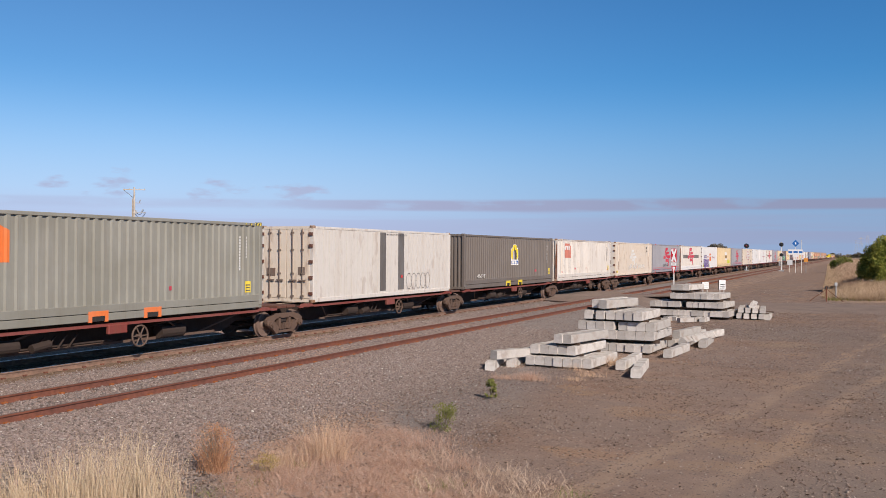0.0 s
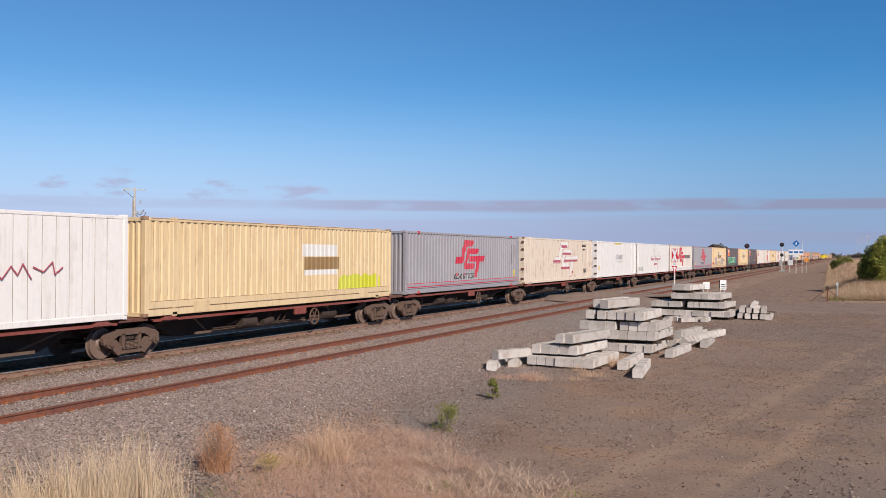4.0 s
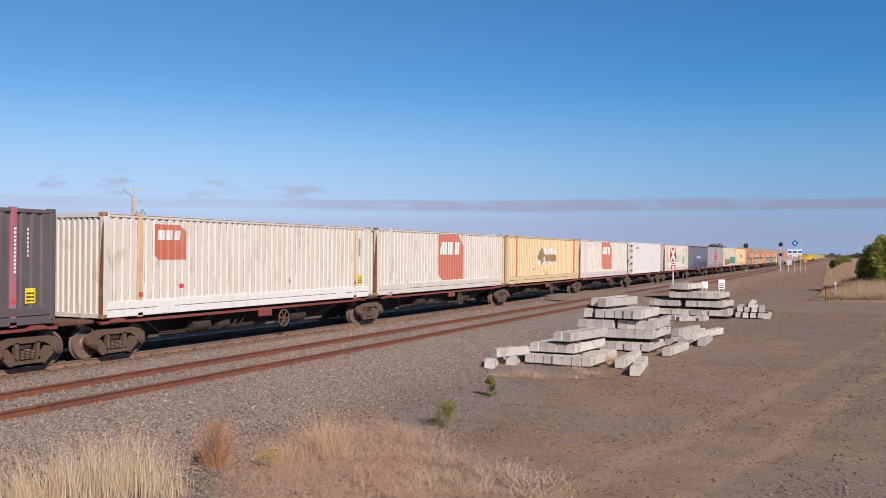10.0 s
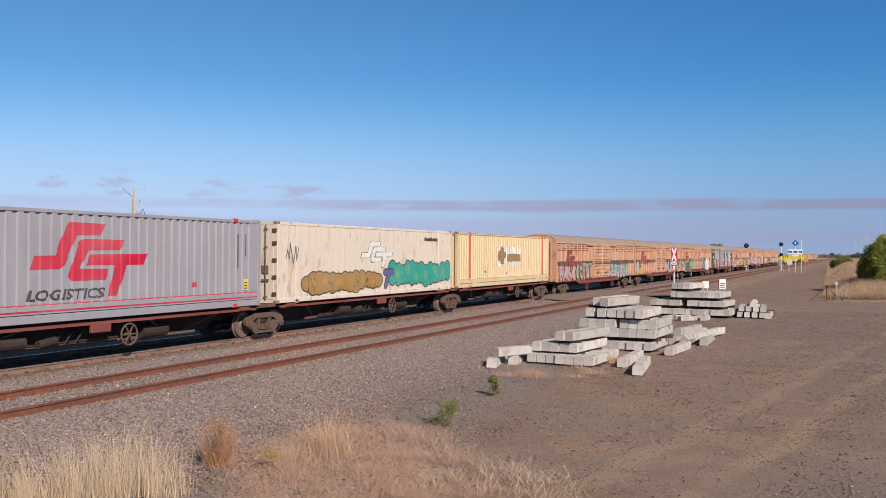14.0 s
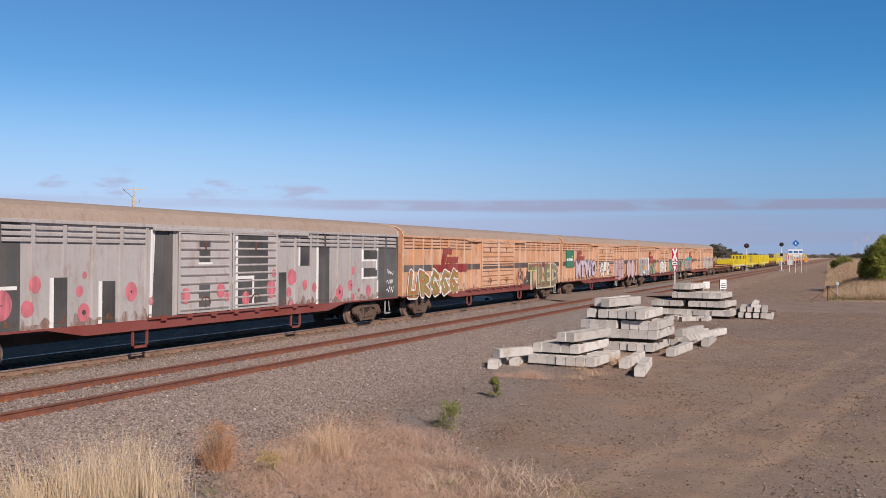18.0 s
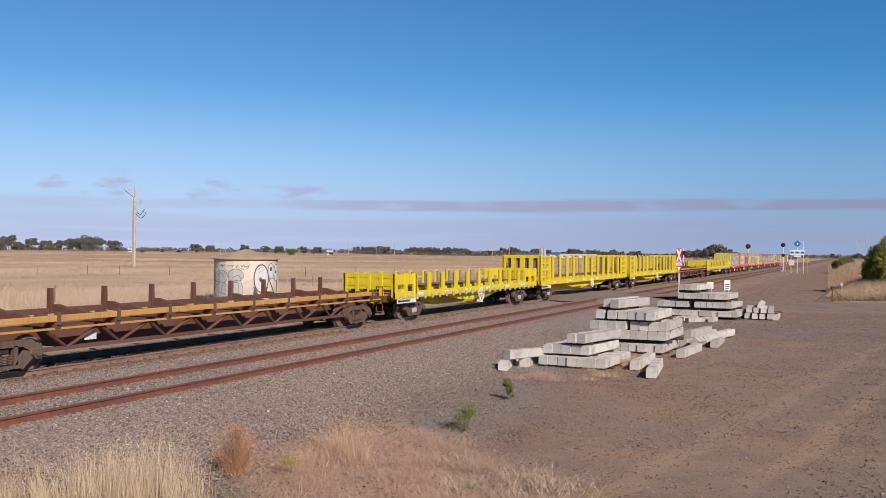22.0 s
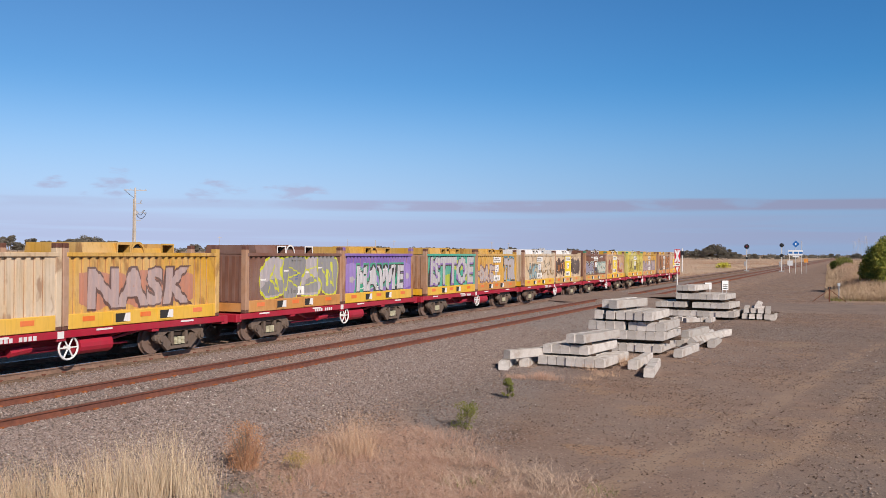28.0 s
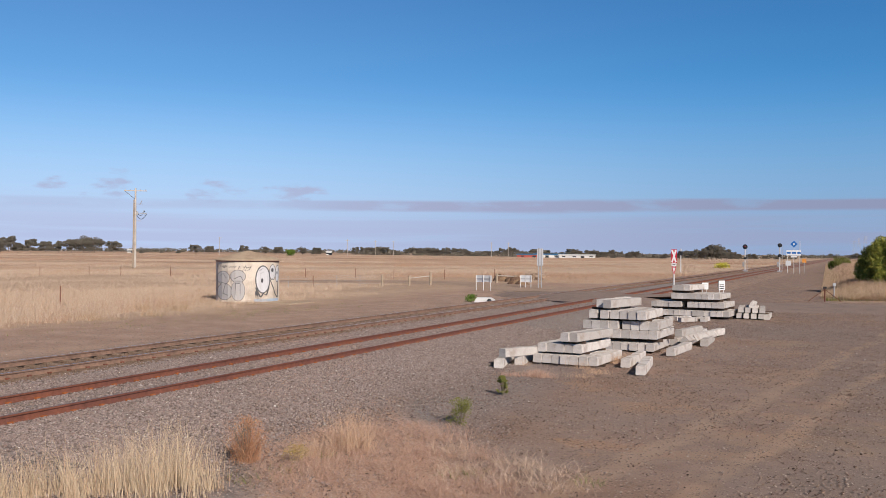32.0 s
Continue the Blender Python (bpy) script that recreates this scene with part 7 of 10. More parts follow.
    (575.9, 23.0, P_van, "orange louvred box van with a green company sign", [band(23.0), ("logo", van_logo(2.7)[1], "old dark red stepped logo"), door_band(), ("sign", [(rect(.88, 2.75, 1.94, 3.16), SIGN_GREEN, 1)] + bars(1.05, 2.5, 2.42, 2.62, WHITE, 8, 3, 2) + [(oval(2.25, 2.72, .2, .05, 10), YELLOW, 2)], "green company sign"), ("graffiti", lettered("MTWO", 3.2, 8.6, 1.25, 2.35, deco(.50, .42, .50), deco(.14, .07, .08), None, WHITE, .04, 341) + spray_piece(14.4, 17.6, .85, 2.4, 3, DUSK_PINK, VAN_RED, 342) + [(oval(19.4, 1.60, .74, .86, 22), VAN_RED, 1), (oval(20.95, 1.58, .74, .86, 22), VAN_RED, 1), (oval(19.4, 1.60, .66, .79, 22), LILAC, 2), (oval(20.95, 1.58, .66, .79, 22), LILAC, 2), (oval(19.45, 1.7, .08, .09, 8), TEAL, 3), (oval(20.95, 1.7, .09, .10, 8), VAN_RED, 3), (rect(21.75, 22.8, .98, 1.25), LILAC, 2), ([(22.1, 1.0), (22.75, 1.0), (22.75, 2.4), (21.95, 2.4), (21.95, 2.1), (22.15, 1.6)], LILAC, 2), ([(21.85, .95), (22.85, .95), (22.85, 2.46), (21.85, 2.46)], VAN_RED, 1)] + tag(15.2, 21.5, .9, 1.4, INK, 343, n=12, w=.03), "pale pink spray lettering"), ("door_band", spray_piece(9.5, 12.4, 1.1, 2.3, 3, WHITE, INK, 344, shine=SKY_SPRAY), "black and white spray lettering")]),
    (599.5, 22.9, P_van, "orange louvred box van with black and mint graffiti", [band(22.9), van_logo(3.3), door_band(), ("graffiti", lettered("MAUL", .35, 4.3, 1.05, 2.38, deco(.33, .31, .32), deco(.70, .68, .68), None, None, -.02, 351) + lettered("GLZ", 4.9, 7.4, 1.0, 1.95, deco(.20, .30, .19), deco(.10, .14, .09), None, None, .03, 352) + [(oval(u, z, ru, rz, 16), THIN_TEAL, 0) for u, z, ru, rz in ((15.2, 1.6, .6, .5), (15.9, 2.0, .5, .3), (17.4, 2.1, .5, .3), (22.2, 1.8, .5, .45), (14.6, 1.3, .5, .4))] + lettered("GALORE", 15.6, 22.0, 1.0, 2.12, deco(.13, .09, .075), deco(.06, .05, .05), None, None, .05, 353) + letters("GALORE", 15.66, 22.06, 1.03, 2.15, deco(.62, .60, .60), 1.5, .20, .05), "black, mint and silver spray lettering"), ("door_band", spray_piece(9.0, 12.2, 1.05, 2.1, 4, WHITE, INK, 354, shine=SKY_SPRAY), "black and white spray lettering"), ("marking", [(rect(1.7, 2.3, 1.5, 1.8), deco(.6, .3, .03), 5), (rect(1.6, 2.4, 1.1, 1.25), WHITE, 5)], "orange and white plates")]),
    (623.2, 22.8, P_van, "orange louvred box van with pink and blue graffiti", [band(22.8), van_logo(2.6), door_band(), ("graffiti", [(oval(u, z, ru, rz, 18), THIN_TEAL, 0) for u, z, ru, rz in ((.6, 1.6, .5, .75), (1.4, 2.0, .8, .5), (2.6, 2.15, .8, .45), (3.9, 2.1, .8, .5), (4.7, 1.6, .55, .8))] + [(rect(.4, 4.9, .98, 1.25), deco(.09, .07, .07), 0)] + lettered("EQUD", .7, 4.6, 1.08, 2.12, deco(.46, .31, .30), deco(.10, .05, .05), None, None, .03, 361) + lettered("UNIQLHO", 14.2, 22.3, 1.1, 2.35, deco(.44, .39, .36), deco(.16, .13, .12), deco(.55, .52, .50), WHITE, 0, 362), "pink on turquoise spray lettering"), ("door_band", tag(9.2, 10.6, 1.9, 2.2, PURPLE, 363, n=5, w=.05) + tag(12.1, 13.4, 2.0, 2.2, WHITE, 364, n=5, w=.03), "scribble")]),
]
SLOGAN_RED = deco(.42, .07, .05)
for k in (0, 1, 2, 4, 6, 7):
    L = VANS[k][1]
    VANS[k][4].append(("slogan", letters("ON THE RIGHT TRACK", L - 6.1, L - 2.5, 2.10, 2.31, SLOGAN_RED, 1) + [([(L - 2.3, 2.22), (L - 1.5, 2.31), (L - 1.5, 2.24)], deco(.5, .25, .15), 1), ([(L - 2.3, 2.19), (L - 1.5, 2.17), (L - 1.5, 2.10)], deco(.5, .25, .15), 1)], "red slogan lettered along the dark band"))
van_things = [van(y, L, coat, label, art, 400 + k, 7.2 if k != 3 else 8.0) for k, (y, L, coat, label, art) in enumerate(VANS)]
for k in (2, 6, 7):
    rail_word(van_things[k], 5.9)


# ---- brown rail-carrying flat wagons ----
def brown_flat(y, L, seed):
    w = thing("skeleton_wagon", "rust-brown skeletal rail wagon with an ochre side beam", "wagon", group="rail wagons")
    part("centre_sill", Build().prism([(0, .65), (3.2, .65), (4.2, .42), (L - 4.2, .42), (L - 3.2, .65), (L, .65), (L, 1.0), (0, 1.0)], -.38, .38), P_brown, w)
    for s in (-1, 1):
        part("side_beam", Build().box(s * 1.22 - .05, s * 1.22 + .05, 1.6, L - 1.2, 1.18, 1.34, .012), P_ochre if s > 0 else P_brown, w, "ochre side beam" if s > 0 else "brown side beam")
        part("lower_rail", Build().box(s * 1.2 - .03, s * 1.2 + .03, .4, L - .4, .98, 1.03), P_ochre if s > 0 else P_brown, w, "thin orange-brown rail" if s > 0 else "thin brown rail")
        part("bottom_chord", Build().box(s * .95 - .05, s * .95 + .05, 3.0, L - 3.0, .42, .52), P_brown, w)
        for k in range(8):
            a = 3.0 + k * (L - 6.0) / 8
            part("truss_brace", Build().tube((s * 1.15, a, 1.0), (s * .95, a + (L - 6) / 16, .48), .045, n=6).tube((s * .95, a + (L - 6) / 16, .48), (s * 1.15, a + (L - 6) / 8, 1.0), .045, n=6), P_brown, w)
    n = 10
    for k in range(n):
        u = 1.4 + k * (L - 2.6) / (n - 1)
        b = part("bolster_beam", Build().prism([(-1.25, 1.2), (1.25, 1.0), (1.25, 1.16), (.6, 1.26), (.4, 1.2), (-.2, 1.36), (-.4, 1.30), (-1.0, 1.44), (-1.25, 1.44)], u - .09, u + .09, "y"), P_brown, w)
        part("stanchion", Build().prism([(-1.28, 1.2), (-1.12, 1.2), (-1.14, 1.90), (-1.26, 1.90)], u - .16, u - .04, "y"), P_brown, b)
        part("rail_clamp", Build().box(.55, .72, u - .14, u + .14, 1.2, 1.34), P_bogie, b)
        part("clamp_post", Build().box(1.16, 1.30, u - .05, u + .05, 1.1, 1.42), P_bogie, b)
    part("plate", Build().box(1.0, 1.01, 4.4, 4.8, .62, .86), DULL_WHITE, w, "small pale number plate")
    for a in (.0, L - .25):
        part("end_beam", Build().box(-1.3, 1.3, a, a + .25, .85, 1.12, .02), P_brown, w)
    for e, q in ((.12, 1), (L - .12, -1)):
        fr = Build()
        for x in (1.15, .85):
            fr.tube((x, e, .45), (x, e, 1.5), .025, n=6)
        fr.tube((.85, e, 1.5), (1.15, e, 1.5), .025, n=6).tube((.85, e, .45), (1.15, e, .45), .03, n=6)
        part("hand_rail", fr, P_brown, w)
    bogie(w, 2.0)
    bogie(w, L - 2.0)
    coupler(w, 0, -1)
    coupler(w, L, 1)
    return rolls(w, y, L, RAIL_Z)


brown_flat(646.9, 20.2, 1)
brown_flat(734.7, 20.4, 2)


# ---- yellow stanchion wagons ----
def yellow_wagon(y, L, tall, posts, label, seed):
    w = thing("stanchion_wagon", label, "wagon", group="yellow stanchion wagons")
    top = 2.82 if tall else 2.05
    part("centre_sill", Build().prism([(.3, .72), (4.0, .72), (6.2, .40), (L - 6.2, .40), (L - 4.0, .72), (L - .3, .72), (L - .3, 1.05), (.3, 1.05)], -.35, .35), P_yellow, w)
    for s in (-1, 1):
        part("side_sill", Build().box(s * 1.27 - .05, s * 1.27 + .05, 0, L, .94, 1.24, .015).box(s * 1.2 - .09, s * 1.2 + .09, .1, L - .1, 1.22, 1.238), P_yellow, w)
        part("fish_belly", Build().prism([(5.2, .94), (7.6, .60), (L - 7.6, .60), (L - 5.2, .94)], s * 1.0 - .05, s * 1.0 + .05), P_yellow, w, "yellow fish-bellied side girder in shade")
        for u in posts:
            st = part("stanchion", Build().box(s * 1.27 - .06, s * 1.27 + .07, u - .12, u + .12, .92, top, .015), P_yellow, w)
            part("wear_strip", Build().box(s * 1.2 - .03, s * 1.2 + .01, u - .09, u + .09, 1.28, top - .06), P_wood, st, "grey timber wear strip")
    for u in [.9 + k * 1.52 for k in range(int((L - 1) / 1.52))]:
        part("bolster", Build().box(-1.2, 1.2, u - .08, u + .08, 1.20, 1.36, .012), P_yellow, w)
        part("dunnage", Build().box(-1.1, 1.1, u - .06, u + .06, 1.36, 1.42), P_wood, w, "dark timber bearer")
    part("deck", Build().box(-1.15, 1.15, .2, L - .2, 1.08, 1.14), P_ochre, w, "rust-stained deck floor")
    # caged bulkheads at both ends
    for e, q in ((0.0, 1), (L, -1)):
        def span(a, b):
            return (min(e + q * a, e + q * b), max(e + q * a, e + q * b))
        for s in (-1, 1):
            for a in ((.0, 1.75) if tall else (.0, .95, 1.9)):
                part("bulkhead_post", Build().box(s * 1.27 - .07, s * 1.27 + .07, *span(a, a + .2), .94, top, .012), P_yellow, w)
            if tall:
                for z in (1.42, 1.86, 2.3, 2.70):
                    part("bulkhead_bar", Build().box(s * 1.27 - .056, s * 1.27 + .056, *span(.19, 1.76), z, z + .12), P_yellow, w)
                for a, b, t in ((.75, .9, .048), (.21, .42, .04), (1.5, 1.74, .04)):
                    part("bulkhead_upright", Build().box(s * 1.27 - t, s * 1.27 + t, *span(a, b), 1.25, top - .011), P_yellow, w)
            else:
                part("bulkhead_panel", Build().box(s * 1.24 - .03, s * 1.24 + .03, *span(.2, 2.0), 1.55, 2.0, .01), P_yellow, w)
        for k in range(5):
            x = -1.2 + k * .6
            part("end_post", Build().box(x - .08, x + .08, *span(.0, .14), 1.0, top), P_yellow, w)
        for z in ((1.3, 2.66) if tall else (1.5, 1.85)):
            part("end_bar", Build().box(-1.3, 1.3, *span(.02, .12), z, z + .2), P_yellow, w)
        if not tall:
            part("end_panel", Build().box(-1.25, 1.25, *span(.04, .08), 1.35, 2.0), P_yellow, w)
        for x in (-.9, -.3, .3, .9):
            part("timber_liner", Build().box(x - .1, x + .1, *span(.16, .24), 1.25, top - .15), P_wood, w)
    n = 6
    for k in range(n):
        u = 1.0 + (L - 2) * (k + .5) / n
        part("plate", Build().box(1.322, 1.33, u - .32, u + .32, 1.05, 1.16), WHITE, w, "white reflective plate")
    if not tall:
        for k in range(int(L / .78)):
            u = .5 + k * .78
            part("ratchet", Build().box(1.32, 1.40, u - .07, u + .07, .86, 1.06, .015).box(1.30, 1.37, u - .1, u + .1, 1.03, 1.1), P_gal, w, "galvanised strap ratchet")
    part("number_board", Build().box(1.325, 1.335, .15, 1.95, .74, .93), WHITE, w, "white board with an unreadable wagon number")
    part("number_bar", Build().box(1.336, 1.34, .22, 1.3, .79, .89), INK, w)
    hand_wheel(w, L * .52, .80, 1.33, P_clean, .34)
    fit = Build().tube((.9, L * .44, .62), (.9, L * .44 + 1.1, .62), .2, n=12)
    part("air_tank", fit, P_yellow, w)
    for u in (2.3, L - 2.3):
        bogie(w, u, P_bogie, P_gal)
    coupler(w, 0, -1)
    coupler(w, L, 1)
    return rolls(w, y, L, RAIL_Z)


SHORT_POSTS = [1.9 + 1.5 * k for k in range(10)]
TALL_POSTS = [2.5, 4.05, 5.7, 7.2, 10.3, 11.9, 13.6, 15.2, 16.7, 18.3, 19.9]
yellow_wagon(667.8, 18.4, False, SHORT_POSTS, "yellow flat wagon with short stanchions and ratchets", 1)
yellow_wagon(687.1, 22.8, True, TALL_POSTS, "yellow wagon with tall stanchions and caged ends", 2)
yellow_wagon(711.1, 22.7, True, TALL_POSTS, "yellow wagon with tall stanchions and caged ends", 3)
yellow_wagon(755.45, 22.9, False, [1.9 + 1.5 * k for k in range(13)], "yellow flat wagon with short stanchions and ratchets", 4)


# ---- coil containers on red wagons ----
def red_wagon(y, L, seed):
    rng = random.Random(seed)
    w = thing("coil_wagon", "dark red short container wagon with a white handwheel", "wagon", group="red coil wagons")
    part("centre_sill", Build().prism([(0, .66), (3.6, .66), (4.6, .42), (L - 4.6, .42), (L - 3.6, .66), (L, .66), (L, .94), (0, .94)], -.32, .32), P_red, w)
    for s in (-1, 1):
        part("side_sill", Build().box(s * 1.2 - .04, s * 1.2 + .04, .2, L - .2, .78, .97, .012), P_red, w)
        part("truss", Build().tube((s * 1.1, 3.6, .8), (s * .7, 4.9, .5), .04, n=6).tube((s * 1.1, L - 3.6, .8), (s * .7, L - 4.9, .5), .04, n=6).box(s * .7 - .05, s * .7 + .05, 4.7, L - 4.7, .44, .56), P_red, w)
    for u in (.15, 3.2, L / 2, L - 3.2, L - .15):
        part("cross_bearer", Build().box(-1.22, 1.22, u - .14, u + .14, .70, .965, .015), P_red, w)
    for k in range(4):
        part("plate", Build().box(1.242, 1.25, 1.2 + k * 3.2, 1.75 + k * 3.2, .90, .95), WHITE, w, "white reflective plate")
    for k in range(9):
        if k != 4:
            part("number_bar", Build().box(1.242, 1.248, L * .35 + k * .135, L * .35 + k * .135 + .095, .80, .91), DULL_WHITE, w)
    part("warning_plate", Build().box(1.242, 1.248, L * .35 + 1.8, L * .35 + 2.0, .78, .96), WHITE, w)
    hand_wheel(w, L * .52, .52, 1.16, P_clean, .30)
    part("air_tank", Build().tube((.95, L * .55, .52), (.95, L * .55 + 1.1, .52), .23, n=14), P_red, w, "bright red air tank")
    gear = Build().tube((.9, L * .40, .52), (.9, L * .40 + .6, .58), .12, n=8).tube((.8, L * .28, .45), (.8, L * .7, .45), .03, n=6)
    part("brake_gear", gear, P_red, w)
    for u in (2.05, L - 2.05):
        bogie(w, u, P_bogie_grey, deco(.45, .42, .30))
    coupler(w, 0, -1)
    coupler(w, L, 1)
    return rolls(w, y, L, RAIL_Z)


W_post = paint("rusty_corner_paint", (0.38, 0.18, 0.08), 0.7, dirt_amount=0.6, rust=0.6, fade=0.25)
W_rust_tan = paint("weathered_tan_wall", (0.50, 0.30, 0.15), 0.6, dirt_amount=0.5, rust=0.75, fade=0.35)
W_gold = paint("golden_wall", (0.60, 0.33, 0.035), 0.5, dirt=(0.35, 0.14, 0.03), dirt_amount=0.6, rust=0.5, fade=0.2)
W_brown = paint("brown_wall", (0.175, 0.068, 0.04), 0.6, dirt_amount=0.4, rust=0.1)
W_lemon = paint("lemon_wall", (0.60, 0.50, 0.05), 0.55, dirt_amount=0.6, rust=0.5, fade=0.35)
W_pale = paint("pale_bleached_wall", (0.60, 0.44, 0.27), 0.6, dirt_amount=0.45, rust=0.6, fade=0.35)
W_violet = paint("violet_sprayed_wall", (0.20, 0.11, 0.40), 0.5, dirt_amount=0.15, rust=0.05)
W_jade = paint("jade_sprayed_wall", (0.06, 0.36, 0.26), 0.5, dirt_amount=0.15, rust=0.05)


def coil_box(y, wall, base, lid, label, art, seed, cap=None, rim_coat=None):
    """An open-topped coil container: folded walls, deep base beam, hinged covers."""
    rng = random.Random(seed)
    c = thing("coil_container", label, "container", group="coil containers")
    L, X, H = 6.02, 1.22, 1.99
    back = W_post if wall in (W_violet, W_jade) else wall
    prof = profile("coil", L - .3, .15)
    part("side_wall", cached(("coil_side",), lambda: side_mesh("side_wall", prof, X, .36, H - .08, wall)), wall, c)
    # brown strips painted in so the folds read as shaded
    part("dirt_run", cached(("coil_runs",), lambda: fold_dirt_shade(prof, X, .38, H - .12)), W_post if wall is not W_brown else FOLD_DIRT_SHADE, c, "brown dirt and painted shade down the folds")["kind"] = "stuff"
    part("side_wall", cached(("coil_far",), lambda: side_mesh("side_wall", [(L, 0), (0, 0)], -X, .36, H - .08, wall)), wall, c)
    ends = cached(("coil_end",), lambda: Build().box(-1.12, 1.12, .02, .08, .34, H - .05).add(*lathe([(0, .001), (0, .002)], 4)).mesh("end_wall", wall))
    ribs = Build()
    for k in range(8):
        ribs.box(-1.0 + k * .28, -.88 + k * .28, .002, .05, .38, H - .1)
    rib_mesh = cached(("coil_rib",), lambda: ribs.mesh("end_rib", wall))
    for at in (pose(0, 0, 0), pose(0, L, 0, 0, 0, 180)):
        part("end_wall", ends, back, c, at=at)
        part("end_rib", rib_mesh, back, c, at=at)
        part("base_beam", cached(("coil_end_base",), lambda: Build().box(-1.06, 1.06, .03, .11, .03, .40, .012).mesh("base_beam", base)), base, c, "deep yellow base beam", at=at)
    rail = cached(("coil_rail",), lambda: Build().box(1.17, 1.26, .1, L - .1, H - .11, H, .012).box(-1.26, -1.17, .1, L - .1, H - .11, H, .012).mesh("top_rail", wall))
    part("top_rail", rail, wall, c)
    for s in (-1, 1):
        for e in (.09, L - .09):
            part("corner_post", cached(("coil_post", s), lambda: Build().box(s * 1.15 - .1, s * 1.15 + .1, -.09, .09, .1, H + .12, .012).mesh("corner_post", wall)), wall if wall in (W_lemon, W_gold, W_pale) and e > 1 or wall is W_lemon else W_post, c, at=(0, e, 0))
            part("corner_casting", cached(("coil_cast", s), lambda: Build().box(s * 1.15 - .1, s * 1.15 + .1, -.09, .09, .0, .14, .02).box(s * 1.15 - .108, s * 1.15 + .108, -.04, .04, .03, .10).mesh("corner_casting", P_brown)), cap or P_brown, c, at=(0, e, H + .10))
            part("corner_casting", cached(("coil_cast", s), lambda: None), P_brown, c, at=(0, e, -.0))
        part("base_beam", cached(("coil_base", s), lambda: Build().box(s * 1.2 - .05, s * 1.2 + .05, .18, L - .18, .02, .41, .015).mesh("base_beam", base)), base, c, "deep yellow base beam")
    part("floor", cached(("coil_floor",), lambda: Build().box(-1.15, 1.15, .1, L - .1, .10, .3).mesh("floor", P_under)), P_under, c)
    for u in (2.0, 3.68):
        fr = cached(("coil_pocket",), lambda: Build().box(1.2, 1.262, -.37, -.27, .06, .38).box(1.2, 1.262, .27, .31, .06, .38).box(1.2, 1.262, -.27, .27, .34, .38).box(1.2, 1.262, -.27, .27, .06, .10).mesh("forklift_pocket", P_clean))
        part("forklift_pocket", fr, base, c, at=(0, u, 0))
        # flat white cheek for the sunlit inner wall, black fill for the dark inside
        part("pocket_cheek", cached(("coil_cheek",), lambda: Build().prism([(.02, .12), (.27, .10), (.27, .34), (.10, .34)], 1.254, 1.258).mesh("pocket_cheek", P_clean)), P_clean, c, "white patch for the sunlit inner cheek of a forklift pocket", at=(0, u, 0))
        part("pocket_opening", cached(("coil_open",), lambda: Build().box(1.2, 1.256, -.27, .27, .10, .34).mesh("pocket_opening", P_black)), P_black, c, at=(0, u, 0))
    for u in (.82, 2.85, 5.0):
        part("orange_panel", cached(("coil_orange",), lambda: Build().box(1.25, 1.256, -.2, .2, .2, .33).mesh("orange_panel", ORANGE)), ORANGE, c, "orange reflective panel", at=(0, u, 0))
    # covers: low hipped lid with two square tunnels and a curved hood
    part("cover", cached(("coil_lid",), lambda: Build().prism([(-1.1, H - .03), (1.1, H - .03), (1.02, H + .27), (-1.02, H + .27)], .75, 1.9, "y").prism([(-1.1, H - .03), (1.1, H - .03), (1.06, H + .13), (-1.06, H + .13)], 2.4, 3.6, "y").mesh("cover", lid)), lid, c, "steel coil cover")
    for u in (2.14, 3.84):
        tun = cached(("coil_tunnel",), lambda: Build().box(-1.0, 1.12, -.25, -.225, H - .02, H + .25).box(-1.0, 1.12, .225, .25, H - .02, H + .25).box(-1.0, 1.12, -.225, .225, H + .225, H + .25).mesh("tunnel", lid))
        rim = cached(("coil_rim",), lambda: Build().box(1.12, 1.13, -.26, -.215, H - .0, H + .26).box(1.12, 1.13, .215, .26, H - .0, H + .26).box(1.12, 1.13, -.215, .215, H + .218, H + .26).mesh("rim", P_clean))
        part("rim", rim, rim_coat or P_clean, c, "tunnel rim", at=(0, u, 0))
        part("tunnel", tun, lid, c, at=(0, u, 0))
        part("tunnel_opening", cached(("coil_dark",), lambda: Build().box(-.9, .55, -.225, .225, H - .02, H + .225).mesh("tunnel_opening", P_brown)), P_brown, c, at=(0, u, 0))
    arch = Build()
    n = 9
    pts = [(.27 * math.cos(k * math.pi / n), H + .0 + .3 * math.sin(k * math.pi / n)) for k in range(n + 1)]
    arch.add([(x, a * (1 - .0), z) for x in (-.9, 1.12) for a, z in pts], [(k, k + 1, n + 2 + k, n + 1 + k) for k in range(n)])
    arch.add([(x, a * .86, H - .02 + (z - H + .02) * .86) for x in (-.9, 1.12) for a, z in pts], [(k, n + 1 + k, n + 2 + k, k + 1) for k in range(n)])
    part("hood", cached(("coil_hood",), lambda: arch.mesh("hood", lid)), lid, c, "curved cover hood", at=(0, 2.66, 0))
    ring = cached(("coil_ring",), lambda: Build().add([(1.135, a * q, H + (z - H) * q) for q in (1.03, .82) for a, z in pts], [(k, n + 1 + k, n + 2 + k, k + 1) for k in range(n)]).mesh("rim", P_clean))
    part("rim", ring, rim_coat or P_clean, c, "hood rim", at=(0, 2.66, 0))
    # black face painted in as the shade under the hood
    part("hood_opening", cached(("coil_hole",), lambda: Build().prism([(a * .84, H + (z - H) * .84) for a, z in pts], .2, 1.05, "x").mesh("hood_opening", P_black)), P_black, c, at=(0, 2.66, 0))
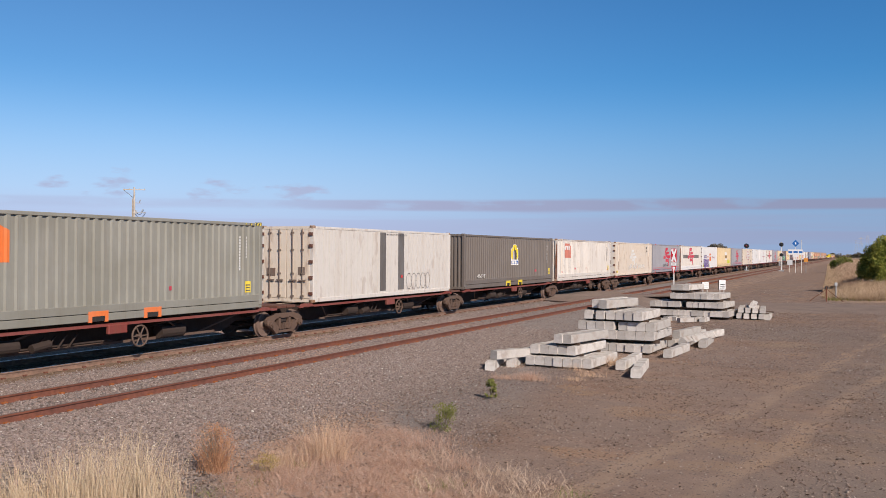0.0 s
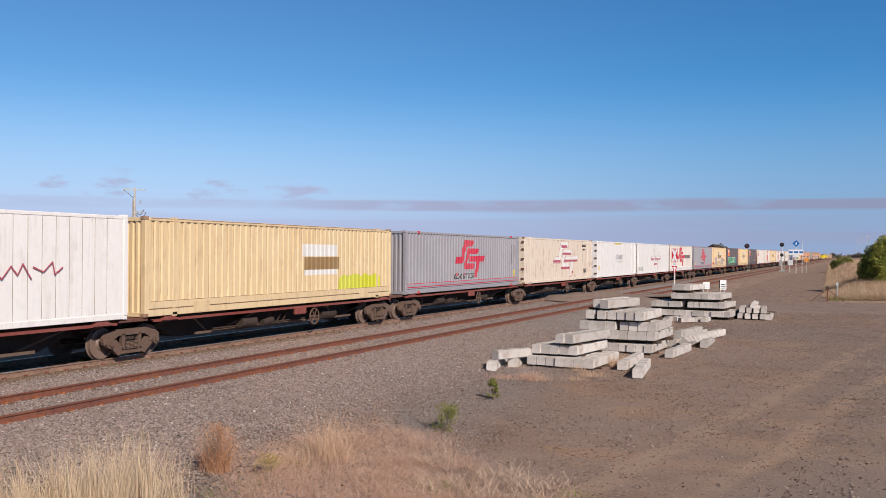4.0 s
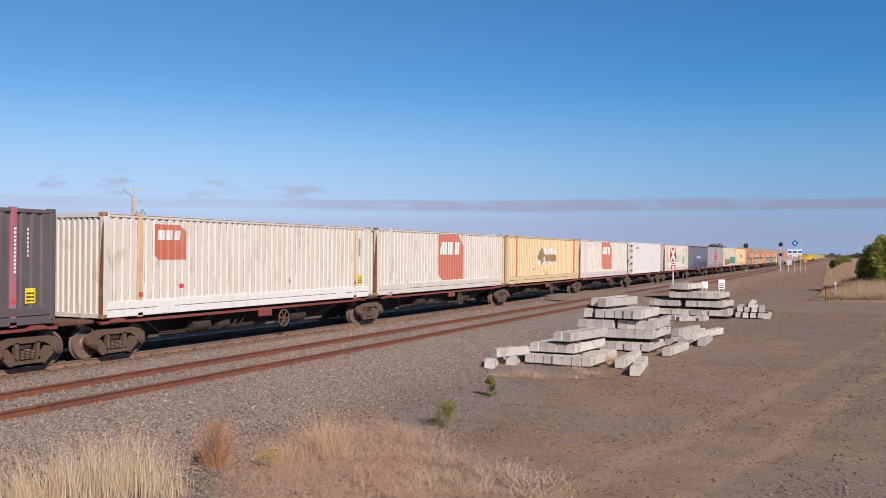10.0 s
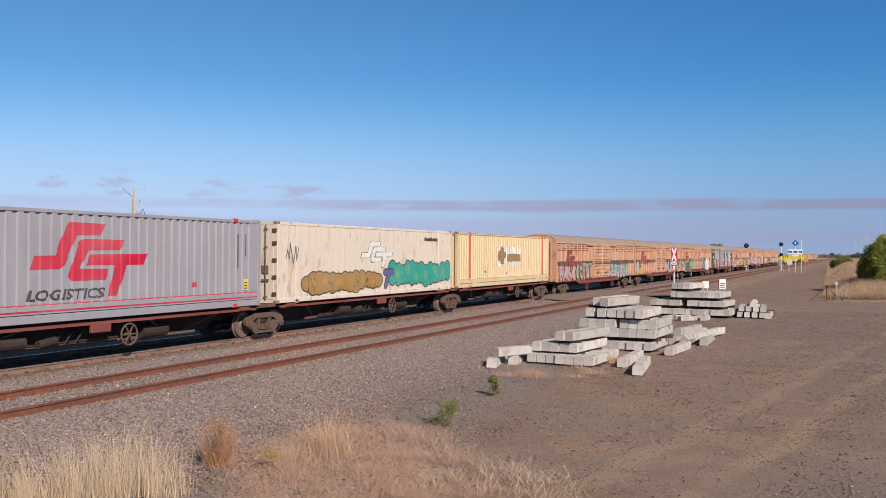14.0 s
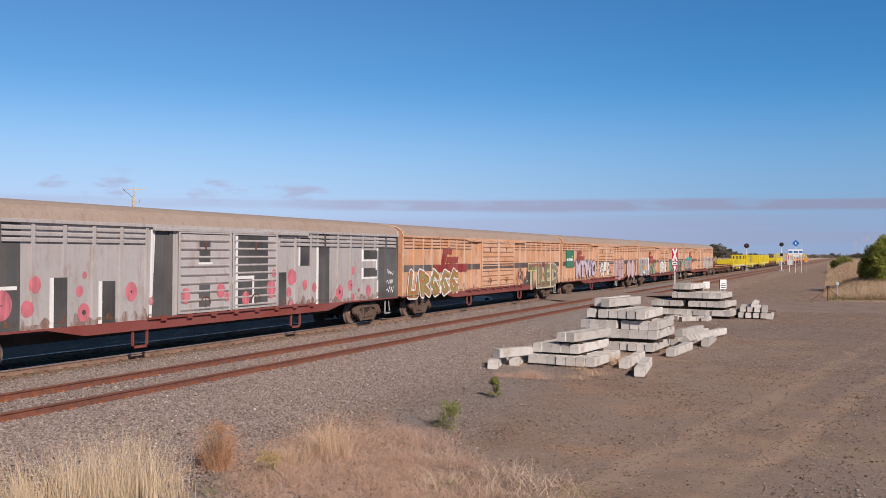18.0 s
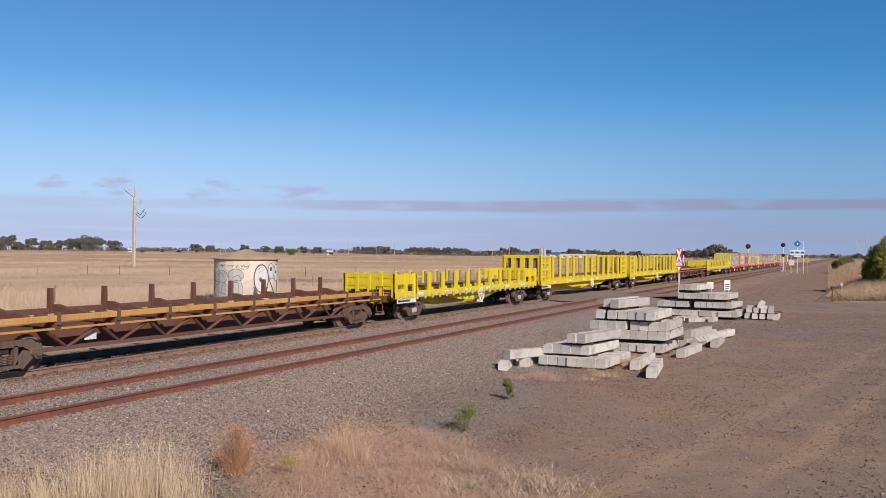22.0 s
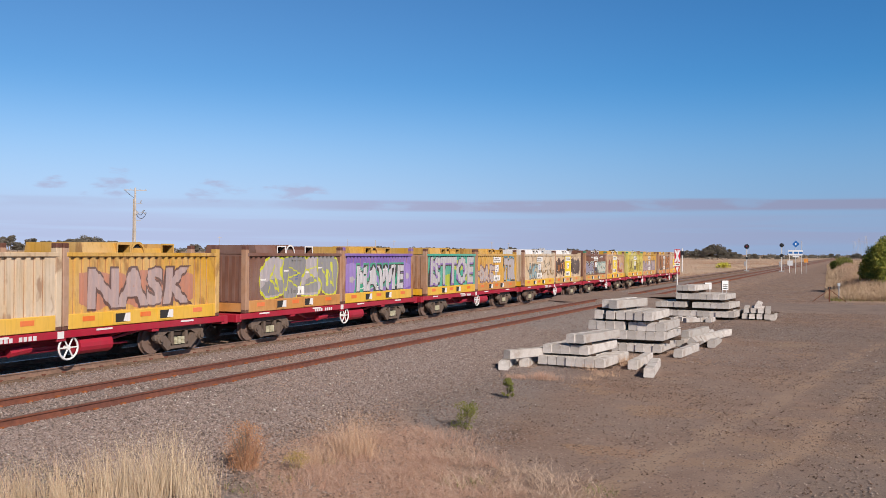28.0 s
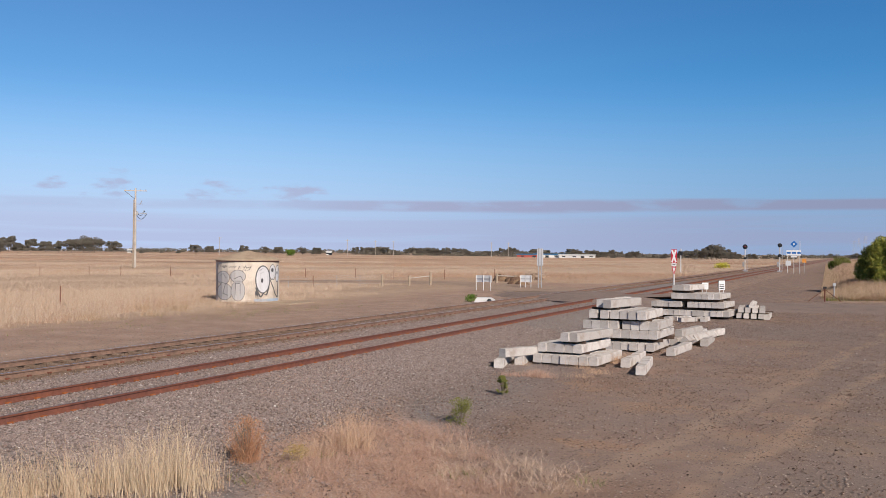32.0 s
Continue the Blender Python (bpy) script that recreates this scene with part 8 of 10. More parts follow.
    for k, (nm, shapes, lab) in enumerate(art):
        applied(nm, shapes, [(0, 0), (.15, 0)] + prof[1:-1] + [(L - .15, 0), (L, 0)], X, c, lab, lift=.005 + .009 * k)
    return rolls(c, y, L, 1.27)


EMBLEM_BLUE, DARK_PLATE = deco(.05, .08, .3), deco(.07, .07, .10)
L_yel = paint("base_yellow", (0.78, 0.44, 0.02), 0.5, dirt_amount=0.3)
L_tan = paint("base_tan", (0.62, 0.36, 0.10), 0.55, dirt_amount=0.4, rust=0.25)
L_orange = paint("base_orange", (0.58, 0.25, 0.045), 0.5, dirt_amount=0.3, rust=0.2)


def plates(n=1, band_u=None):
    """A wide notice above a blue emblem; below them n: 1 a wide white plate, 2 a dark block, 0 nothing."""
    u = band_u or 2.95
    s = [(rect(u - .68, u + .68, .42, 1.9), YELLOW, 0)] if band_u else []
    rng = random.Random(int(u * 100) + n)
    s.append((rect(u - .60, u + .60, 1.52, 1.82), WHITE, 1))
    for z in (1.59, 1.70):
        a = u - .5
        while a < u + .42:
            d = rng.uniform(.06, .17)
            s.append((rect(a, min(a + d, u + .52), z, z + .05), GREY_BAR, 2))
            a += d + .035
    s.append((rect(u - .19, u + .19, 1.00, 1.38), WHITE, 1))
    for k in range(3):
        o = .03 * (k % 2)
        s.append(([(u - .13 + o, 1.16 + .055 * k), (u + .09 + o, 1.13 + .055 * k), (u + .13 + o, 1.165 + .055 * k), (u - .09 + o, 1.195 + .055 * k)], EMBLEM_BLUE, 2))
    s.append((rect(u - .12, u + .12, 1.05, 1.09), EMBLEM_BLUE, 2))
    if n == 1:
        s.append((rect(u - .55, u + .45, .50, .80), WHITE, 1))
        s += [(rect(u - .48 + .11 * k, u - .42 + .11 * k, .56, .74 if k % 3 else .68), GREY_BAR, 2) for k in range(8)]
    elif n == 2:
        s += [(rect(u - .19, u + .19, .58, .96), DARK_PLATE, 1), (rect(u - .12, u + .13, .62, .67), YELLOW, 2)]
    return ("notice", s, "white notices and a blue emblem")


def coil_art(n, fill, edge, seed, shine=None, cloud=None, u0=1.0, u1=5.6, z0=.42, z1=1.5, fill2=None, lab="spray lettering"):
    return ("graffiti", spray_piece(u0, u1, z0, z1, n, fill, edge, seed, shine, cloud, fill2), lab)


DARK_BROWN, CREAM_SPRAY = deco(.075, .04, .03), deco(.62, .45, .32)
SCRATCH = thin(.20, .12, .03, .75)
COILS = [
    (W_lemon, L_orange, W_lemon, "yellow coil container with black and silver graffiti", [coil_art(4, SILVER_SPRAY, INK, 501, z1=1.75), plates()]),
    (W_rust_tan, L_orange, W_pale, "rusty tan coil container with grey graffiti", [coil_art(5, SILVER_SPRAY, BLACK_SPRAY, 502, z1=1.5), plates()]),
    (W_pale, L_orange, W_gold, "bleached tan coil container with brown scribbles", [("graffiti", tag(.8, 5.2, .5, 1.5, BROWN_INK, 503, n=9, w=.06), "brown scribble"), plates()]),
    (W_rust_tan, L_orange, W_gold, "tan coil container with magenta graffiti", [coil_art(4, deco(.42, .03, .25), INK, 504, shine=WHITE, cloud=DUSK_PINK, z1=1.6)]),
    (W_lemon, L_yel, W_gold, "yellow coil container with notices and blue spray", [("graffiti", blotch(3.4, 5.6, .5, 1.6, SKY_SPRAY, 505, 3) + spray_piece(3.8, 5.0, .45, 1.6, 1, RUST_SPRAY, INK, 506), "blue and brown sprayed shapes"), plates(1, 1.7)]),
    (W_pale, L_yel, W_pale, "bleached coil container with big silver and green graffiti", [("graffiti", blotch(.3, 5.9, .40, 1.45, deco(.03, .30, .10), 507, 5) + lettered("KNITE", .65, 5.3, .50, 1.38, deco(.36, .34, .33), INK, None, WHITE, 0, 507), "silver lettering outlined black on green"), plates()]),
    (W_pale, L_yel, W_pale, "bleached tan coil container with scribbles", [("graffiti", letters("BUCP", .4, 3.9, .56, 1.3, deco(.15, .08, .05), 1, .14, .08) + letters("BUCP", .4, 3.9, .56, 1.3, deco(.56, .40, .25), 2, .05, .08), "brown outlined lettering"), plates()]),
    (W_gold, L_yel, W_gold, "golden coil container with grey and rust graffiti", [("graffiti", blotch(.6, 4.8, .5, 1.5, deco(.46, .20, .13), 509, 5) + lettered("NASK", .9, 4.5, .56, 1.5, deco(.42, .31, .30), deco(.12, .06, .05), None, None, .05, 509), "greyish pink lettering outlined brown")]),
    (W_brown, L_orange, W_brown, "brown coil container with silver graffiti", [coil_art(4, SILVER_SPRAY, LIME, 510, shine=WHITE, z1=1.8, fill2=deco(.25, .24, .25)), plates()]),
    (W_violet, L_yel, W_gold, "violet-sprayed coil container with white graffiti", [("graffiti", blotch(.4, 5.7, .45, 1.65, deco(.30, .20, .50), 511, 6) + lettered("MAWIE", 1.1, 5.0, .52, 1.42, deco(.52, .50, .53), INK, deco(.05, .32, .20), WHITE, .08, 511) + [(oval(.75, .95, .2, .13, 10), SILVER_SPRAY, 2), (oval(5.45, 1.0, .16, .16, 10), SILVER_SPRAY, 2)], "silver lettering with a green halo")]),
    (W_jade, L_yel, W_gold, "jade-sprayed coil container with violet graffiti", [("graffiti", [(oval(u, z, .6, .3, 14), deco(.40, .46, .06), 0) for u, z in ((1.2, 1.5), (2.6, .7), (3.8, 1.4), (4.9, .9))] + lettered("ISTTOE", .5, 5.5, .52, 1.72, deco(.26, .16, .42), INK, None, None, .05, 512) + letters("ISTTOE", .55, 5.55, .58, 1.78, deco(.46, .44, .46), 3, .14, .05), "grey lettering with violet depth")]),
    (W_gold, L_orange, W_gold, "golden coil container with pale graffiti", [coil_art(4, deco(.50, .36, .28), deco(.18, .10, .12), 514, u0=.4, u1=3.2, z1=1.4, fill2=SILVER_SPRAY), ("graffiti", letters("TGR", 4.0, 5.6, .60, 1.62, SKY_SPRAY, 0, .52, .08) + letters("TGR", 3.95, 5.6, .60, 1.62, INK, 1, .38, .08) + letters("TGR", 4.0, 5.6, .62, 1.62, OCHRE_SPRAY, 2, .27, .08) + letters("TGR", 4.02, 5.62, .62, 1.64, SILVER_SPRAY, 3, .22, .08), "grey lettering with a turquoise halo"), plates()]),
    (W_pale, L_yel, P_clean, "bleached coil container with grey-green graffiti", [coil_art(5, deco(.40, .37, .30), deco(.14, .12, .09), 514, z1=1.4, u1=3.3, fill2=SKY_SPRAY), ("scribble", letters("WHITE.TALK", 3.3, 5.85, .66, .98, BROWN_INK, 2, .01, .1) + tag(3.6, 5.6, .9, 1.75, thin(.3, .24, .18, .5), 531, n=6, w=.06), "brown hand-written tag"), plates()]),
    (W_pale, L_tan, P_clean, "tan coil container with black graffiti and a yellow band", [("graffiti", blobs(.3, 2.25, .45, 1.8, DARK_BROWN, CREAM_SPRAY, 515, 6, None, RUST_SPRAY) + blobs(3.75, 5.8, .45, 1.8, DARK_BROWN, CREAM_SPRAY, 516, 7), "dark brown shapes with cream outlines"), plates(1, 2.97)]),
    (W_brown, L_tan, W_brown, "brown coil container with pale blue graffiti", [("graffiti", lettered("MAMIC", .35, 2.4, .62, 1.32, deco(.27, .25, .34), INK, deco(.42, .46, .42), None, .05, 516), "mauve lettering on a pale cloud"), ("graffiti", lettered("WICKS", 3.35, 5.75, .66, 1.3, deco(.52, .52, .46), deco(.12, .26, .24), deco(.30, .42, .38), None, .05, 517), "pale lettering with a green outline"), plates(2), ("scribble", tag(4.1, 5.0, 1.62, 1.92, DULL_WHITE, 517, n=4, w=.04) + tag(1.5, 2.2, 1.62, 1.92, DULL_WHITE, 518, n=4, w=.04), "white scribble")]),
    (W_rust_tan, L_yel, W_gold, "tan coil container with rust-red shapes and a yellow band", [("graffiti", [(oval(u, z, ru + .05, rz + .04), WHITE, 0) for u, z, ru, rz in ((4.0, 1.2, .3, .42),)] + [(oval(4.0, 1.2, .3, .42), deco(.36, .07, .03), 1), (oval(3.95, 1.5, .2, .12), RUST_SPRAY, 2), (oval(4.1, .72, .42, .16), deco(.36, .07, .03), 1), (oval(4.75, .58, .38, .12), deco(.3, .05, .03), 1), (oval(5.2, .62, .22, .14), deco(.36, .07, .03), 2), (oval(1.1, 1.0, .4, .55), deco(.28, .06, .03), 1), (oval(1.5, .62, .4, .18), RUST_SPRAY, 2)] + tag(.7, 1.9, .55, 1.5, INK, 519, n=4, w=.04) + tag(4.5, 5.7, .95, 1.3, deco(.36, .28, .40), 529, n=6, w=.06), "rust-red sprayed shapes and violet scribble"), plates(1, 2.8)]),
    (W_lemon, L_yel, W_lemon, "lemon yellow coil container with scratched scribbles", [("graffiti", [q for word, a, b in (("BIL", .7, 2.3), ("ANLL", 3.4, 5.6)) for q in letters(word, a, b, .55, 1.5, SCRATCH, 1, .16, .03) + letters(word, a, b, .55, 1.5, W_lemon, 2, .10, .03) + letters(word, a, b, .55, 1.5, SCRATCH, 3, -.02, .03) + letters(word, a, b, .55, 1.5, W_lemon, 4, -.08, .03)] + tag(.6, 2.5, .45, 1.5, SCRATCH, 520, n=7, w=.03) + tag(3.2, 5.8, .45, 1.5, SCRATCH, 522, n=10, w=.03), "brown outlined lettering"), plates(2)]),
    (W_gold, L_tan, W_gold, "golden coil container with mauve graffiti", [("graffiti", blotch(.2, 5.8, .45, 1.25, DUSK_PINK, 521, 5) + lettered("PAWK!", .45, 5.6, .56, 1.32, deco(.36, .29, .31), deco(.10, .08, .10), None, None, .06, 521) + [(oval(u, z, .06, .05, 8), DUSK_PINK, 6) for u, z in ((1.0, 1.2), (1.9, .7), (3.0, 1.22), (3.9, .7), (5.0, 1.15))], "mauve lettering outlined dark"), plates()]),
    (W_rust_tan, L_orange, W_gold, "rusty coil container with orange and black graffiti", [("graffiti", letters("KNU", .5, 2.7, .55, 1.78, DULL_WHITE, 0, .36, .10) + letters("KNU", .45, 2.65, .55, 1.78, INK, 1, .30, .10) + letters("KNU", .58, 2.75, .6, 1.74, RUST_SPRAY, 2, .14, .10) + letters("BS", 3.8, 5.65, .55, 1.78, DULL_WHITE, 0, .36, .10) + letters("BS", 3.75, 5.6, .55, 1.78, INK, 1, .30, .10) + letters("BS", 3.88, 5.7, .6, 1.74, RUST_SPRAY, 2, .16, .10), "orange lettering with black depth"), plates()]),
    (W_rust_tan, L_yel, W_rust_tan, "rusty tan coil container with a yellow notice band", [("scribble", tag(.4, 1.5, .8, 1.5, deco(.36, .28, .42), 523, n=6, w=.05) + tag(.4, 2.1, 1.55, 1.85, DUSK_PINK, 524, n=4, w=.04), "pale scribble"), plates(1, 2.75)]),
]
CAPS = {9: deco(.2, .1, .35), 10: P_brown, 14: deco(.02, .2, .12), 16: deco(.02, .2, .12)}
for k, (wall, base, lid, label, art) in enumerate(COILS):
    y = 779.80 + 13.397 * (k // 2) + 6.06 * (k % 2)
    if k % 2 == 0:
        red_wagon(y - .45, 13.0, 600 + k)
    coil_box(y, wall, base, lid, label, art, 620 + k, CAPS.get(k), lid if k < 12 and k != 8 else None)


# ---- stacked concrete sleepers ----
M_conc = mat("bleached_concrete", (0.55, 0.512, 0.485), 0.9, grain=0.14, scale=30, bump=0.35, stain=(0.34, 0.275, 0.235), stain_scale=3.4, stain_amount=0.7, bump_scale=22, vary=0.2)
M_bearer = mat("dark_timber_bearer", (0.10, 0.07, 0.055), 0.95, grain=0.3, scale=12, bump=0.4)


def sleeper_shape(w, h, L):
    b = Build()
    n = 9
    rings = []
    for k in range(n + 1):
        u = L * k / n
        dip = .014 if k in (4, 5) else (.0 if k not in (2, 7) else .005)
        t = h - dip
        e = .018
        rings.append([(-w / 2, u, e), (-w / 2 + e, u, 0), (w / 2 - e, u, 0), (w / 2, u, e), (w / 2 - .008, u, t - e), (w / 2 - .026, u, t), (-w / 2 + .026, u, t), (-w / 2 + .008, u, t - e)])
    v = [p for r in rings for p in r]
    f = [(i * 8 + k, i * 8 + (k + 1) % 8, (i + 1) * 8 + (k + 1) % 8, (i + 1) * 8 + k) for i in range(n) for k in range(8)]
    f += [tuple(range(7, -1, -1)), tuple(range(n * 8, n * 8 + 8))]
    return b.add(v, f)


SLEEPER = sleeper_shape(.278, .26, 2.4).mesh("sleeper", M_conc)
SLEEPER_BIG = sleeper_shape(.305, .285, 2.5).mesh("sleeper", M_conc)


def sleeper(x, y, z, turn=-6.0, big=False, rx=0, ry=0, label="bleached concrete sleeper in a rough stack"):
    ob = new("concrete_sleeper", SLEEPER_BIG if big else SLEEPER)
    ob.matrix_basis = pose(x, y, z, rx, ry, turn)
    return tagged(ob, label, "sleeper", group="stacked concrete sleepers")


def bearer(x0, x1, y, z, h=.08):
    ob = new("timber_bearer", Build().box(x0, x1, y - .06, y + .06, z, z + h, .008).mesh("timber_bearer", M_bearer))
    return tagged(ob, "dark timber bearer between layers of sleepers", "timber", group="timber bearers")


jit = random.Random(7)


def row(x, y, z, n, pitch=.268, turn=-6.0, big=False, base=None, depth=2.3, gap=()):
    """A layer of sleepers side by side on two timber bearers; x, y the front corner of the first."""
    if base is not None:
        for d in (.45, depth - .5):
            bearer(x - .1 + d * .1, x + n * pitch + .05 + d * .1, y + d, z - base, base)
    for k in range(n):
        if k in gap:
            continue
        sleeper(x + (k + .5) * pitch, y - .03 * k * .5 + jit.uniform(-.05, .05), z, turn + jit.uniform(-.8, .8), big)


row(10.88, 24.35, .05, 7, .290, -4, base=.05)
row(10.98, 24.50, .37, 5, .278, -6, base=.06)
row(11.72, 24.42, .71, 2, .275, -12, base=.08)
row(11.86, 29.0, .05, 6, .288, -2, base=.05)
row(11.80, 29.05, .44, 2, .30, -3, True, base=.12)
row(12.40, 29.12, .44, 4, .312, -2, True, base=.12)
row(11.05, 29.15, .735, 4, .312, -5, True, base=.01)
row(12.42, 29.20, .735, 4, .308, -2, True, base=.01)
row(11.25, 29.2, 1.09, 1, .31, -3, True, base=.07)
row(11.65, 29.15, 1.09, 2, .345, -4, True, base=.07)
row(12.34, 29.1, 1.09, 3, .315, -2, True, base=.07)
bearer(11.2, 12.2, 29.8, 1.375, .075)
bearer(11.3, 12.3, 31.0, 1.375, .075)
sleeper(11.58, 29.5, 1.45, -9, True)
sleeper(11.90, 29.15, 1.45, -12, True, ry=2)
sleeper(10.36, 22.85, .0, 13, label="concrete sleeper lying beside a stack")
sleeper(10.64, 23.8, .0, 9, label="concrete sleeper lying beside a stack")
sleeper(10.30, 23.30, .265, -24, label="concrete sleeper laid across others")
sleeper(13.60, 24.75, .0, 1, label="loose concrete sleeper lying on the dirt")
sleeper(14.36, 23.35, .0, 7, label="loose concrete sleeper lying on the dirt")
sleeper(14.23, 28.35, .0, -4, label="loose concrete sleeper lying on the dirt")
sleeper(14.75, 32.0, .0, 2, label="loose concrete sleeper lying on the dirt")
sleeper(13.75, 31.6, .02, -5)
sleeper(13.8, 32.2, .29, -9)
sleeper(14.12, 31.2, .14, -7, ry=38, label="tipped concrete sleeper leaning on a stack")
sleeper(14.42, 31.9, .12, -9, ry=-32, label="tipped concrete sleeper leaning on a stack")
sleeper(13.95, 33.8, .05, -4)
sleeper(14.25, 34.4, .05, -12)
# second stack
row(9.85, 46.0, .14, 13, .312, -5, True, base=.14, depth=2.5)
row(9.9, 46.1, .57, 12, .312, -5, True, base=.125, depth=2.5, gap=(5,))
row(10.92, 46.2, 1.00, 8, .312, -6, True, base=.125, depth=2.5)
row(10.95, 46.3, 1.43, 3, .312, -8, True, base=.125, depth=2.5)
row(14.10, 46.8, .05, 4, .36, 3, base=.05)
sleeper(15.62, 46.9, .0, 2, label="concrete sleeper lying on the dirt")
row(14.18, 46.9, .345, 4, .35, 4, base=.06)
sleeper(14.85, 47.0, .585, 3, ry=20, label="tipped concrete sleeper on a low stack")
for k, (x, y, r) in enumerate(((11.2, 43.6, -18), (11.55, 43.9, -30), (12.0, 43.7, -8), (12.45, 43.8, -14), (12.9, 43.9, -6), (11.9, 43.2, -40))):
    stub = new("broken_sleeper", cached(("stub",), lambda: sleeper_shape(.27, .22, .9).mesh("broken_sleeper", M_conc)))
    stub.matrix_basis = pose(x, y, .0 if k != 5 else .0, 0, 0, r)
    tagged(stub, "short broken piece of concrete sleeper", "sleeper", group="broken sleepers")


# ---- round concrete tank with graffiti ----
M_tank = mat("cream_concrete", (0.66, 0.585, 0.50), 0.9, grain=0.1, scale=16, bump=0.25, stain=(0.38, 0.29, 0.22), stain_scale=0.9, stain_amount=0.6)
M_tank_roof = mat("tan_concrete_roof", (0.43, 0.33, 0.24), 0.9, grain=0.15, scale=10, bump=0.3, stain=(0.28, 0.2, 0.14), stain_scale=0.8, stain_amount=0.7)
tank = thing("water_tank", "round cream concrete tank covered in grey graffiti", "tank", at=(-16.95, 46.55, 0))
R = 2.06
NF = 24
part("wall", Build().tube((0, 0, -.1), (0, 0, 2.76), R, n=NF), M_tank, tank)
ring = [(0, R + .13), (.05, R + .14), (.09, R + .06), (.34, 1.25), (.58, .42), (.64, .20), (.655, .02)]
rv2 = [(r * math.cos(k * math.tau / 28), r * math.sin(k * math.tau / 28), 2.73 + z) for z, r in ring for k in range(28)]
rf2 = [(i * 28 + k, i * 28 + (k + 1) % 28, (i + 1) * 28 + (k + 1) % 28, (i + 1) * 28 + k) for i in range(len(ring) - 1) for k in range(28)]
part("roof", Build().add(rv2, rf2 + [tuple(range(27, -1, -1))]), M_tank_roof, tank, "shallow conical tan concrete roof")
part("base_slab", Build().tube((.3, -.2, -.1), (.3, -.2, .06), R + .5, n=14).box(.3, R + 2.4, -1.6, 1.4, -.1, .05, .02), M_tank_roof, tank)


def wrapped(name, shapes, parent, radius, start, label):
    """Paint on a many-sided wall: u is metres round it from the bearing start."""
    mats, v, f, slot = [], [], [], []
    chord = math.tau / NF
    width = 2 * radius * math.sin(chord / 2)
    first = math.floor(start / chord) * chord
    for outline, material, coat in shapes:
        if material not in mats:
            mats.append(material)
        for k in range(NF):
            piece = clip(list(outline), k * width, (k + 1) * width)
            if len(piece) < 3:
                continue
            a0, a1 = first + k * chord, first + (k + 1) * chord
            p0, p1 = Vector((math.cos(a0), math.sin(a0))) * radius, Vector((math.cos(a1), math.sin(a1))) * radius
            nrm = (p0 + p1).normalized() * (.006 + .003 * coat)
            i = len(v)
            for u, z in piece:
                q = p0.lerp(p1, (u - k * width) / width) + nrm
                v.append((q.x, q.y, z))
            f.append(tuple(range(i, i + len(piece))))
            slot.append(mats.index(material))
    me = as_mesh(name, v, f, None)
    for m in mats:
        me.materials.append(m)
    me.polygons.foreach_set("material_index", slot)
    ob = new(name, me)
    ob.parent = parent
    ob["label"] = label
    return ob


wall_grey, wall_line, wall_white, wall_blue = deco(.47, .45, .445), deco(.05, .05, .06), deco(.60, .60, .62), deco(.35, .46, .58)
left_piece = [(grown(o, .03), wall_line, 0) for o in ((oval(.62, 1.62, .46, .42, 18)), (oval(.72, .72, .56, .52, 18)), (oval(1.72, 1.72, .56, .40, 18)), (oval(1.74, .80, .50, .66, 18)))]
left_piece += [(o, wall_grey, 1) for o in ((oval(.62, 1.62, .46, .42, 18)), (oval(.72, .72, .56, .52, 18)), (oval(1.72, 1.72, .56, .40, 18)), (oval(1.74, .80, .50, .66, 18)))]
for a, b in (((.42, 1.75), (.62, 1.9)), ((.62, 1.9), (.85, 1.6)), ((.40, 1.35), (.80, 1.25)), ((.80, 1.25), (.6, .6)), ((.6, .6), (1.0, .5)), ((1.22, 1.9), (1.22, .4)), ((1.45, 1.55), (1.9, 1.75)), ((1.9, 1.75), (2.1, 1.5)), ((1.55, 1.3), (1.6, .5)), ((1.9, 1.25), (1.9, .5)), ((1.55, 1.3), (1.9, 1.25))):
    left_piece.append((stroke(a, b, .03), wall_line, 2))
right_piece = [(rect(.60, .985, .08, .26), wall_blue, 0)]
for cu, cz, ru, rz in ((.735, 1.52, .118, .92), (.885, 1.98, .052, .52), (.960, 1.88, .030, .58)):
    right_piece += [(oval(cu, cz, ru, rz, 22), wall_line, 1 + (cu > .8)), (oval(cu, cz, ru * .86, rz * .92, 22), wall_white, 2 + (cu > .8))]
right_piece += [(oval(.722, 1.45, .02, .15, 10), wall_line, 4), (oval(.88, 2.12, .018, .14, 10), wall_line, 4), (oval(.955, 1.95, .008, .12, 8), wall_line, 4)]
for a, b, wd in (((.625, 1.0), (.700, .36), .09), ((.700, .36), (.745, .62), .09), ((.745, .62), (.79, .48), .07), ((.79, .48), (.83, .98), .07), ((.85, 1.5), (.93, .55), .05), ((.93, .55), (.962, .30), .05), ((.962, .30), (.975, 1.4), .04), ((.68, 2.1), (.74, 2.25), .04), ((.70, 1.9), (.76, 2.05), .03), ((.86, 1.6), (.93, 1.5), .04)):
    du, n = (b[0] - a[0]) / 8, 8
    for k in range(n):
        p, q = (a[0] + du * k, a[1] + (b[1] - a[1]) * k / n), (a[0] + du * (k + 1), a[1] + (b[1] - a[1]) * (k + 1) / n)
        right_piece.append(([(p[0] - wd * .14, p[1]), (q[0] - wd * .14, q[1]), (q[0] + wd * .14, q[1]), (p[0] + wd * .14, p[1])], wall_line, 3))
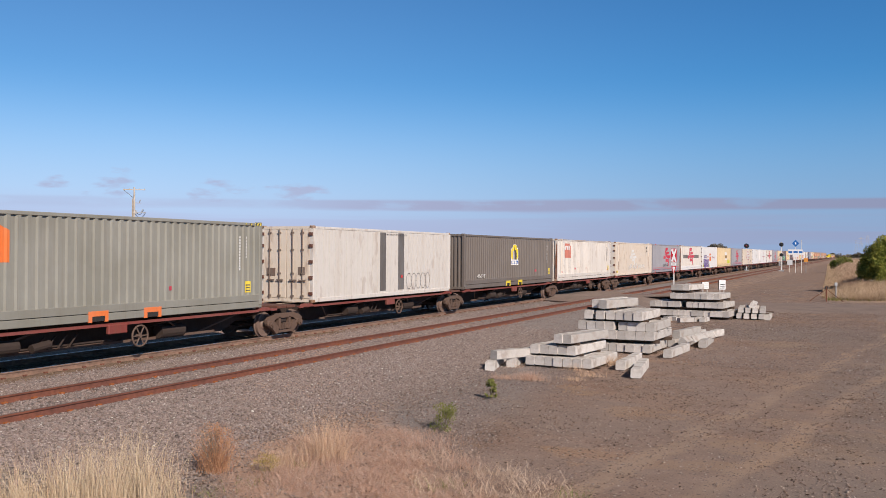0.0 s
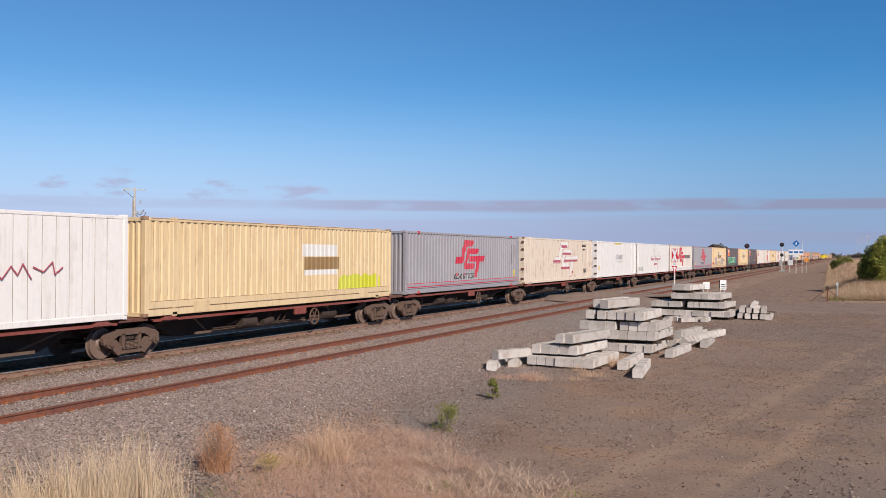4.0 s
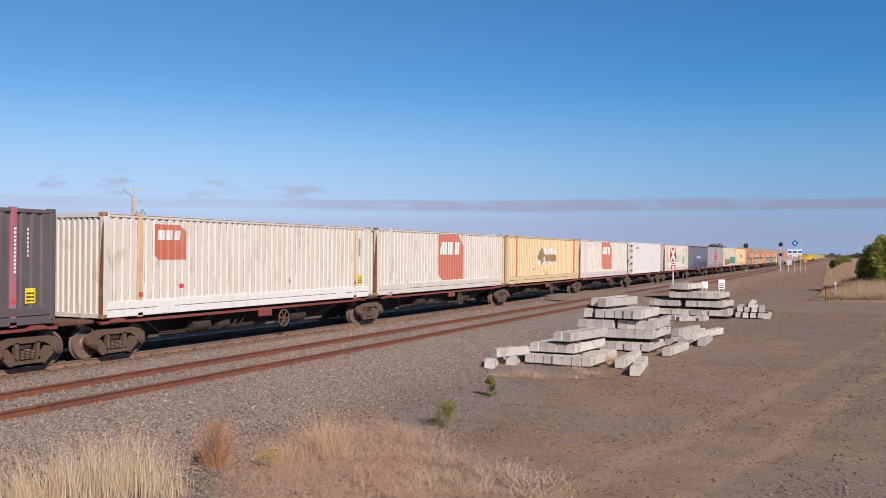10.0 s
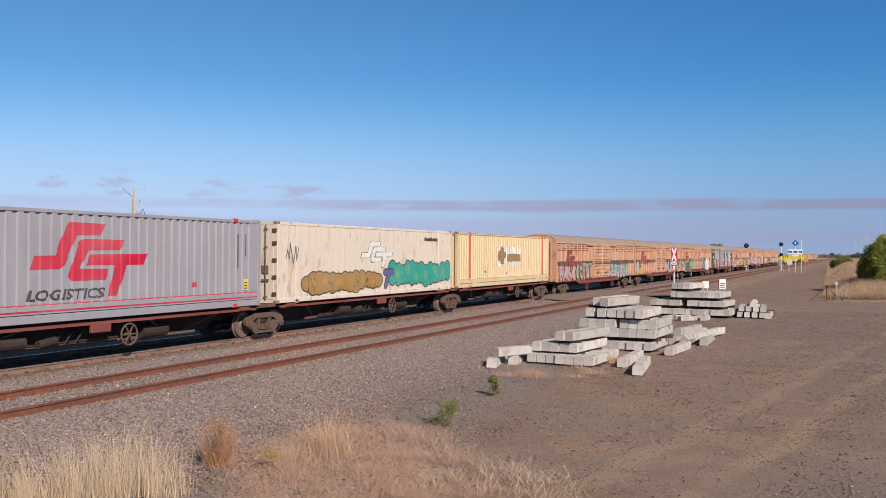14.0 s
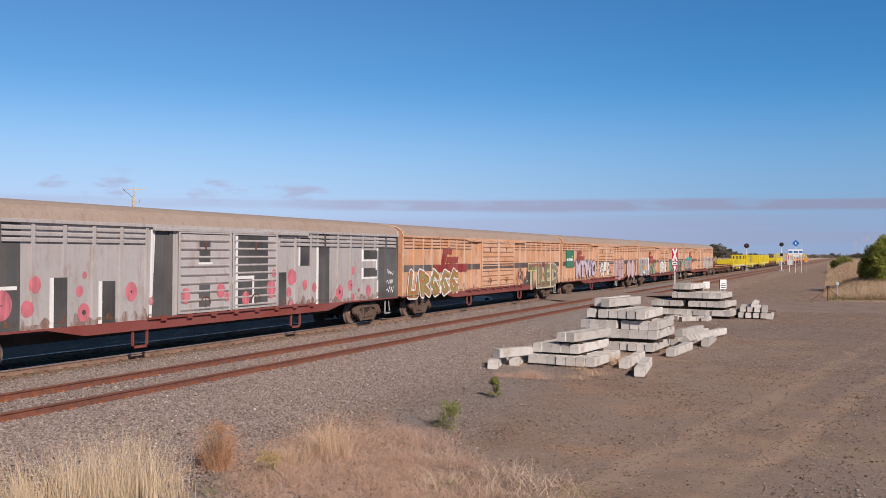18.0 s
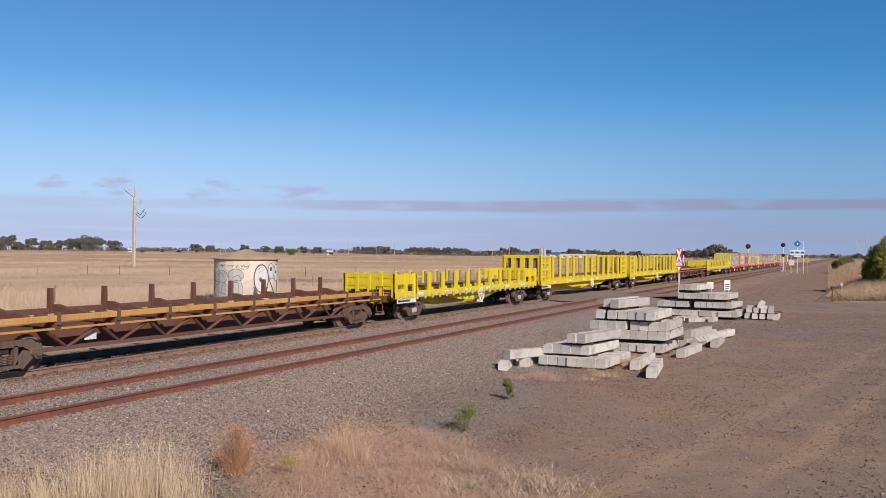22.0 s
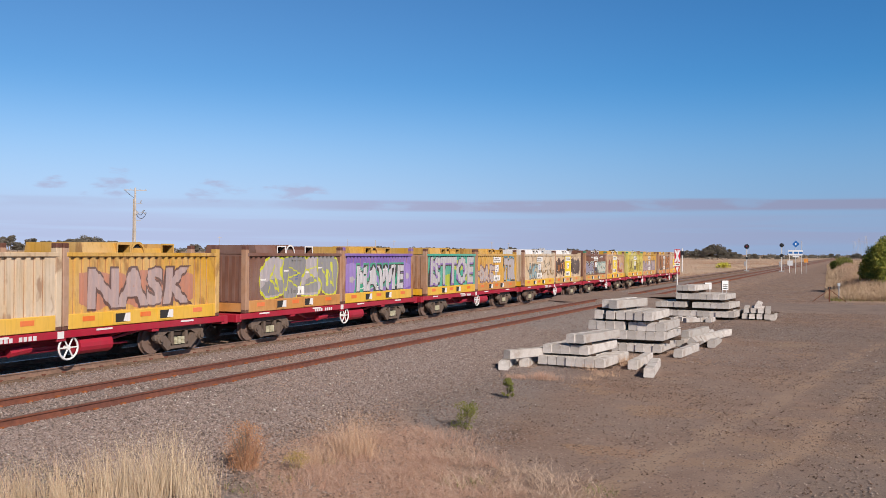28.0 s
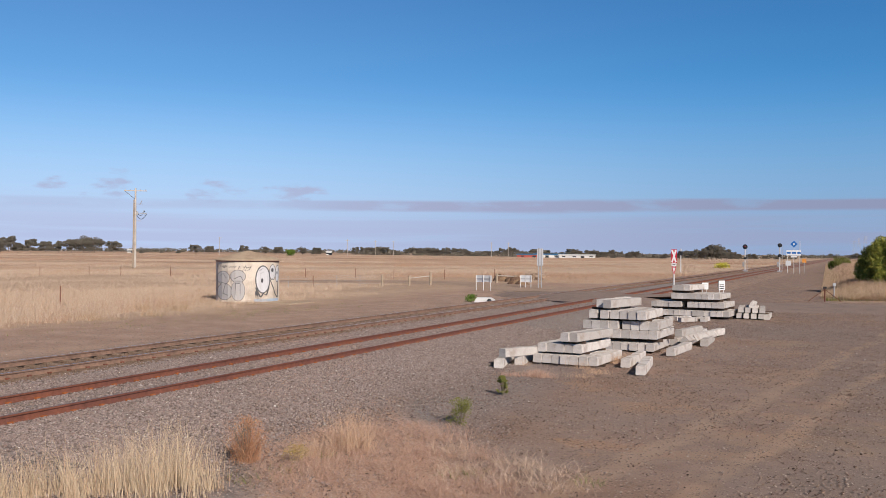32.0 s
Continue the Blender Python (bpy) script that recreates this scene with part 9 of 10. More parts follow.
scrib = tag(.35, .95, 2.2, 2.45, wall_line, 908, n=4) + tag(1.7, 2.2, 2.22, 2.42, wall_line, 909, n=4, w=.025) + tag(1.0, 1.6, 2.2, 2.45, wall_line, 904, n=4) + tag(2.3, 3.3, 2.15, 2.42, wall_line, 905, n=5) + tag(2.6, 3.1, 2.08, 2.2, wall_line, 907, n=3, w=.02) + tag(3.45, 3.65, .2, 1.1, wall_line, 906, n=5, w=.05)


def round_wall(f):
    """Metres round the wall for a share f of the width that faces the yard."""
    return R * (math.acos(1 - 2 * min(.995, max(.005, f))) - radians(8))


left_piece = [([(round_wall(.03 + (u - .16) / 2.14 * .44), z) for u, z in o], m, c) for o, m, c in left_piece]
right_piece = [([(round_wall(u), z) for u, z in o], m, c) for o, m, c in right_piece]
wrapped("graffiti", left_piece + right_piece + scrib, tank, R, math.radians(-128), "grey and black bubble graffiti")
part("rust_stain", Build().tube((0, 0, 2.66), (0, 0, 2.725), R + .006, n=NF, caps=False), deco(.22, .07, .045), tank)


# ---- power pole ----
M_pole = mat("weathered_timber_pole", (0.50, 0.45, 0.40), 0.9, grain=0.2, scale=3, stain=(0.33, 0.27, 0.21), stain_scale=0.5, stain_amount=0.6)
M_pole2 = mat("grey_timber_stay", (0.36, 0.29, 0.22), 0.9, grain=0.2, scale=3)
M_steel = mat("grey_steel", (0.42, 0.42, 0.43), 0.5, metal=0.4, grain=0.1, scale=6, stain=(0.25, 0.2, 0.17), stain_scale=1.5, stain_amount=0.4)
M_black = mat("black_enamel", (0.02, 0.02, 0.022), 0.5, grain=0.2, scale=8)
M_post_white = mat("white_post_paint", (0.68, 0.67, 0.66), 0.55, grain=0.06, scale=10, stain=(0.45, 0.38, 0.33), stain_scale=2, stain_amount=0.4)
M_rusty = mat("rusty_picket", (0.17, 0.06, 0.035), 0.85, grain=0.3, scale=15)
pole = thing("power_pole", "tall weathered timber power pole with a crossarm", "pole", at=(-107.0, 127.9, land(-107.6, 127.9)))
pole.rotation_euler = (0, 0, radians(35))
part("shaft", Build().tube((0, 0, -.3), (0, 0, 15.4), .24, .16, n=12), M_pole, pole)
part("stay", Build().tube((-.42, 0, -.3), (-.28, 0, 13.2), .13, .10, n=8), M_pole2, pole, "darker side timber")
part("crossarm", Build().box(-2.1, 2.1, -.07, .07, 14.85, 15.0, .01), M_pole, pole)
for x in (-1.9, -.9, .9, 1.9):
    part("insulator", Build().tube((x, 0, 15.0), (x, 0, 15.22), .06, .04, n=8), M_steel, pole)
part("bracket", Build().box(-.5, 1.1, -.06, .06, 9.0, 9.12).box(.1, 1.3, -.06, .06, 12.3, 12.42).box(.1, 1.9, -.06, .06, 10.5, 10.6).box(.2, .5, -.05, .2, 10.2, 10.9), M_steel, pole)
for s, (x0, x1) in enumerate(((-2.0, .0), (.1, 1.8), (.1, 2.1))):
    w = Build()
    pts = [(x0 + (x1 - x0) * k / 6, 0, (14.9 - 1.7 * k / 6 if s == 0 else 11.8 - 1.0 * math.sin(k / 6 * math.pi) - .7 * s)) for k in range(7)]
    for p, q in zip(pts, pts[1:]):
        w.tube(p, q, .055, n=5)
    part("cable", w, M_black, pole)
part("fuse", Build().tube((.95, 0, 12.4), (1.15, 0, 13.0), .09, n=6).tube((1.3, 0, 10.6), (1.6, 0, 11.1), .08, n=6).tube((1.7, 0, 10.4), (2.1, 0, 10.6), .08, n=6), M_steel, pole)


# ---- crossing signs ----
M_sign_red = mat("sign_red", (0.50, 0.012, 0.03), 0.45, grain=0.05, scale=20)
M_sign_white = mat("sign_white", (0.76, 0.76, 0.77), 0.45, grain=0.04, scale=20)
M_sign_blue = mat("sign_blue", (0.015, 0.13, 0.42), 0.45, grain=0.05, scale=20)
M_sign_back = mat("bare_sign_back", (0.62, 0.63, 0.65), 0.45, metal=0.1, grain=0.08, scale=9)
FACE = math.degrees(math.atan2(19.5 - 4.0, 85.0))


def facing(x, y, turn=None):
    """A pose whose -y side looks towards the yard."""
    return pose(x, y, land(x, y), 0, 0, FACE if turn is None else turn)


sx = thing("crossing_sign", "red sign with a white cross above a give-way triangle", "sign", at=facing(7.36, 66.4) @ Matrix.Translation((0, 0, -.26)))
part("post", Build().tube((0, .05, .0), (0, .05, 3.66), .055, n=10), M_post_white, sx)
board = part("board", Build().box(-.21, .21, .0, .02, 2.68, 3.70), M_sign_red, sx, "red board")
part("cross", Build().prism([(-.20, 2.76), (-.10, 2.70), (.20, 3.62), (.10, 3.68)], -.012, -.003, "y").prism([(.10, 2.70), (.20, 2.76), (-.10, 3.68), (-.20, 3.62)], -.016, -.008, "y"), M_sign_white, board, "white diagonal cross")
part("plate", Build().box(-.18, .18, .0, .02, 2.44, 2.65), M_sign_white, sx)
part("plate_bar", Build().box(-.11, .11, -.006, -.001, 2.52, 2.57), M_black, sx)
tri = part("triangle", Build().prism([(-.19, 2.41), (0.0, 1.72), (.19, 2.41)], .0, .02, "y"), M_sign_red, sx, "red-edged give-way triangle")
part("triangle_face", Build().prism([(-.11, 2.33), (0.0, 1.93), (.11, 2.33)], -.008, -.002, "y"), M_sign_white, tri)

for x, y, kind in ((8.36, 75.0, 0), (9.71, 75.0, 1)):
    s = thing("notice_board", "small white notice board on two legs", "sign", at=facing(x, y, 52 if kind else 50), group="small notice boards")
    z0, z1 = (.27, .84) if kind == 0 else (.42, 1.2)
    part("panel", Build().box(-.36, .36, 0, .025, z0, z1, .005), M_sign_white, s)
    part("edge", Build().box(-.40, -.36, -.01, .04, z0, z1), M_black, s)
    for k in range(3):
        part("text_bar", Build().box(-.26, .26, -.006, -.001, z0 + .1 + k * .15, z0 + .16 + k * .15), M_sign_back if kind == 0 else M_black, s)
    for q in (-.22, .22):
        part("leg", Build().tube((q, .05, -.1), (q, .05, z1 - .05), .03, n=8), M_post_white, s)



# ---- signals and line-side signs ----
def signal(x, y, top, heads, label):
    s = thing("railway_signal", label, "signal", at=pose(x, y, land(x, y) - .02, 0, 0, 6), group="railway signals")
    part("mast", Build().tube((0, 0, 0), (0, 0, top), .09, .08, n=10), M_post_white, s)
    part("base", Build().box(-.45, .45, -.35, .35, .0, .28, .03), M_steel, s)
    for z, r in heads:
        h = part("head", Build().tube((0, -.12, z), (0, -.05, z), r, n=18).box(-.12, .12, -.45, -.12, z - .16, z + .16, .03), M_black, s, "black round signal target")
        part("lens", Build().tube((0, -.47, z + .05), (0, -.44, z + .05), .09, n=10), M_sign_red if r > .4 else M_black, h)
    part("ladder", Build().box(.2, .23, .1, .13, .2, top - .4).box(.45, .48, .1, .13, .2, top - .4), M_steel, s)
    for k in range(int(top / .45)):
        part("rung", Build().box(.2, .48, .105, .125, .4 + k * .4, .43 + k * .4), M_steel, s)
    part("cabinet", Build().box(-.45, -.15, -.2, .2, 1.0, 1.9, .02), M_steel, s)
    return s


signal(.9, 174, 5.2, ((4.75, .46), (2.55, .24)), "white signal mast with black round heads")
signal(7.5, 168, 5.3, ((4.85, .38), (3.0, .30)), "white signal mast with black round heads")
mast = thing("signal_mast", "pale lineside mast with small black boxes", "mast", at=(-9.3, 164, land(-9.3, 164)))
part("shaft", Build().tube((0, 0, 0), (0, 0, 4.4), .11, n=10), M_post_white, mast)
part("box", Build().box(-.15, .35, -.2, .1, 3.2, 3.9, .02), M_black, mast)
part("arm", Build().box(-.3, .4, -.04, .04, 3.95, 4.05), M_steel, mast)
ds = thing("lineside_sign", "blue diamond sign with striped panels on thin poles", "sign", at=pose(9.75, 170, land(9.75, 170), 0, 0, 5))
part("pole", Build().tube((0, .05, 0), (0, .05, 5.7), .05, n=8), M_post_white, ds)
part("pole", Build().tube((1.0, .05, 0), (1.0, .05, 5.9), .05, n=8), M_post_white, ds)
part("pole", Build().tube((-1.05, .05, 0), (-1.05, .05, 3.6), .05, n=8), M_post_white, ds)
dia = part("diamond", Build().prism([(-.62, 5.35), (0, 4.73), (.62, 5.35), (0, 5.97)], .0, .02, "y"), M_sign_blue, ds, "blue diamond")
part("diamond_mark", Build().box(-.1, .1, -.006, -.001, 5.15, 5.55), M_sign_white, dia)
panel = part("panel", Build().box(-1.25, 1.2, .0, .02, 3.3, 4.25), M_sign_white, ds, "white panel with blue bars")
part("stripe", Build().box(-1.2, 1.15, -.006, -.001, 3.6, 3.95), M_sign_blue, panel)
part("stripe", Build().box(-.55, -.35, -.01, -.004, 3.3, 4.25), M_sign_white, panel)
part("stripe", Build().box(.35, .55, -.01, -.004, 3.3, 4.25), M_sign_white, panel)
part("small_panel", Build().box(-.5, .55, .0, .02, 2.95, 3.22), M_sign_white, ds)
part("grey_board", Build().box(-1.4, -.5, .0, .03, 1.45, 2.35), M_sign_back, ds)
og = thing("marker_post", "small orange trackside marker", "marker", at=(11.4, 172, land(11.4, 172)))
part("post", Build().tube((0, 0, 0), (0, 0, 2.2), .05, n=8), M_steel, og)
part("plate", Build().box(-.35, .35, -.03, .0, 2.0, 2.7), deco(.75, .28, .02), og)


# ---- far side of the crossing: sign backs, culvert, gates, mounds ----
def back_board(x, y, w, z0, z1, turn, label, legs=2):
    s = thing("road_sign", label, "sign", at=pose(x, y, land(x, y), 0, 0, turn), group="road signs seen from behind")
    part("panel", Build().box(-w / 2, w / 2, 0, .02, z0, z1), M_sign_back, s, "bare metal back of a sign")
    part("rib", Build().box(-w / 2, w / 2, -.04, 0, (z0 + z1) / 2 - .03, (z0 + z1) / 2 + .03), M_steel, s)
    for k in range(legs):
        q = -w / 2 + .06 + (w - .12) * k / (legs - 1)
        part("leg", Build().tube((q, -.06, -.1), (q, -.06, z1), .035, n=8), M_post_white, s)
    return s


back_board(-10.3, 71.6, 1.65, .75, 1.35, -10, "low road sign seen from behind on three legs", 3)
back_board(-8.7, 78.2, 1.15, .60, 1.25, 8, "low road sign seen from behind on two legs", 3)
fm = thing("flashing_sign_mast", "slender twin-pole sign mast seen edge-on", "mast", at=(-7.3, 78.3, land(-7.3, 78.3)))
for q in (-.17, .12):
    part("pole", Build().tube((q, 0, 0), (q, 0, 3.85), .05, n=8), M_steel, fm)
part("panel", Build().box(-.32, .30, -.02, .02, 2.2, 3.8, .01), M_sign_back, fm, "bare metal panel")
for k in range(8):
    part("rung", Build().box(-.17, .12, -.02, .02, .5 + k * .4, .53 + k * .4), M_steel, fm)
cv = thing("culvert_headwall", "white concrete culvert headwall with an open pipe", "culvert", at=pose(-3.05, 54.2, -.08, 0, 0, 20))
part("wall", Build().prism([(-.75, 0), (.85, 0), (.70, .28), (.45, .4), (-.5, .4)], -.25, .25, "y"), M_post_white, cv)
part("pipe", Build().tube((.35, -.30, .17), (.35, .0, .17), .16, n=12), M_black, cv)


def gate_post(x, y, h, r, turn=0, label="weathered grey timber gate post"):
    g = new("gate_post", Build().tube((0, 0, -.2), (.03, 0, h), r, r * .9, n=9).mesh("gate_post", M_pole2))
    g.matrix_basis = pose(x, y, land(x, y), 0, 0, turn)
    return tagged(g, label, "post", group="gate posts")


gate_post(-19.6, 79.8, 1.35, .14)
gate_post(-20.6, 77.0, 1.0, .13)
gate_post(-22.3, 74.5, 1.15, .12)
gate_post(-15.9, 88.8, 1.1, .16)
gate_post(-14.0, 89.5, .95, .14)
fr = thing("farm_gate", "sagging timber rail between gate posts", "gate", at=(0, 0, 0))
part("rail", Build().tube((-15.9, 88.8, .85), (-14.0, 89.5, .80), .05, n=8), M_pole, fr)
part("rail", Build().tube((-20.6, 77.0, .75), (-19.6, 79.8, .95), .05, n=8), M_pole, fr)
wf = thing("wire_fence", "slack wire fence with thin steel posts", "fence")
for k in range(7):
    x, y = -22.3 - k * 1.15, 74.5 - k * 2.3
    part("post", Build().tube((x, y, land(x, y) - .1), (x + random.uniform(-.08, .08), y, land(x, y) + 1.15), .03, n=6), M_steel if k % 3 else M_rusty, wf)
for z in (.3, .6, .9, 1.1):
    part("wire", Build().tube((-22.3, 74.5, z), (-29.2, 60.7, z), .008, n=4), M_steel, wf)


def picket(x, y, h=1.1, lean=0):
    g = new("star_picket", cached(("picket", h), lambda: Build().box(-.03, .03, -.012, .012, -.2, h).box(-.012, .012, -.03, .03, -.2, h).mesh("star_picket", M_rusty)))
    g.matrix_basis = pose(x, y, land(x, y), 0, lean, random.uniform(0, 90))
    return tagged(g, "rusty steel star picket in dry grass", "picket", group="star pickets")


picket(-23.9, 37.4, 1.15)
for k in range(12):
    picket(-83 + k * 5.6, 78 + k * 2.0 + (k % 3), 1.25)
gp = new("leaning_pipe", Build().tube((0, 0, 0), (-1.0, .3, 2.3), .07, n=8).mesh("leaning_pipe", M_post_white))
gp.matrix_basis = pose(-76, 119, land(-76, 119), 0, 0, 0)
tagged(gp, "white pipe leaning in the dry field", "pipe")


def mound(x, y, r, h, seed, material, label):
    rng = random.Random(seed)
    v, f, n = [], [], 14
    for i, (rr, zz) in enumerate(((1, 0), (.85, .35), (.6, .75), (.3, .95))):
        for k in range(n):
            a = k * math.tau / n
            q = rr * rng.uniform(.85, 1.15)
            v.append((r * q * math.cos(a), r * .8 * q * math.sin(a), h * zz * rng.uniform(.8, 1.15) - (.05 if i == 0 else 0)))
    for i in range(3):
        f += [(i * n + k, i * n + (k + 1) % n, (i + 1) * n + (k + 1) % n, (i + 1) * n + k) for k in range(n)]
    ob = new("earth_mound", as_mesh("earth_mound", v, f + [tuple(range(3 * n, 4 * n))], material, True))
    ob.matrix_basis = pose(x, y, land(x, y))
    return tagged(ob, label, "mound", group="earth mounds")


M_earth = mat("dark_earth", (0.16, 0.10, 0.07), 0.95, grain=0.4, scale=6, bump=0.8, stain=(0.3, 0.21, 0.13), stain_scale=1.2, stain_amount=0.7)
for k, (x, y, r, h) in enumerate(((-20.0, 95, 1.0, .6), (-18.2, 96, 1.1, .8), (-16.6, 95, .8, .6), (-13.0, 87, 1.0, .8), (-11.9, 86, .8, .55))):
    mound(x, y, r, h, 30 + k, M_earth, "heap of dark earth by the road")

# corner strainer of the yard fence
cs = thing("strainer_post", "dark fence strainer post with sloping stays", "fence", at=pose(17.75, 68.2, land(17.75, 68.2), 0, 0, 10))
part("post", Build().tube((0, 0, -.2), (0, 0, 1.05), .05, n=8), M_rusty, cs)
for q in ((-1.1, .2), (1.1, -.3), (.2, 1.4)):
    part("stay", Build().tube((0, 0, .9), (q[0], q[1], 0), .022, n=6), M_rusty, cs)
part("tie", Build().box(-.12, .12, -.04, .04, .92, 1.1), M_black, cs)
gp2 = thing("steel_post", "grey steel post with a pale cap", "post", at=(18.3, 72.0, land(18.3, 72.0)))
part("shaft", Build().tube((0, 0, -.2), (0, 0, 1.0), .05, n=8), M_steel, gp2)
part("cap", Build().box(-.10, .10, -.08, .08, .95, 1.2, .03), M_sign_back, gp2)


# ---- distance: sheds, houses, pylons ----
M_shed_white = mat("pale_shed_sheet", (0.66, 0.65, 0.63), 0.6, grain=0.08, scale=0.5)
M_shed_blue = mat("blue_roof_sheet", (0.03, 0.16, 0.33), 0.6, grain=0.08, scale=0.5)
M_shed_red = mat("red_shed_sheet", (0.40, 0.08, 0.06), 0.6, grain=0.08, scale=0.5)
M_glass_dark = mat("dark_window", (0.03, 0.035, 0.04), 0.15)
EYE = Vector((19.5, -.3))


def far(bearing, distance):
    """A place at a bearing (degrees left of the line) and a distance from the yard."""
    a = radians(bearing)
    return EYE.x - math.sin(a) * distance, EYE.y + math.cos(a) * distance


def shed(bearing, distance, w, d, h, wall, roof, label):
    x, y = far(bearing, distance)
    s = thing("shed", label, "building", at=pose(x, y, land(x, y) - .2, 0, 0, bearing), group="distant sheds")
    part("wall", Build().prism([(-d / 2, 0), (d / 2, 0), (d / 2, h), (0, h * 1.25), (-d / 2, h)], -w / 2, w / 2), wall, s)
    for q in (-1, 1):
        part("roof", Build().prism([(q * d / 2 * 1.06, h * .98), (q * d / 2 * 1.06, h * 1.03), (0, h * 1.31), (0, h * 1.25)][::q], -w / 2 - .3, w / 2 + .3), roof, s)
    for k in range(max(2, int(w / 6))):
        u = -w / 2 + w * (k + .5) / max(2, int(w / 6))
        part("door" if k % 2 else "window", Build().box(u - 1.2, u + 1.2, -d / 2 - .05, -d / 2 + .02, .1 if k % 2 else h * .4, h * .75), M_glass_dark, s)
    return s


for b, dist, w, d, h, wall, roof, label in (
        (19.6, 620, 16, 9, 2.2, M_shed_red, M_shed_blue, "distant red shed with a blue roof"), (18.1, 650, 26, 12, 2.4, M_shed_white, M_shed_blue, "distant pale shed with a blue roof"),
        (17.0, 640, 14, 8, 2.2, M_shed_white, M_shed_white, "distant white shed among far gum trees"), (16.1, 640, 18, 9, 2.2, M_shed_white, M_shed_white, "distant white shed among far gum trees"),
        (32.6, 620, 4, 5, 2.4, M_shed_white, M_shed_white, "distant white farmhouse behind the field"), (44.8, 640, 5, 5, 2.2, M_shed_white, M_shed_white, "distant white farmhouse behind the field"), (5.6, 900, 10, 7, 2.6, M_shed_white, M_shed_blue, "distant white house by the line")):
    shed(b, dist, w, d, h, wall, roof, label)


def pylon(bearing, distance, h):
    x, y = far(bearing, distance)
    p = thing("pylon", "faint lattice power pylon on the horizon", "pylon", at=pose(x, y, 0, 0, 0, 20), group="distant pylons")
    b = Build()
    for sx_, sy_ in ((-1, -1), (1, -1), (1, 1), (-1, 1)):
        b.tube((sx_ * h * .10, sy_ * h * .10, 0), (sx_ * h * .02, sy_ * h * .02, h), .14, n=4)
    part("lattice", b, M_steel, p)
    for k in range(3):
        part("arm", Build().tube((-h * .16, 0, h * (.68 + .13 * k)), (h * .16, 0, h * (.68 + .13 * k)), .14, n=4), M_steel, p)
    return p


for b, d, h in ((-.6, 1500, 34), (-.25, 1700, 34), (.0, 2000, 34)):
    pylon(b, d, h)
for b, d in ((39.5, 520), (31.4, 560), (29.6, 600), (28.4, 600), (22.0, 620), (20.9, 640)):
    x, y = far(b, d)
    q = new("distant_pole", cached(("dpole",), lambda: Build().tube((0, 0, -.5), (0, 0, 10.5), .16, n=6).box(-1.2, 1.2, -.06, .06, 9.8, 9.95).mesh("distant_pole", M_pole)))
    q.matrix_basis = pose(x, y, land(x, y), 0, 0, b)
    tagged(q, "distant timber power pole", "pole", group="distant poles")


# ---- grass ----
def blades(name, label, base, height, width, lean, material, seed, bend=0.5, levels=3):
    """Tapering curved blades in one mesh. base: n x 3; lean: how far the tips fall to the side, of the height."""
    rng = np.random.default_rng(seed)
    n = len(base)
    a = rng.uniform(0, math.tau, n)
    way = np.stack([np.cos(a), np.sin(a)], 1)
    f = rng.uniform(0, math.tau, n)
    flat = np.stack([np.cos(f), np.sin(f)], 1)
    h = height[:, None]
    out = []
    for k in range(levels):
        s = k / levels
        drift = way * (lean[:, None] * h * s ** (1 + bend))
        w = width[:, None] * (1 - .75 * s) / 2
        z = base[:, 2:3] + h * s * (1 - .25 * lean[:, None] * s)
        for q in (-1, 1):
            out.append(np.concatenate([base[:, :2] + drift + q * flat * w, z], 1))
    tip = np.concatenate([base[:, :2] + way * lean[:, None] * h, base[:, 2:3] + h * (1 - .25 * lean[:, None])], 1)
    out.append(tip)
    v = np.stack(out, 1)
    m = v.shape[1]
    tri = []
    for k in range(levels - 1):
        i = 2 * k
        tri += [(i, i + 1, i + 3), (i, i + 3, i + 2)]
    tri.append((m - 3, m - 2, m - 1))
    fc = (np.array(tri)[None] + m * np.arange(n)[:, None, None]).reshape(-1, 3)
    me = bpy.data.meshes.new(name)
    me.vertices.add(m * n)
    me.vertices.foreach_set("co", v.reshape(-1).astype(np.float32))
    me.loops.add(fc.size)
    me.loops.foreach_set("vertex_index", fc.reshape(-1).astype(np.int32))
    me.polygons.add(len(fc))
    me.polygons.foreach_set("loop_start", np.arange(0, fc.size, 3, dtype=np.int32))
    me.update(calc_edges=True)
    me.materials.append(material)
    return tagged(new(name, me), label, "grass", kind="stuff")


M_straw = island_mat("pale_straw", [(.55, .42, .28), (.65, .51, .36), (.72, .59, .43), (.61, .46, .31), (.52, .36, .24)], .7)
M_red_grass = island_mat("reddish_dry_grass", [(.45, .265, .19), (.56, .37, .285), (.62, .44, .35), (.50, .315, .24), (.40, .22, .155), (.66, .50, .42), (.52, .30, .18)], .8)
M_feather = island_mat("feathery_tan_grass", [(.55, .36, .24), (.62, .43, .30), (.68, .50, .37), (.52, .30, .18)], .75)
M_field = island_mat("field_straw", [(.47, .35, .262), (.54, .415, .315), (.60, .475, .37), (.51, .385, .29), (.43, .305, .225)], .85)
M_bank = island_mat("bank_straw", [(.44, .315, .215), (.52, .385, .27), (.58, .445, .325), (.40, .27, .175), (.36, .26, .14)], .85)
M_verge = island_mat("verge_litter", [(.44, .32, .25), (.52, .40, .32), (.40, .29, .20), (.33, .29, .15), (.48, .37, .30)], .85)
M_red_field = island_mat("russet_field_grass", [(.38, .24, .165), (.45, .30, .21), (.52, .365, .265), (.33, .20, .14)], .85)
M_green_blade = island_mat("green_weed_blade", [(.12, .16, .035), (.20, .22, .06), (.28, .27, .09)], .6)
M_orange_weed = island_mat("orange_brown_weed", [(.46, .23, .13), (.54, .31, .18), (.38, .17, .10), (.57, .37, .23)], .8)
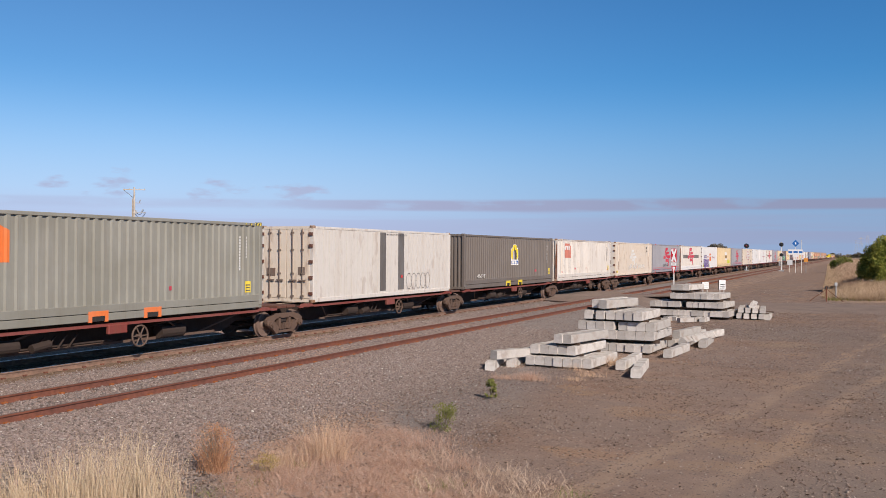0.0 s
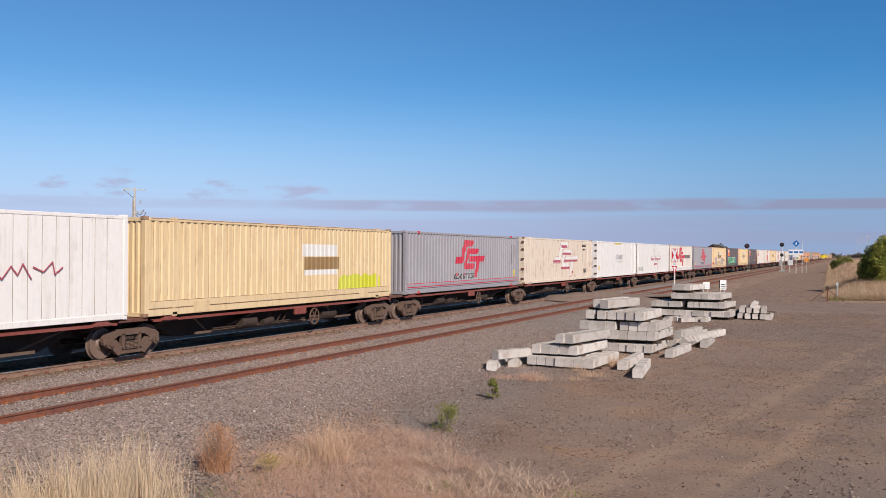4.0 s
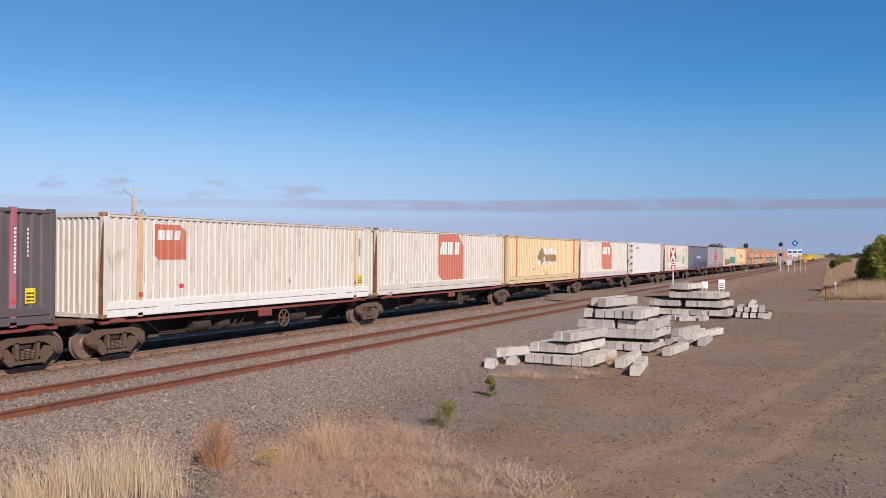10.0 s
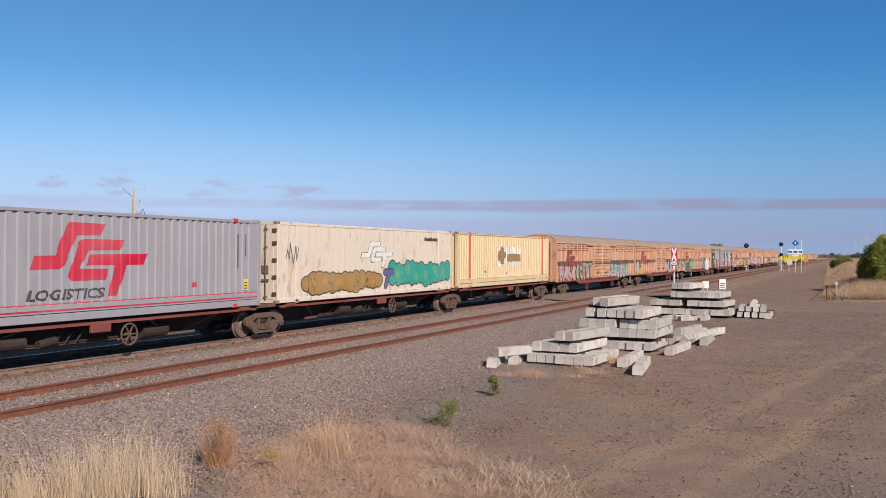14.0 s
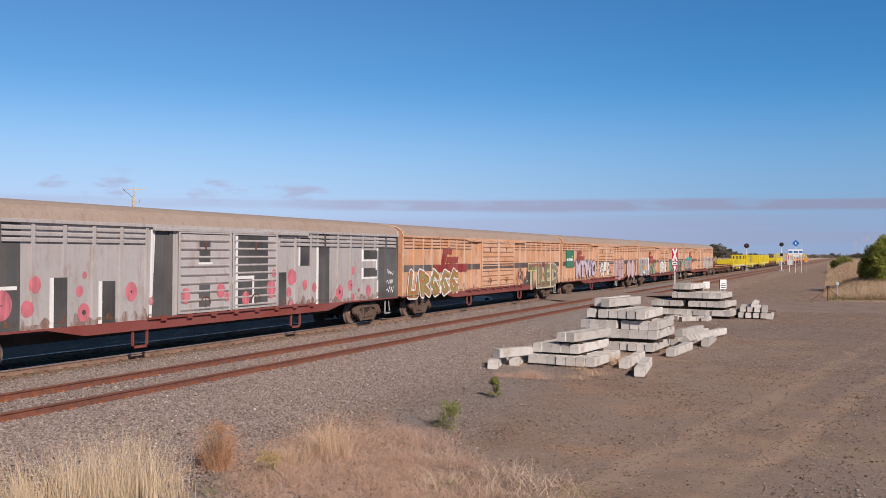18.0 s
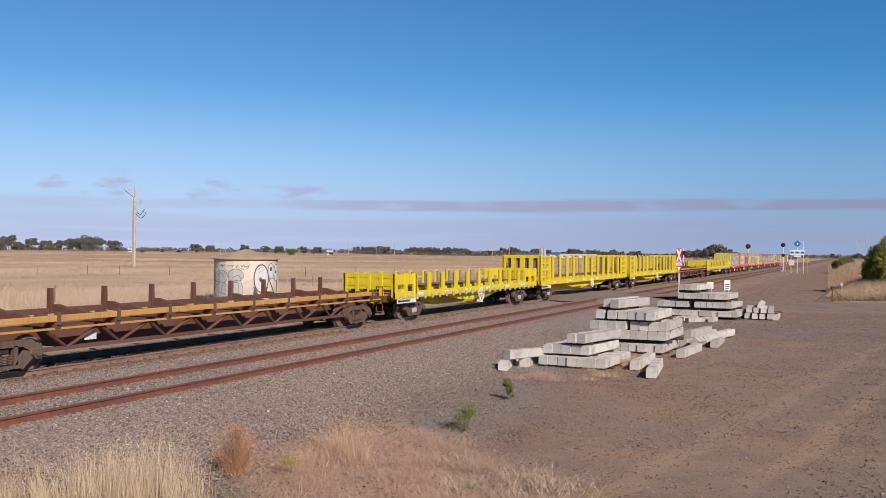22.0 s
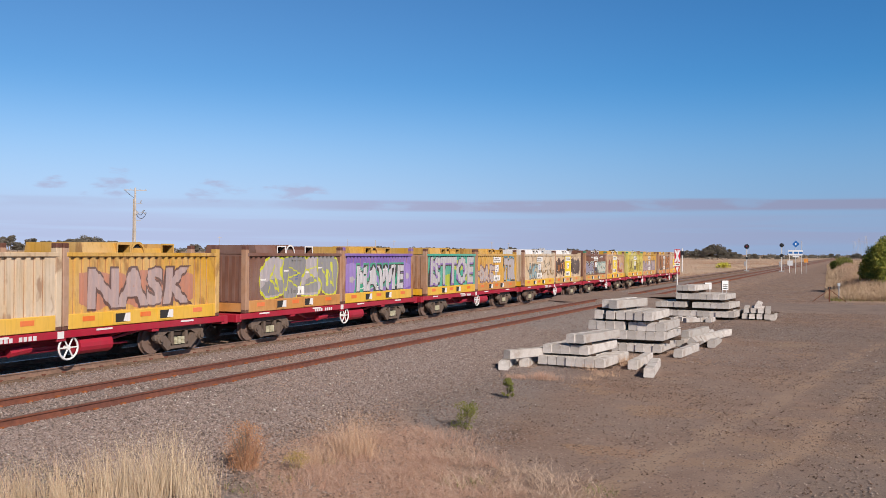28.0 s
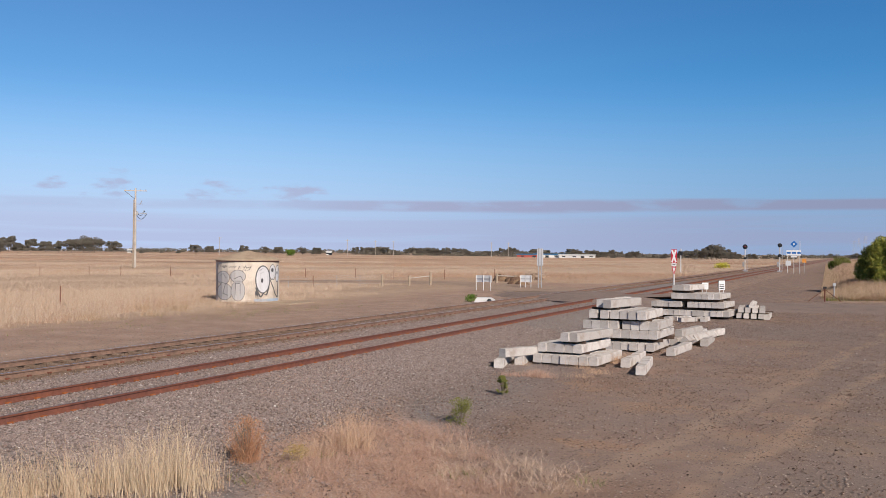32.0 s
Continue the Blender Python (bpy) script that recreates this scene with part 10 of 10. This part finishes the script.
rg = np.random.default_rng(11)


def spots(centres, spread_xy, n):
    """Scatter round given centres (x, y)."""
    c = np.array(centres, float)[rg.integers(0, len(centres), n)]
    p = c + rg.normal(0, 1, (n, 2)) * np.array(spread_xy)
    return np.concatenate([p, np.zeros((n, 1))], 1)


# tall pale straw along the near edge, in ragged tufts
tufts = 105
u = rg.uniform(0, 1, tufts)
tuft_at = np.stack([8.7 + 2.75 * u, 6.85 + 2.25 * u], 1) + np.array([-.28, .33]) * rg.normal(0, .75, (tufts, 1))
tuft_h = .30 + .42 * u + .19 * rg.normal(0, 1, tufts).clip(-1.2, 1.8) + .20 * (np.abs(u - .72) < .16) - .22 * (u > .93)
n = 4300
k = rg.integers(0, tufts, n)
p = tuft_at[k] + rg.normal(0, .075, (n, 2))
blades("dry_grass", "tall pale dry grass at the yard's edge", np.concatenate([p, np.zeros((n, 1))], 1), (tuft_h[k] * rg.beta(2.2, 1.6, n) * 1.35).clip(.12, 1.1), rg.uniform(.003, .007, n), rg.uniform(.03, .6, n), M_straw, 21, levels=4)
n = 260
k = rg.integers(0, tufts, n)
p = tuft_at[k] + rg.normal(0, .14, (n, 2))
blades("dry_grass", "stiff reddish stalks in the pale grass", np.concatenate([p, np.zeros((n, 1))], 1), rg.uniform(.4, .95, n), rg.uniform(.003, .006, n), rg.uniform(.02, .3, n), M_feather, 20, levels=3)
# low reddish mat: flattened wisps, thin at the rim
n = 120000
p = np.stack([rg.uniform(10.6, 16.4, n), rg.uniform(8.2, 14.7, n), np.zeros(n)], 1)
across = (p[:, 0] - 12.9) * .62 + (p[:, 1] - 11.2) * .45
along = (p[:, 0] - 12.9) * .75 - (p[:, 1] - 11.2) * .66
body = np.exp(-(across / 1.25) ** 4 - (along / 2.75) ** 6)
ragged = np.sin(p[:, 0] * 3.1 + 2 * np.sin(p[:, 1] * 1.9)) * np.sin(p[:, 1] * 3.7 + p[:, 0]) * .5 + .5
keep = rg.uniform(0, 1, n) < body * (.30 + .70 * ragged ** 1.2)
p, ragged = p[keep], ragged[keep]
n = len(p)
blades("dry_grass", "matted reddish dry grass", p, rg.uniform(.03, .17, n) * (.5 + .9 * ragged), rg.uniform(.003, .006, n), rg.uniform(.6, 3.0, n), M_red_grass, 22)
n = 1000
p = spots([(15.5, 11.9), (15.1, 11.2), (14.9, 12.2), (15.8, 11.2), (14.3, 11.2), (13.6, 12.6)], (.28, .22), n)
blades("dry_grass", "whitish wispy dry grass", p, rg.uniform(.12, .34, n), rg.uniform(.0035, .007, n), rg.uniform(.6, 2.2, n), island_mat("bleached_wisp", [(.62, .45, .34), (.70, .55, .44), (.54, .36, .25)], .8), 23)
# upright feathery clumps, see-through
for c, cnt, hh, sd in (((11.95, 11.95), 480, 1.05, 24), ((12.15, 12.05), 200, .8, 25), ((11.75, 11.2), 260, .55, 26), ((12.9, 13.3), 200, .42, 27), ((13.3, 11.9), 140, .36, 28), ((12.6, 11.2), 140, .36, 35), ((13.2, 13.6), 160, .42, 36), ((12.4, 10.2), 160, .36, 37), ((13.6, 10.6), 140, .32, 38), ((14.2, 12.3), 200, .34, 39)):
    p = spots([c], (.17, .17), cnt)
    blades("grass_tuft", "feathery tan dry grass tuft", p, hh * rg.beta(3, 2, cnt), rg.uniform(.0025, .005, cnt), rg.uniform(.1, 1.1, cnt), M_feather if sd < 27 else M_red_grass, sd, levels=4)
# little dry tufts by the stacks
for k, (x, y, cnt, hh) in enumerate(((11.95, 21.7, 700, .32), (11.25, 21.6, 300, .2), (13.25, 25.6, 350, .5), (13.15, 23.1, 160, .3), (13.0, 22.2, 120, .2), (12.5, 24.0, 120, .35), (10.8, 23.8, 60, .3))):
    p = spots([(x, y)], (.2, .12), cnt)
    blades("grass_tuft", "small reddish dry tuft by the stacked sleepers", p, hh * rg.beta(3, 2, cnt), rg.uniform(.004, .008, cnt), rg.uniform(.2, 1.0, cnt), M_red_grass if k < 2 else M_feather, 40 + k)
# green blades among the dry ones
n = 190
p = spots([(11.7, 9.5), (14.4, 11.2), (12.0, 11.3), (12.0, 10.1), (16.2, 11.6)], (.18, .14), n)
blades("green_weed", "sparse green weeds in the dry grass", p, rg.uniform(.06, .18, n), rg.uniform(.005, .010, n), rg.uniform(.3, 1, n), M_green_blade, 29)


def field_places(n, b0, b1, r0, r1, power):
    b = np.radians(rg.uniform(b0, b1, n))
    r = r0 * (r1 / r0) ** (rg.uniform(0, 1, n) ** power)
    x, y = EYE.x - np.sin(b) * r, EYE.y + np.cos(b) * r
    return x, y, r


def on_road(x, y):
    hit = np.zeros(len(x), bool)
    for (x0, y0, _), (x1, y1, _) in zip(way, way[1:]):
        d = np.array([x1 - x0, y1 - y0])
        q = np.clip(((x - x0) * d[0] + (y - y0) * d[1]) / (d @ d), 0, 1)
        hit |= np.hypot(x - x0 - q * d[0], y - y0 - q * d[1]) < (4.3 if x1 > -20 else 2.6)
    return hit


n = 900000
x, y, r = field_places(n, 3, 54, 30, 620, 1.3)
patch = np.sin(x * .13 + 1.3) * np.sin(y * .09) + np.sin(x * .05 - y * .07)
edge = np.interp(y, [20, 25, 28, 33, 38.5, 42.7, 50, 56, 66, 80, 93, 93.6, 94.5, 98, 124, 300], [-13, -13.2, -13.4, -15.2, -16.3, -16.9, -18.6, -20.9, -21.7, -23, -30, -22, -12, -4.5, -3.6, -4.5])
edge += .6 * np.sin(y * .9) + .5 * np.sin(y * 2.3 + 1) + np.where(y < 80, -2.2 * rg.uniform(0, 1, n) ** 2 + .8, 0)
keep = (x < edge) & ~on_road(x, y) & (rg.uniform(0, 1, n) < .75 + .25 * patch) & (np.hypot(x + 16.95, y - 46.55) > 2.4)
keep &= ~((x > -21) & (y > 40) & (y < 52) & (x > -14.6))
x, y, r, patch = x[keep], y[keep], r[keep], patch[keep]
z = np.array([land(float(a), float(b)) for a, b in zip(x, y)])
hgt = (.10 + .28 * rg.beta(2, 2.6, len(x)) + .10 * patch.clip(-1, 1)).clip(.06, .6)
wide, fall = (.004 + .00026 * r) * rg.uniform(.5, 1.5, len(x)), rg.uniform(.05, .9, len(x))
russet = np.sin(x * .045 + .7 + 1.6 * np.sin(y * .021)) + np.sin(y * .06 - x * .02) + .5 * np.sin(x * .31 + y * .17) + rg.normal(0, .5, len(x)) - 1.1 * np.clip((95 - r) / 40, 0, 1) + .9 * np.clip((r - 170) / 150, 0, 1) > .55
for pick, m, text, seed in ((~russet, M_field, "dry straw-coloured grass of the open fields", 31), (russet, M_red_field, "russet dry grass in patches of the fields", 30)):
    blades("field_grass", text, np.stack([x, y, z], 1)[pick], hgt[pick], wide[pick], fall[pick], m, seed, levels=1)
n = 26000
x, y = -8.0 - 7.0 * rg.beta(2.6, 1.2, n), rg.uniform(22, 62, n)
keep = np.sin(x * 1.3 + 2 * np.sin(y * .6)) * np.sin(y * .8 - x * .7) > rg.uniform(-.3, .9, n)
x, y = x[keep], y[keep]
blades("verge_grass", "sparse dry tufts on the gravel verge", np.stack([x, y, np.zeros(len(x))], 1), rg.uniform(.03, .15, len(x)), rg.uniform(.006, .014, len(x)), rg.uniform(.5, 2.4, len(x)), M_verge, 19)
n = 900
x, y = rg.normal(-9.5, 1.2, n), rg.normal(38, 7, n)
blades("verge_grass", "faint green weeds on the gravel verge", np.stack([x, y, np.zeros(n)], 1), rg.uniform(.03, .10, n), rg.uniform(.01, .03, n), rg.uniform(.3, 1.6, n), M_green_blade, 18)
n = 26000
x = rg.normal(-15.9, 1.7, n)
y = rg.uniform(24, 60, n)
cl = np.sin(x * 1.3 + 1.2 * np.sin(y * .6)) * np.sin(y * .9 - x * .4)
keep = (np.hypot(x + 16.95, y - 46.55) > 2.2) & ((x < -14.2) | (y < 42)) & (cl > rg.uniform(-.9, .5, n))
x, y, cl = x[keep], y[keep], cl[keep]
blades("field_grass", "rank dry weeds along the verge", np.stack([x, y, np.zeros(len(x))], 1), (.12 + .28 * cl.clip(0, 1) + .42 * rg.beta(1.6, 3, len(x))), rg.uniform(.006, .014, len(x)), rg.uniform(.1, 1.1, len(x)), M_field, 32, levels=2)
for k, (x, y, cnt, hh) in enumerate(((-14.3, 37.0, 500, .75), (-16.2, 41.5, 420, .7), (-13.6, 30.0, 300, .6), (-16.0, 36.2, 300, .8), (-17.6, 43.0, 300, .6), (-13.2, 33.6, 240, .45))):
    p = spots([(x, y)], (.32, .32), cnt)
    blades("grass_tuft", "brown dead weed clump at the field's edge", p, hh * rg.beta(3, 2, cnt), rg.uniform(.008, .016, cnt), rg.uniform(.2, 1.0, cnt), M_bank, 60 + k, levels=2)
# rough grass bank on the yard side
n = 130000
y = 69 + 260 * rg.uniform(0, 1, n) ** 2.2
foot = 17.4 - .025 * (y - 72).clip(0, 260)
x = foot + 22 * rg.uniform(0, 1, n) ** 1.8
keep = (x > foot + .35 * np.sin(y * .5) + .2 * np.sin(y * 1.7)) & (y > 69 + 1.2 * np.sin(x * .8) + np.where(x < 18.6, 2.5, 0))
x, y, foot = x[keep], y[keep], foot[keep]
z = np.array([land(float(a), float(b)) for a, b in zip(x, y)])
clump = np.sin(x * 1.9 + 1.5 * np.sin(y * .7)) * np.sin(y * .8 - x * .5)
tall = (.30 + .16 * clump + .65 * rg.beta(2, 2.4, len(x))) * (.45 + .55 * ((x - foot) / 1.4).clip(0, 1))
blades("bank_grass", "tall dry grass on the bank by the fence", np.stack([x, y, z], 1), tall, (.010 + .00016 * (y - 60)) * rg.uniform(.6, 1.5, len(x)), rg.uniform(.2, 1.2, len(x)), M_bank, 33, levels=2)
n = 9000
y = 82 + 90 * rg.uniform(0, 1, n) ** 1.5
x = 19.6 - .02 * (y - 82) + rg.normal(0, .7, n)
z = np.array([land(float(a), float(b)) for a, b in zip(x, y)])
blades("bank_grass", "darker rank grass along the bank", np.stack([x, y, z], 1), rg.uniform(.3, .9, n), rg.uniform(.015, .035, n), rg.uniform(.2, 1.1, n), M_red_field, 36, levels=2)
n = 1800
x, y = rg.uniform(17.8, 30, n), 69 + rg.normal(1.0, .8, n)
blades("bank_grass", "low green grass at the foot of the bank", np.stack([x, y, np.full(n, .0)], 1), rg.uniform(.1, .35, n), rg.uniform(.03, .05, n), rg.uniform(.2, .8, n), island_mat("bank_green", [(.16, .17, .05), (.24, .22, .08), (.34, .27, .13)]), 34, levels=2)


# ---- bushes and trees ----
def leaf_mesh(name, centres, radii, per, size, material, seed, flat=1.0):
    """Clumps of small leaf faces round centres."""
    rng = np.random.default_rng(seed)
    c = np.repeat(np.array(centres, float), per, 0)
    r = np.repeat(np.array(radii, float), per)[:, None]
    n = len(c)
    d = rng.normal(0, 1, (n, 3))
    d /= np.linalg.norm(d, axis=1, keepdims=True)
    p = c + d * r * rng.uniform(.35, 1.0, (n, 1)) ** .6 * np.array([1, 1, flat])
    a, b = rng.normal(0, 1, (n, 3)), rng.normal(0, 1, (n, 3))
    a /= np.linalg.norm(a, axis=1, keepdims=True)
    b -= a * (a * b).sum(1, keepdims=True)
    b /= np.linalg.norm(b, axis=1, keepdims=True)
    s = size * rng.uniform(.6, 1.4, (n, 1))
    v = np.stack([p - a * s, p + b * s * .45, p + a * s, p - b * s * .45], 1).reshape(-1, 3)
    me = bpy.data.meshes.new(name)
    me.vertices.add(4 * n)
    me.vertices.foreach_set("co", v.reshape(-1).astype(np.float32))
    me.loops.add(4 * n)
    me.loops.foreach_set("vertex_index", np.arange(4 * n, dtype=np.int32))
    me.polygons.add(n)
    me.polygons.foreach_set("loop_start", np.arange(0, 4 * n, 4, dtype=np.int32))
    me.update(calc_edges=True)
    me.materials.append(material)
    return me


M_bark = mat("pale_gum_bark", (0.24, 0.19, 0.15), 0.9, grain=0.3, scale=4)
# distance haze put into the leaf tones: lighter and greyer
M_gum = island_mat("hazy_gum_leaf", [(.125, .115, .095), (.16, .145, .118), (.21, .185, .15), (.14, .128, .105)], .7)
M_pine = island_mat("olive_green_leaf", [(.045, .065, .015), (.08, .105, .022), (.13, .155, .03), (.06, .08, .018)], .6)
M_dome_leaf = island_mat("bush_leaf", [(.10, .14, .03), (.17, .20, .04), (.28, .28, .055), (.38, .35, .08), (.12, .15, .03)], .6)
M_lime_leaf = island_mat("fresh_green_leaf", [(.10, .17, .03), (.16, .24, .05), (.08, .13, .02)], .6)
M_weed_leaf = island_mat("weed_leaf", [(.13, .15, .035), (.20, .21, .06), (.28, .26, .09), (.09, .11, .03)], .7)


def gum_tree(seed, h, spread_r, tiers):
    """Trunk, forked limbs and an umbrella crown in clumps; returns meshes."""
    rng = random.Random(seed)
    b, tips = Build(), []
    fork = h * rng.uniform(.25, .4)
    b.tube((0, 0, -.3), (rng.uniform(-.2, .2), 0, fork), h * .035, h * .026, n=7)
    for k in range(tiers):
        a = k * math.tau / tiers + rng.uniform(-.4, .4)
        r1, z1 = spread_r * rng.uniform(.35, .6), fork + (h - fork) * rng.uniform(.4, .65)
        m = (r1 * math.cos(a), r1 * math.sin(a), z1)
        b.tube((0, 0, fork * .95), m, h * .018, h * .011, n=5)
        for j in range(3):
            a2, r2 = a + rng.uniform(-.7, .7), spread_r * rng.uniform(.55, 1.0)
            t = (r2 * math.cos(a2), r2 * math.sin(a2), h * rng.uniform(.55, .97) - .18 * h * (r2 / spread_r) ** 2)
            b.tube(m, t, h * .009, h * .004, n=4)
            tips.append(t)
    for k in range(9):
        tips.append((rng.uniform(-.6, .6) * spread_r, rng.uniform(-.6, .6) * spread_r, h * rng.uniform(.6, .98)))
    for k in range(4):
        tips.append((rng.uniform(-.8, .8) * spread_r, rng.uniform(-.8, .8) * spread_r, h * rng.uniform(.3, .5)))
    radii = [spread_r * rng.uniform(.22, .42) for _ in tips]
    return b.mesh("trunk", M_bark), leaf_mesh("crown", tips, radii, 260, .27, M_gum, seed, .62)


KINDS = [gum_tree(700, 8.0, 4.2, 5), gum_tree(701, 7.0, 3.4, 4), gum_tree(702, 8.5, 5.2, 6), gum_tree(703, 6.0, 3.6, 5), gum_tree(704, 9.0, 3.6, 4)]


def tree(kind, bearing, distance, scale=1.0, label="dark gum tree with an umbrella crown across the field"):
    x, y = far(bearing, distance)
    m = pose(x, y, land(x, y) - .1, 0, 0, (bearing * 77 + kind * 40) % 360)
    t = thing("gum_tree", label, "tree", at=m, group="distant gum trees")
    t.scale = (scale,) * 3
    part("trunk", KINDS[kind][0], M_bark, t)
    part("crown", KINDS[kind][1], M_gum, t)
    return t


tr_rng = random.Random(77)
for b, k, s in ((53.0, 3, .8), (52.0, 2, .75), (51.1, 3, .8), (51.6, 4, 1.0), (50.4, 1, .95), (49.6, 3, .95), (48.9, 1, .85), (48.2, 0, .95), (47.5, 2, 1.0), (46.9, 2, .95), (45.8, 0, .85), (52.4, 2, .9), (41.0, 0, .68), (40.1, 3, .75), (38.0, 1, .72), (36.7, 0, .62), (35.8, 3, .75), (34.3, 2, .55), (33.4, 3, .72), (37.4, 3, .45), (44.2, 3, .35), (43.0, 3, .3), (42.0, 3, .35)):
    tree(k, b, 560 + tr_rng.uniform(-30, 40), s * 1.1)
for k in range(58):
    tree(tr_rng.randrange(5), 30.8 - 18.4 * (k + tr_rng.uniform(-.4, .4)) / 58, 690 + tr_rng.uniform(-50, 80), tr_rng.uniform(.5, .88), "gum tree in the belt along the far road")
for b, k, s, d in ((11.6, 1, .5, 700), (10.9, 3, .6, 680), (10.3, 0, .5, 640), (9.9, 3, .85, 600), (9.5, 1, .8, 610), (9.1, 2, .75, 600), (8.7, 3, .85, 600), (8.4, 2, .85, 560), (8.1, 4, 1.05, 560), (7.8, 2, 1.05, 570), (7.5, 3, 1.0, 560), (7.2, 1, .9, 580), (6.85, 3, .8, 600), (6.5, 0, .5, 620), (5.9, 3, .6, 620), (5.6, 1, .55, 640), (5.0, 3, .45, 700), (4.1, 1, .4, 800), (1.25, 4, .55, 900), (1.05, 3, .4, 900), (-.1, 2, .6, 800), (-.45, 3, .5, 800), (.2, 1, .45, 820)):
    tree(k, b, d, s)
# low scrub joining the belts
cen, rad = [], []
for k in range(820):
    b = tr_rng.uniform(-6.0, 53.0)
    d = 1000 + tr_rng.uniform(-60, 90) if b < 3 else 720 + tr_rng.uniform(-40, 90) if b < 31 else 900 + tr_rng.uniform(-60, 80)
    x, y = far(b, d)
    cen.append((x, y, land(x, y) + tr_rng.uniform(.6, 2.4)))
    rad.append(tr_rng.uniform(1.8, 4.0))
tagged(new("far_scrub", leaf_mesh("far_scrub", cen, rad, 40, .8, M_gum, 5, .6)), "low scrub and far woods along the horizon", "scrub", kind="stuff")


def bush(name, label, x, y, h, w, leaves, size, material, seed, stems=7):
    rng = random.Random(seed)
    t = thing(name, label, "bush", at=(x, y, land(x, y)))
    b, tips = Build(), []
    for k in range(stems):
        a, r = rng.uniform(0, math.tau), w * rng.uniform(.1, .45)
        tip = (r * math.cos(a), r * math.sin(a), h * rng.uniform(.55, .95))
        b.tube((0, 0, -.05), tip, max(.004, h * .018), max(.002, h * .008), n=5)
        tips.append(tip)
    for k in range(stems * 3):
        a, r, z = rng.uniform(0, math.tau), w * .5 * rng.uniform(.2, 1.0), rng.uniform(.12, .92)
        r *= math.sqrt(max(.05, 1 - (2 * z - .75) ** 2 * .7))
        tips.append((r * math.cos(a), r * math.sin(a), h * z))
    part("stem", b, M_bark, t)
    part("foliage", leaf_mesh("foliage", tips, [w * rng.uniform(.10, .2) for _ in tips], leaves // len(tips), size, material, seed), material, t)
    return t


bush("green_shrub", "small yellow-green shrub in the gravel", 12.68, 14.92, .50, .66, 1100, .02, M_weed_leaf, 801)
bush("green_shrub", "small upright green weed in the gravel", 12.2, 18.5, .48, .28, 600, .03, M_weed_leaf, 802)
bush("green_shrub", "fresh green weed beside the culvert", -4.35, 54.8, .5, .9, 500, .06, M_lime_leaf, 803)
ob = bush("dry_bush", "orange-brown dried weed bush", 10.95, 10.5, .76, .60, 1500, .014, M_orange_weed, 804, 16)
p = spots([(10.95, 10.5)], (.10, .10), 600)
blades("dry_stalk", "stiff orange-brown weed stalks", p, rg.uniform(.3, .82, 600), rg.uniform(.003, .006, 600), rg.uniform(.2, .8, 600), M_orange_weed, 51)
bush("yellow_weed", "yellow-green dry weed among grass", 11.75, 10.7, .34, .5, 900, .012, island_mat("yellow_weed_leaf", [(.42, .30, .12), (.48, .35, .16), (.36, .27, .10)]), 805)


def dome_bush(label, x, y, r, h, leaves, seed):
    """A dense rounded bush: boughs inside, a shell of leafy clumps with dips between them."""
    rng = random.Random(seed)
    t = thing("leafy_bush", label, "bush", at=(x, y, land(x, y) - .05))
    b, tips, radii = Build(), [], []
    for k in range(170):
        zz = (k + .5) / 170
        a = k * 2.39996 + rng.uniform(-.2, .2)
        rr = math.sqrt(max(0.0, 1 - zz * zz)) * (.78 + .22 * min(1, zz * 4))
        q = rng.uniform(.84, 1.03)
        tips.append((r * rr * q * math.cos(a), r * rr * q * math.sin(a), h * zz * q + .15))
        radii.append(r * rng.uniform(.10, .19))
    for k in range(26):
        b.tube((rng.uniform(-.3, .3), rng.uniform(-.3, .3), -.1), tips[k * 6 + 3], .06, .02, n=5)
    for k in range(40):
        a, q = rng.uniform(0, math.tau), rng.uniform(0, .7)
        tips.append((r * q * math.cos(a), r * q * math.sin(a), h * rng.uniform(.1, .75)))
        radii.append(r * .26)
    part("stem", b, M_bark, t)
    part("foliage", leaf_mesh("foliage", tips, radii, leaves // len(tips), .085, M_dome_leaf, seed), M_dome_leaf, t)
    return t


dome_bush("dense rounded green bush beyond the dry grass", 23.3, 85, 3.6, 4.3, 60000, 806)
dome_bush("dense rounded green bush beyond the dry grass", 28.5, 92, 3.6, 4.0, 30000, 807)
bush("low_hedge", "low dark scrub on the bank by the line", 16.3, 178, 1.6, 2.2, 2600, .10, M_pine, 808, 14)
bush("low_hedge", "olive scrub on the bank by the line", 17.7, 172, 1.5, 3.0, 2600, .10, M_weed_leaf, 810, 14)
bush("round_bush", "bright green round bush across the field", *far(35.1, 520), 3.4, 5.5, 1800, .3, M_lime_leaf, 811, 10)
bush("field_bush", "dry brown bush in the field", -16.5, 103, .9, 3.0, 900, .12, M_field, 812, 14)
bush("field_bush", "dry brown bush in the field", -19.0, 112, .9, 2.4, 700, .12, M_field, 813, 12)
bush("yellow_weed", "flowering yellow weed beside the line", -9.5, 220, 1.2, 3.5, 700, .2, deco(.55, .5, .03), 814, 10)


def motions():
    """The train rolls past at a nearly even pace."""
    for ob, y, length, z in MOVERS:
        walk(ob, [(t, pose(0, y - gone(t), z)) for t in (0, 4, 8, 12, 16, 20, 24, 28, 32)])


motions()
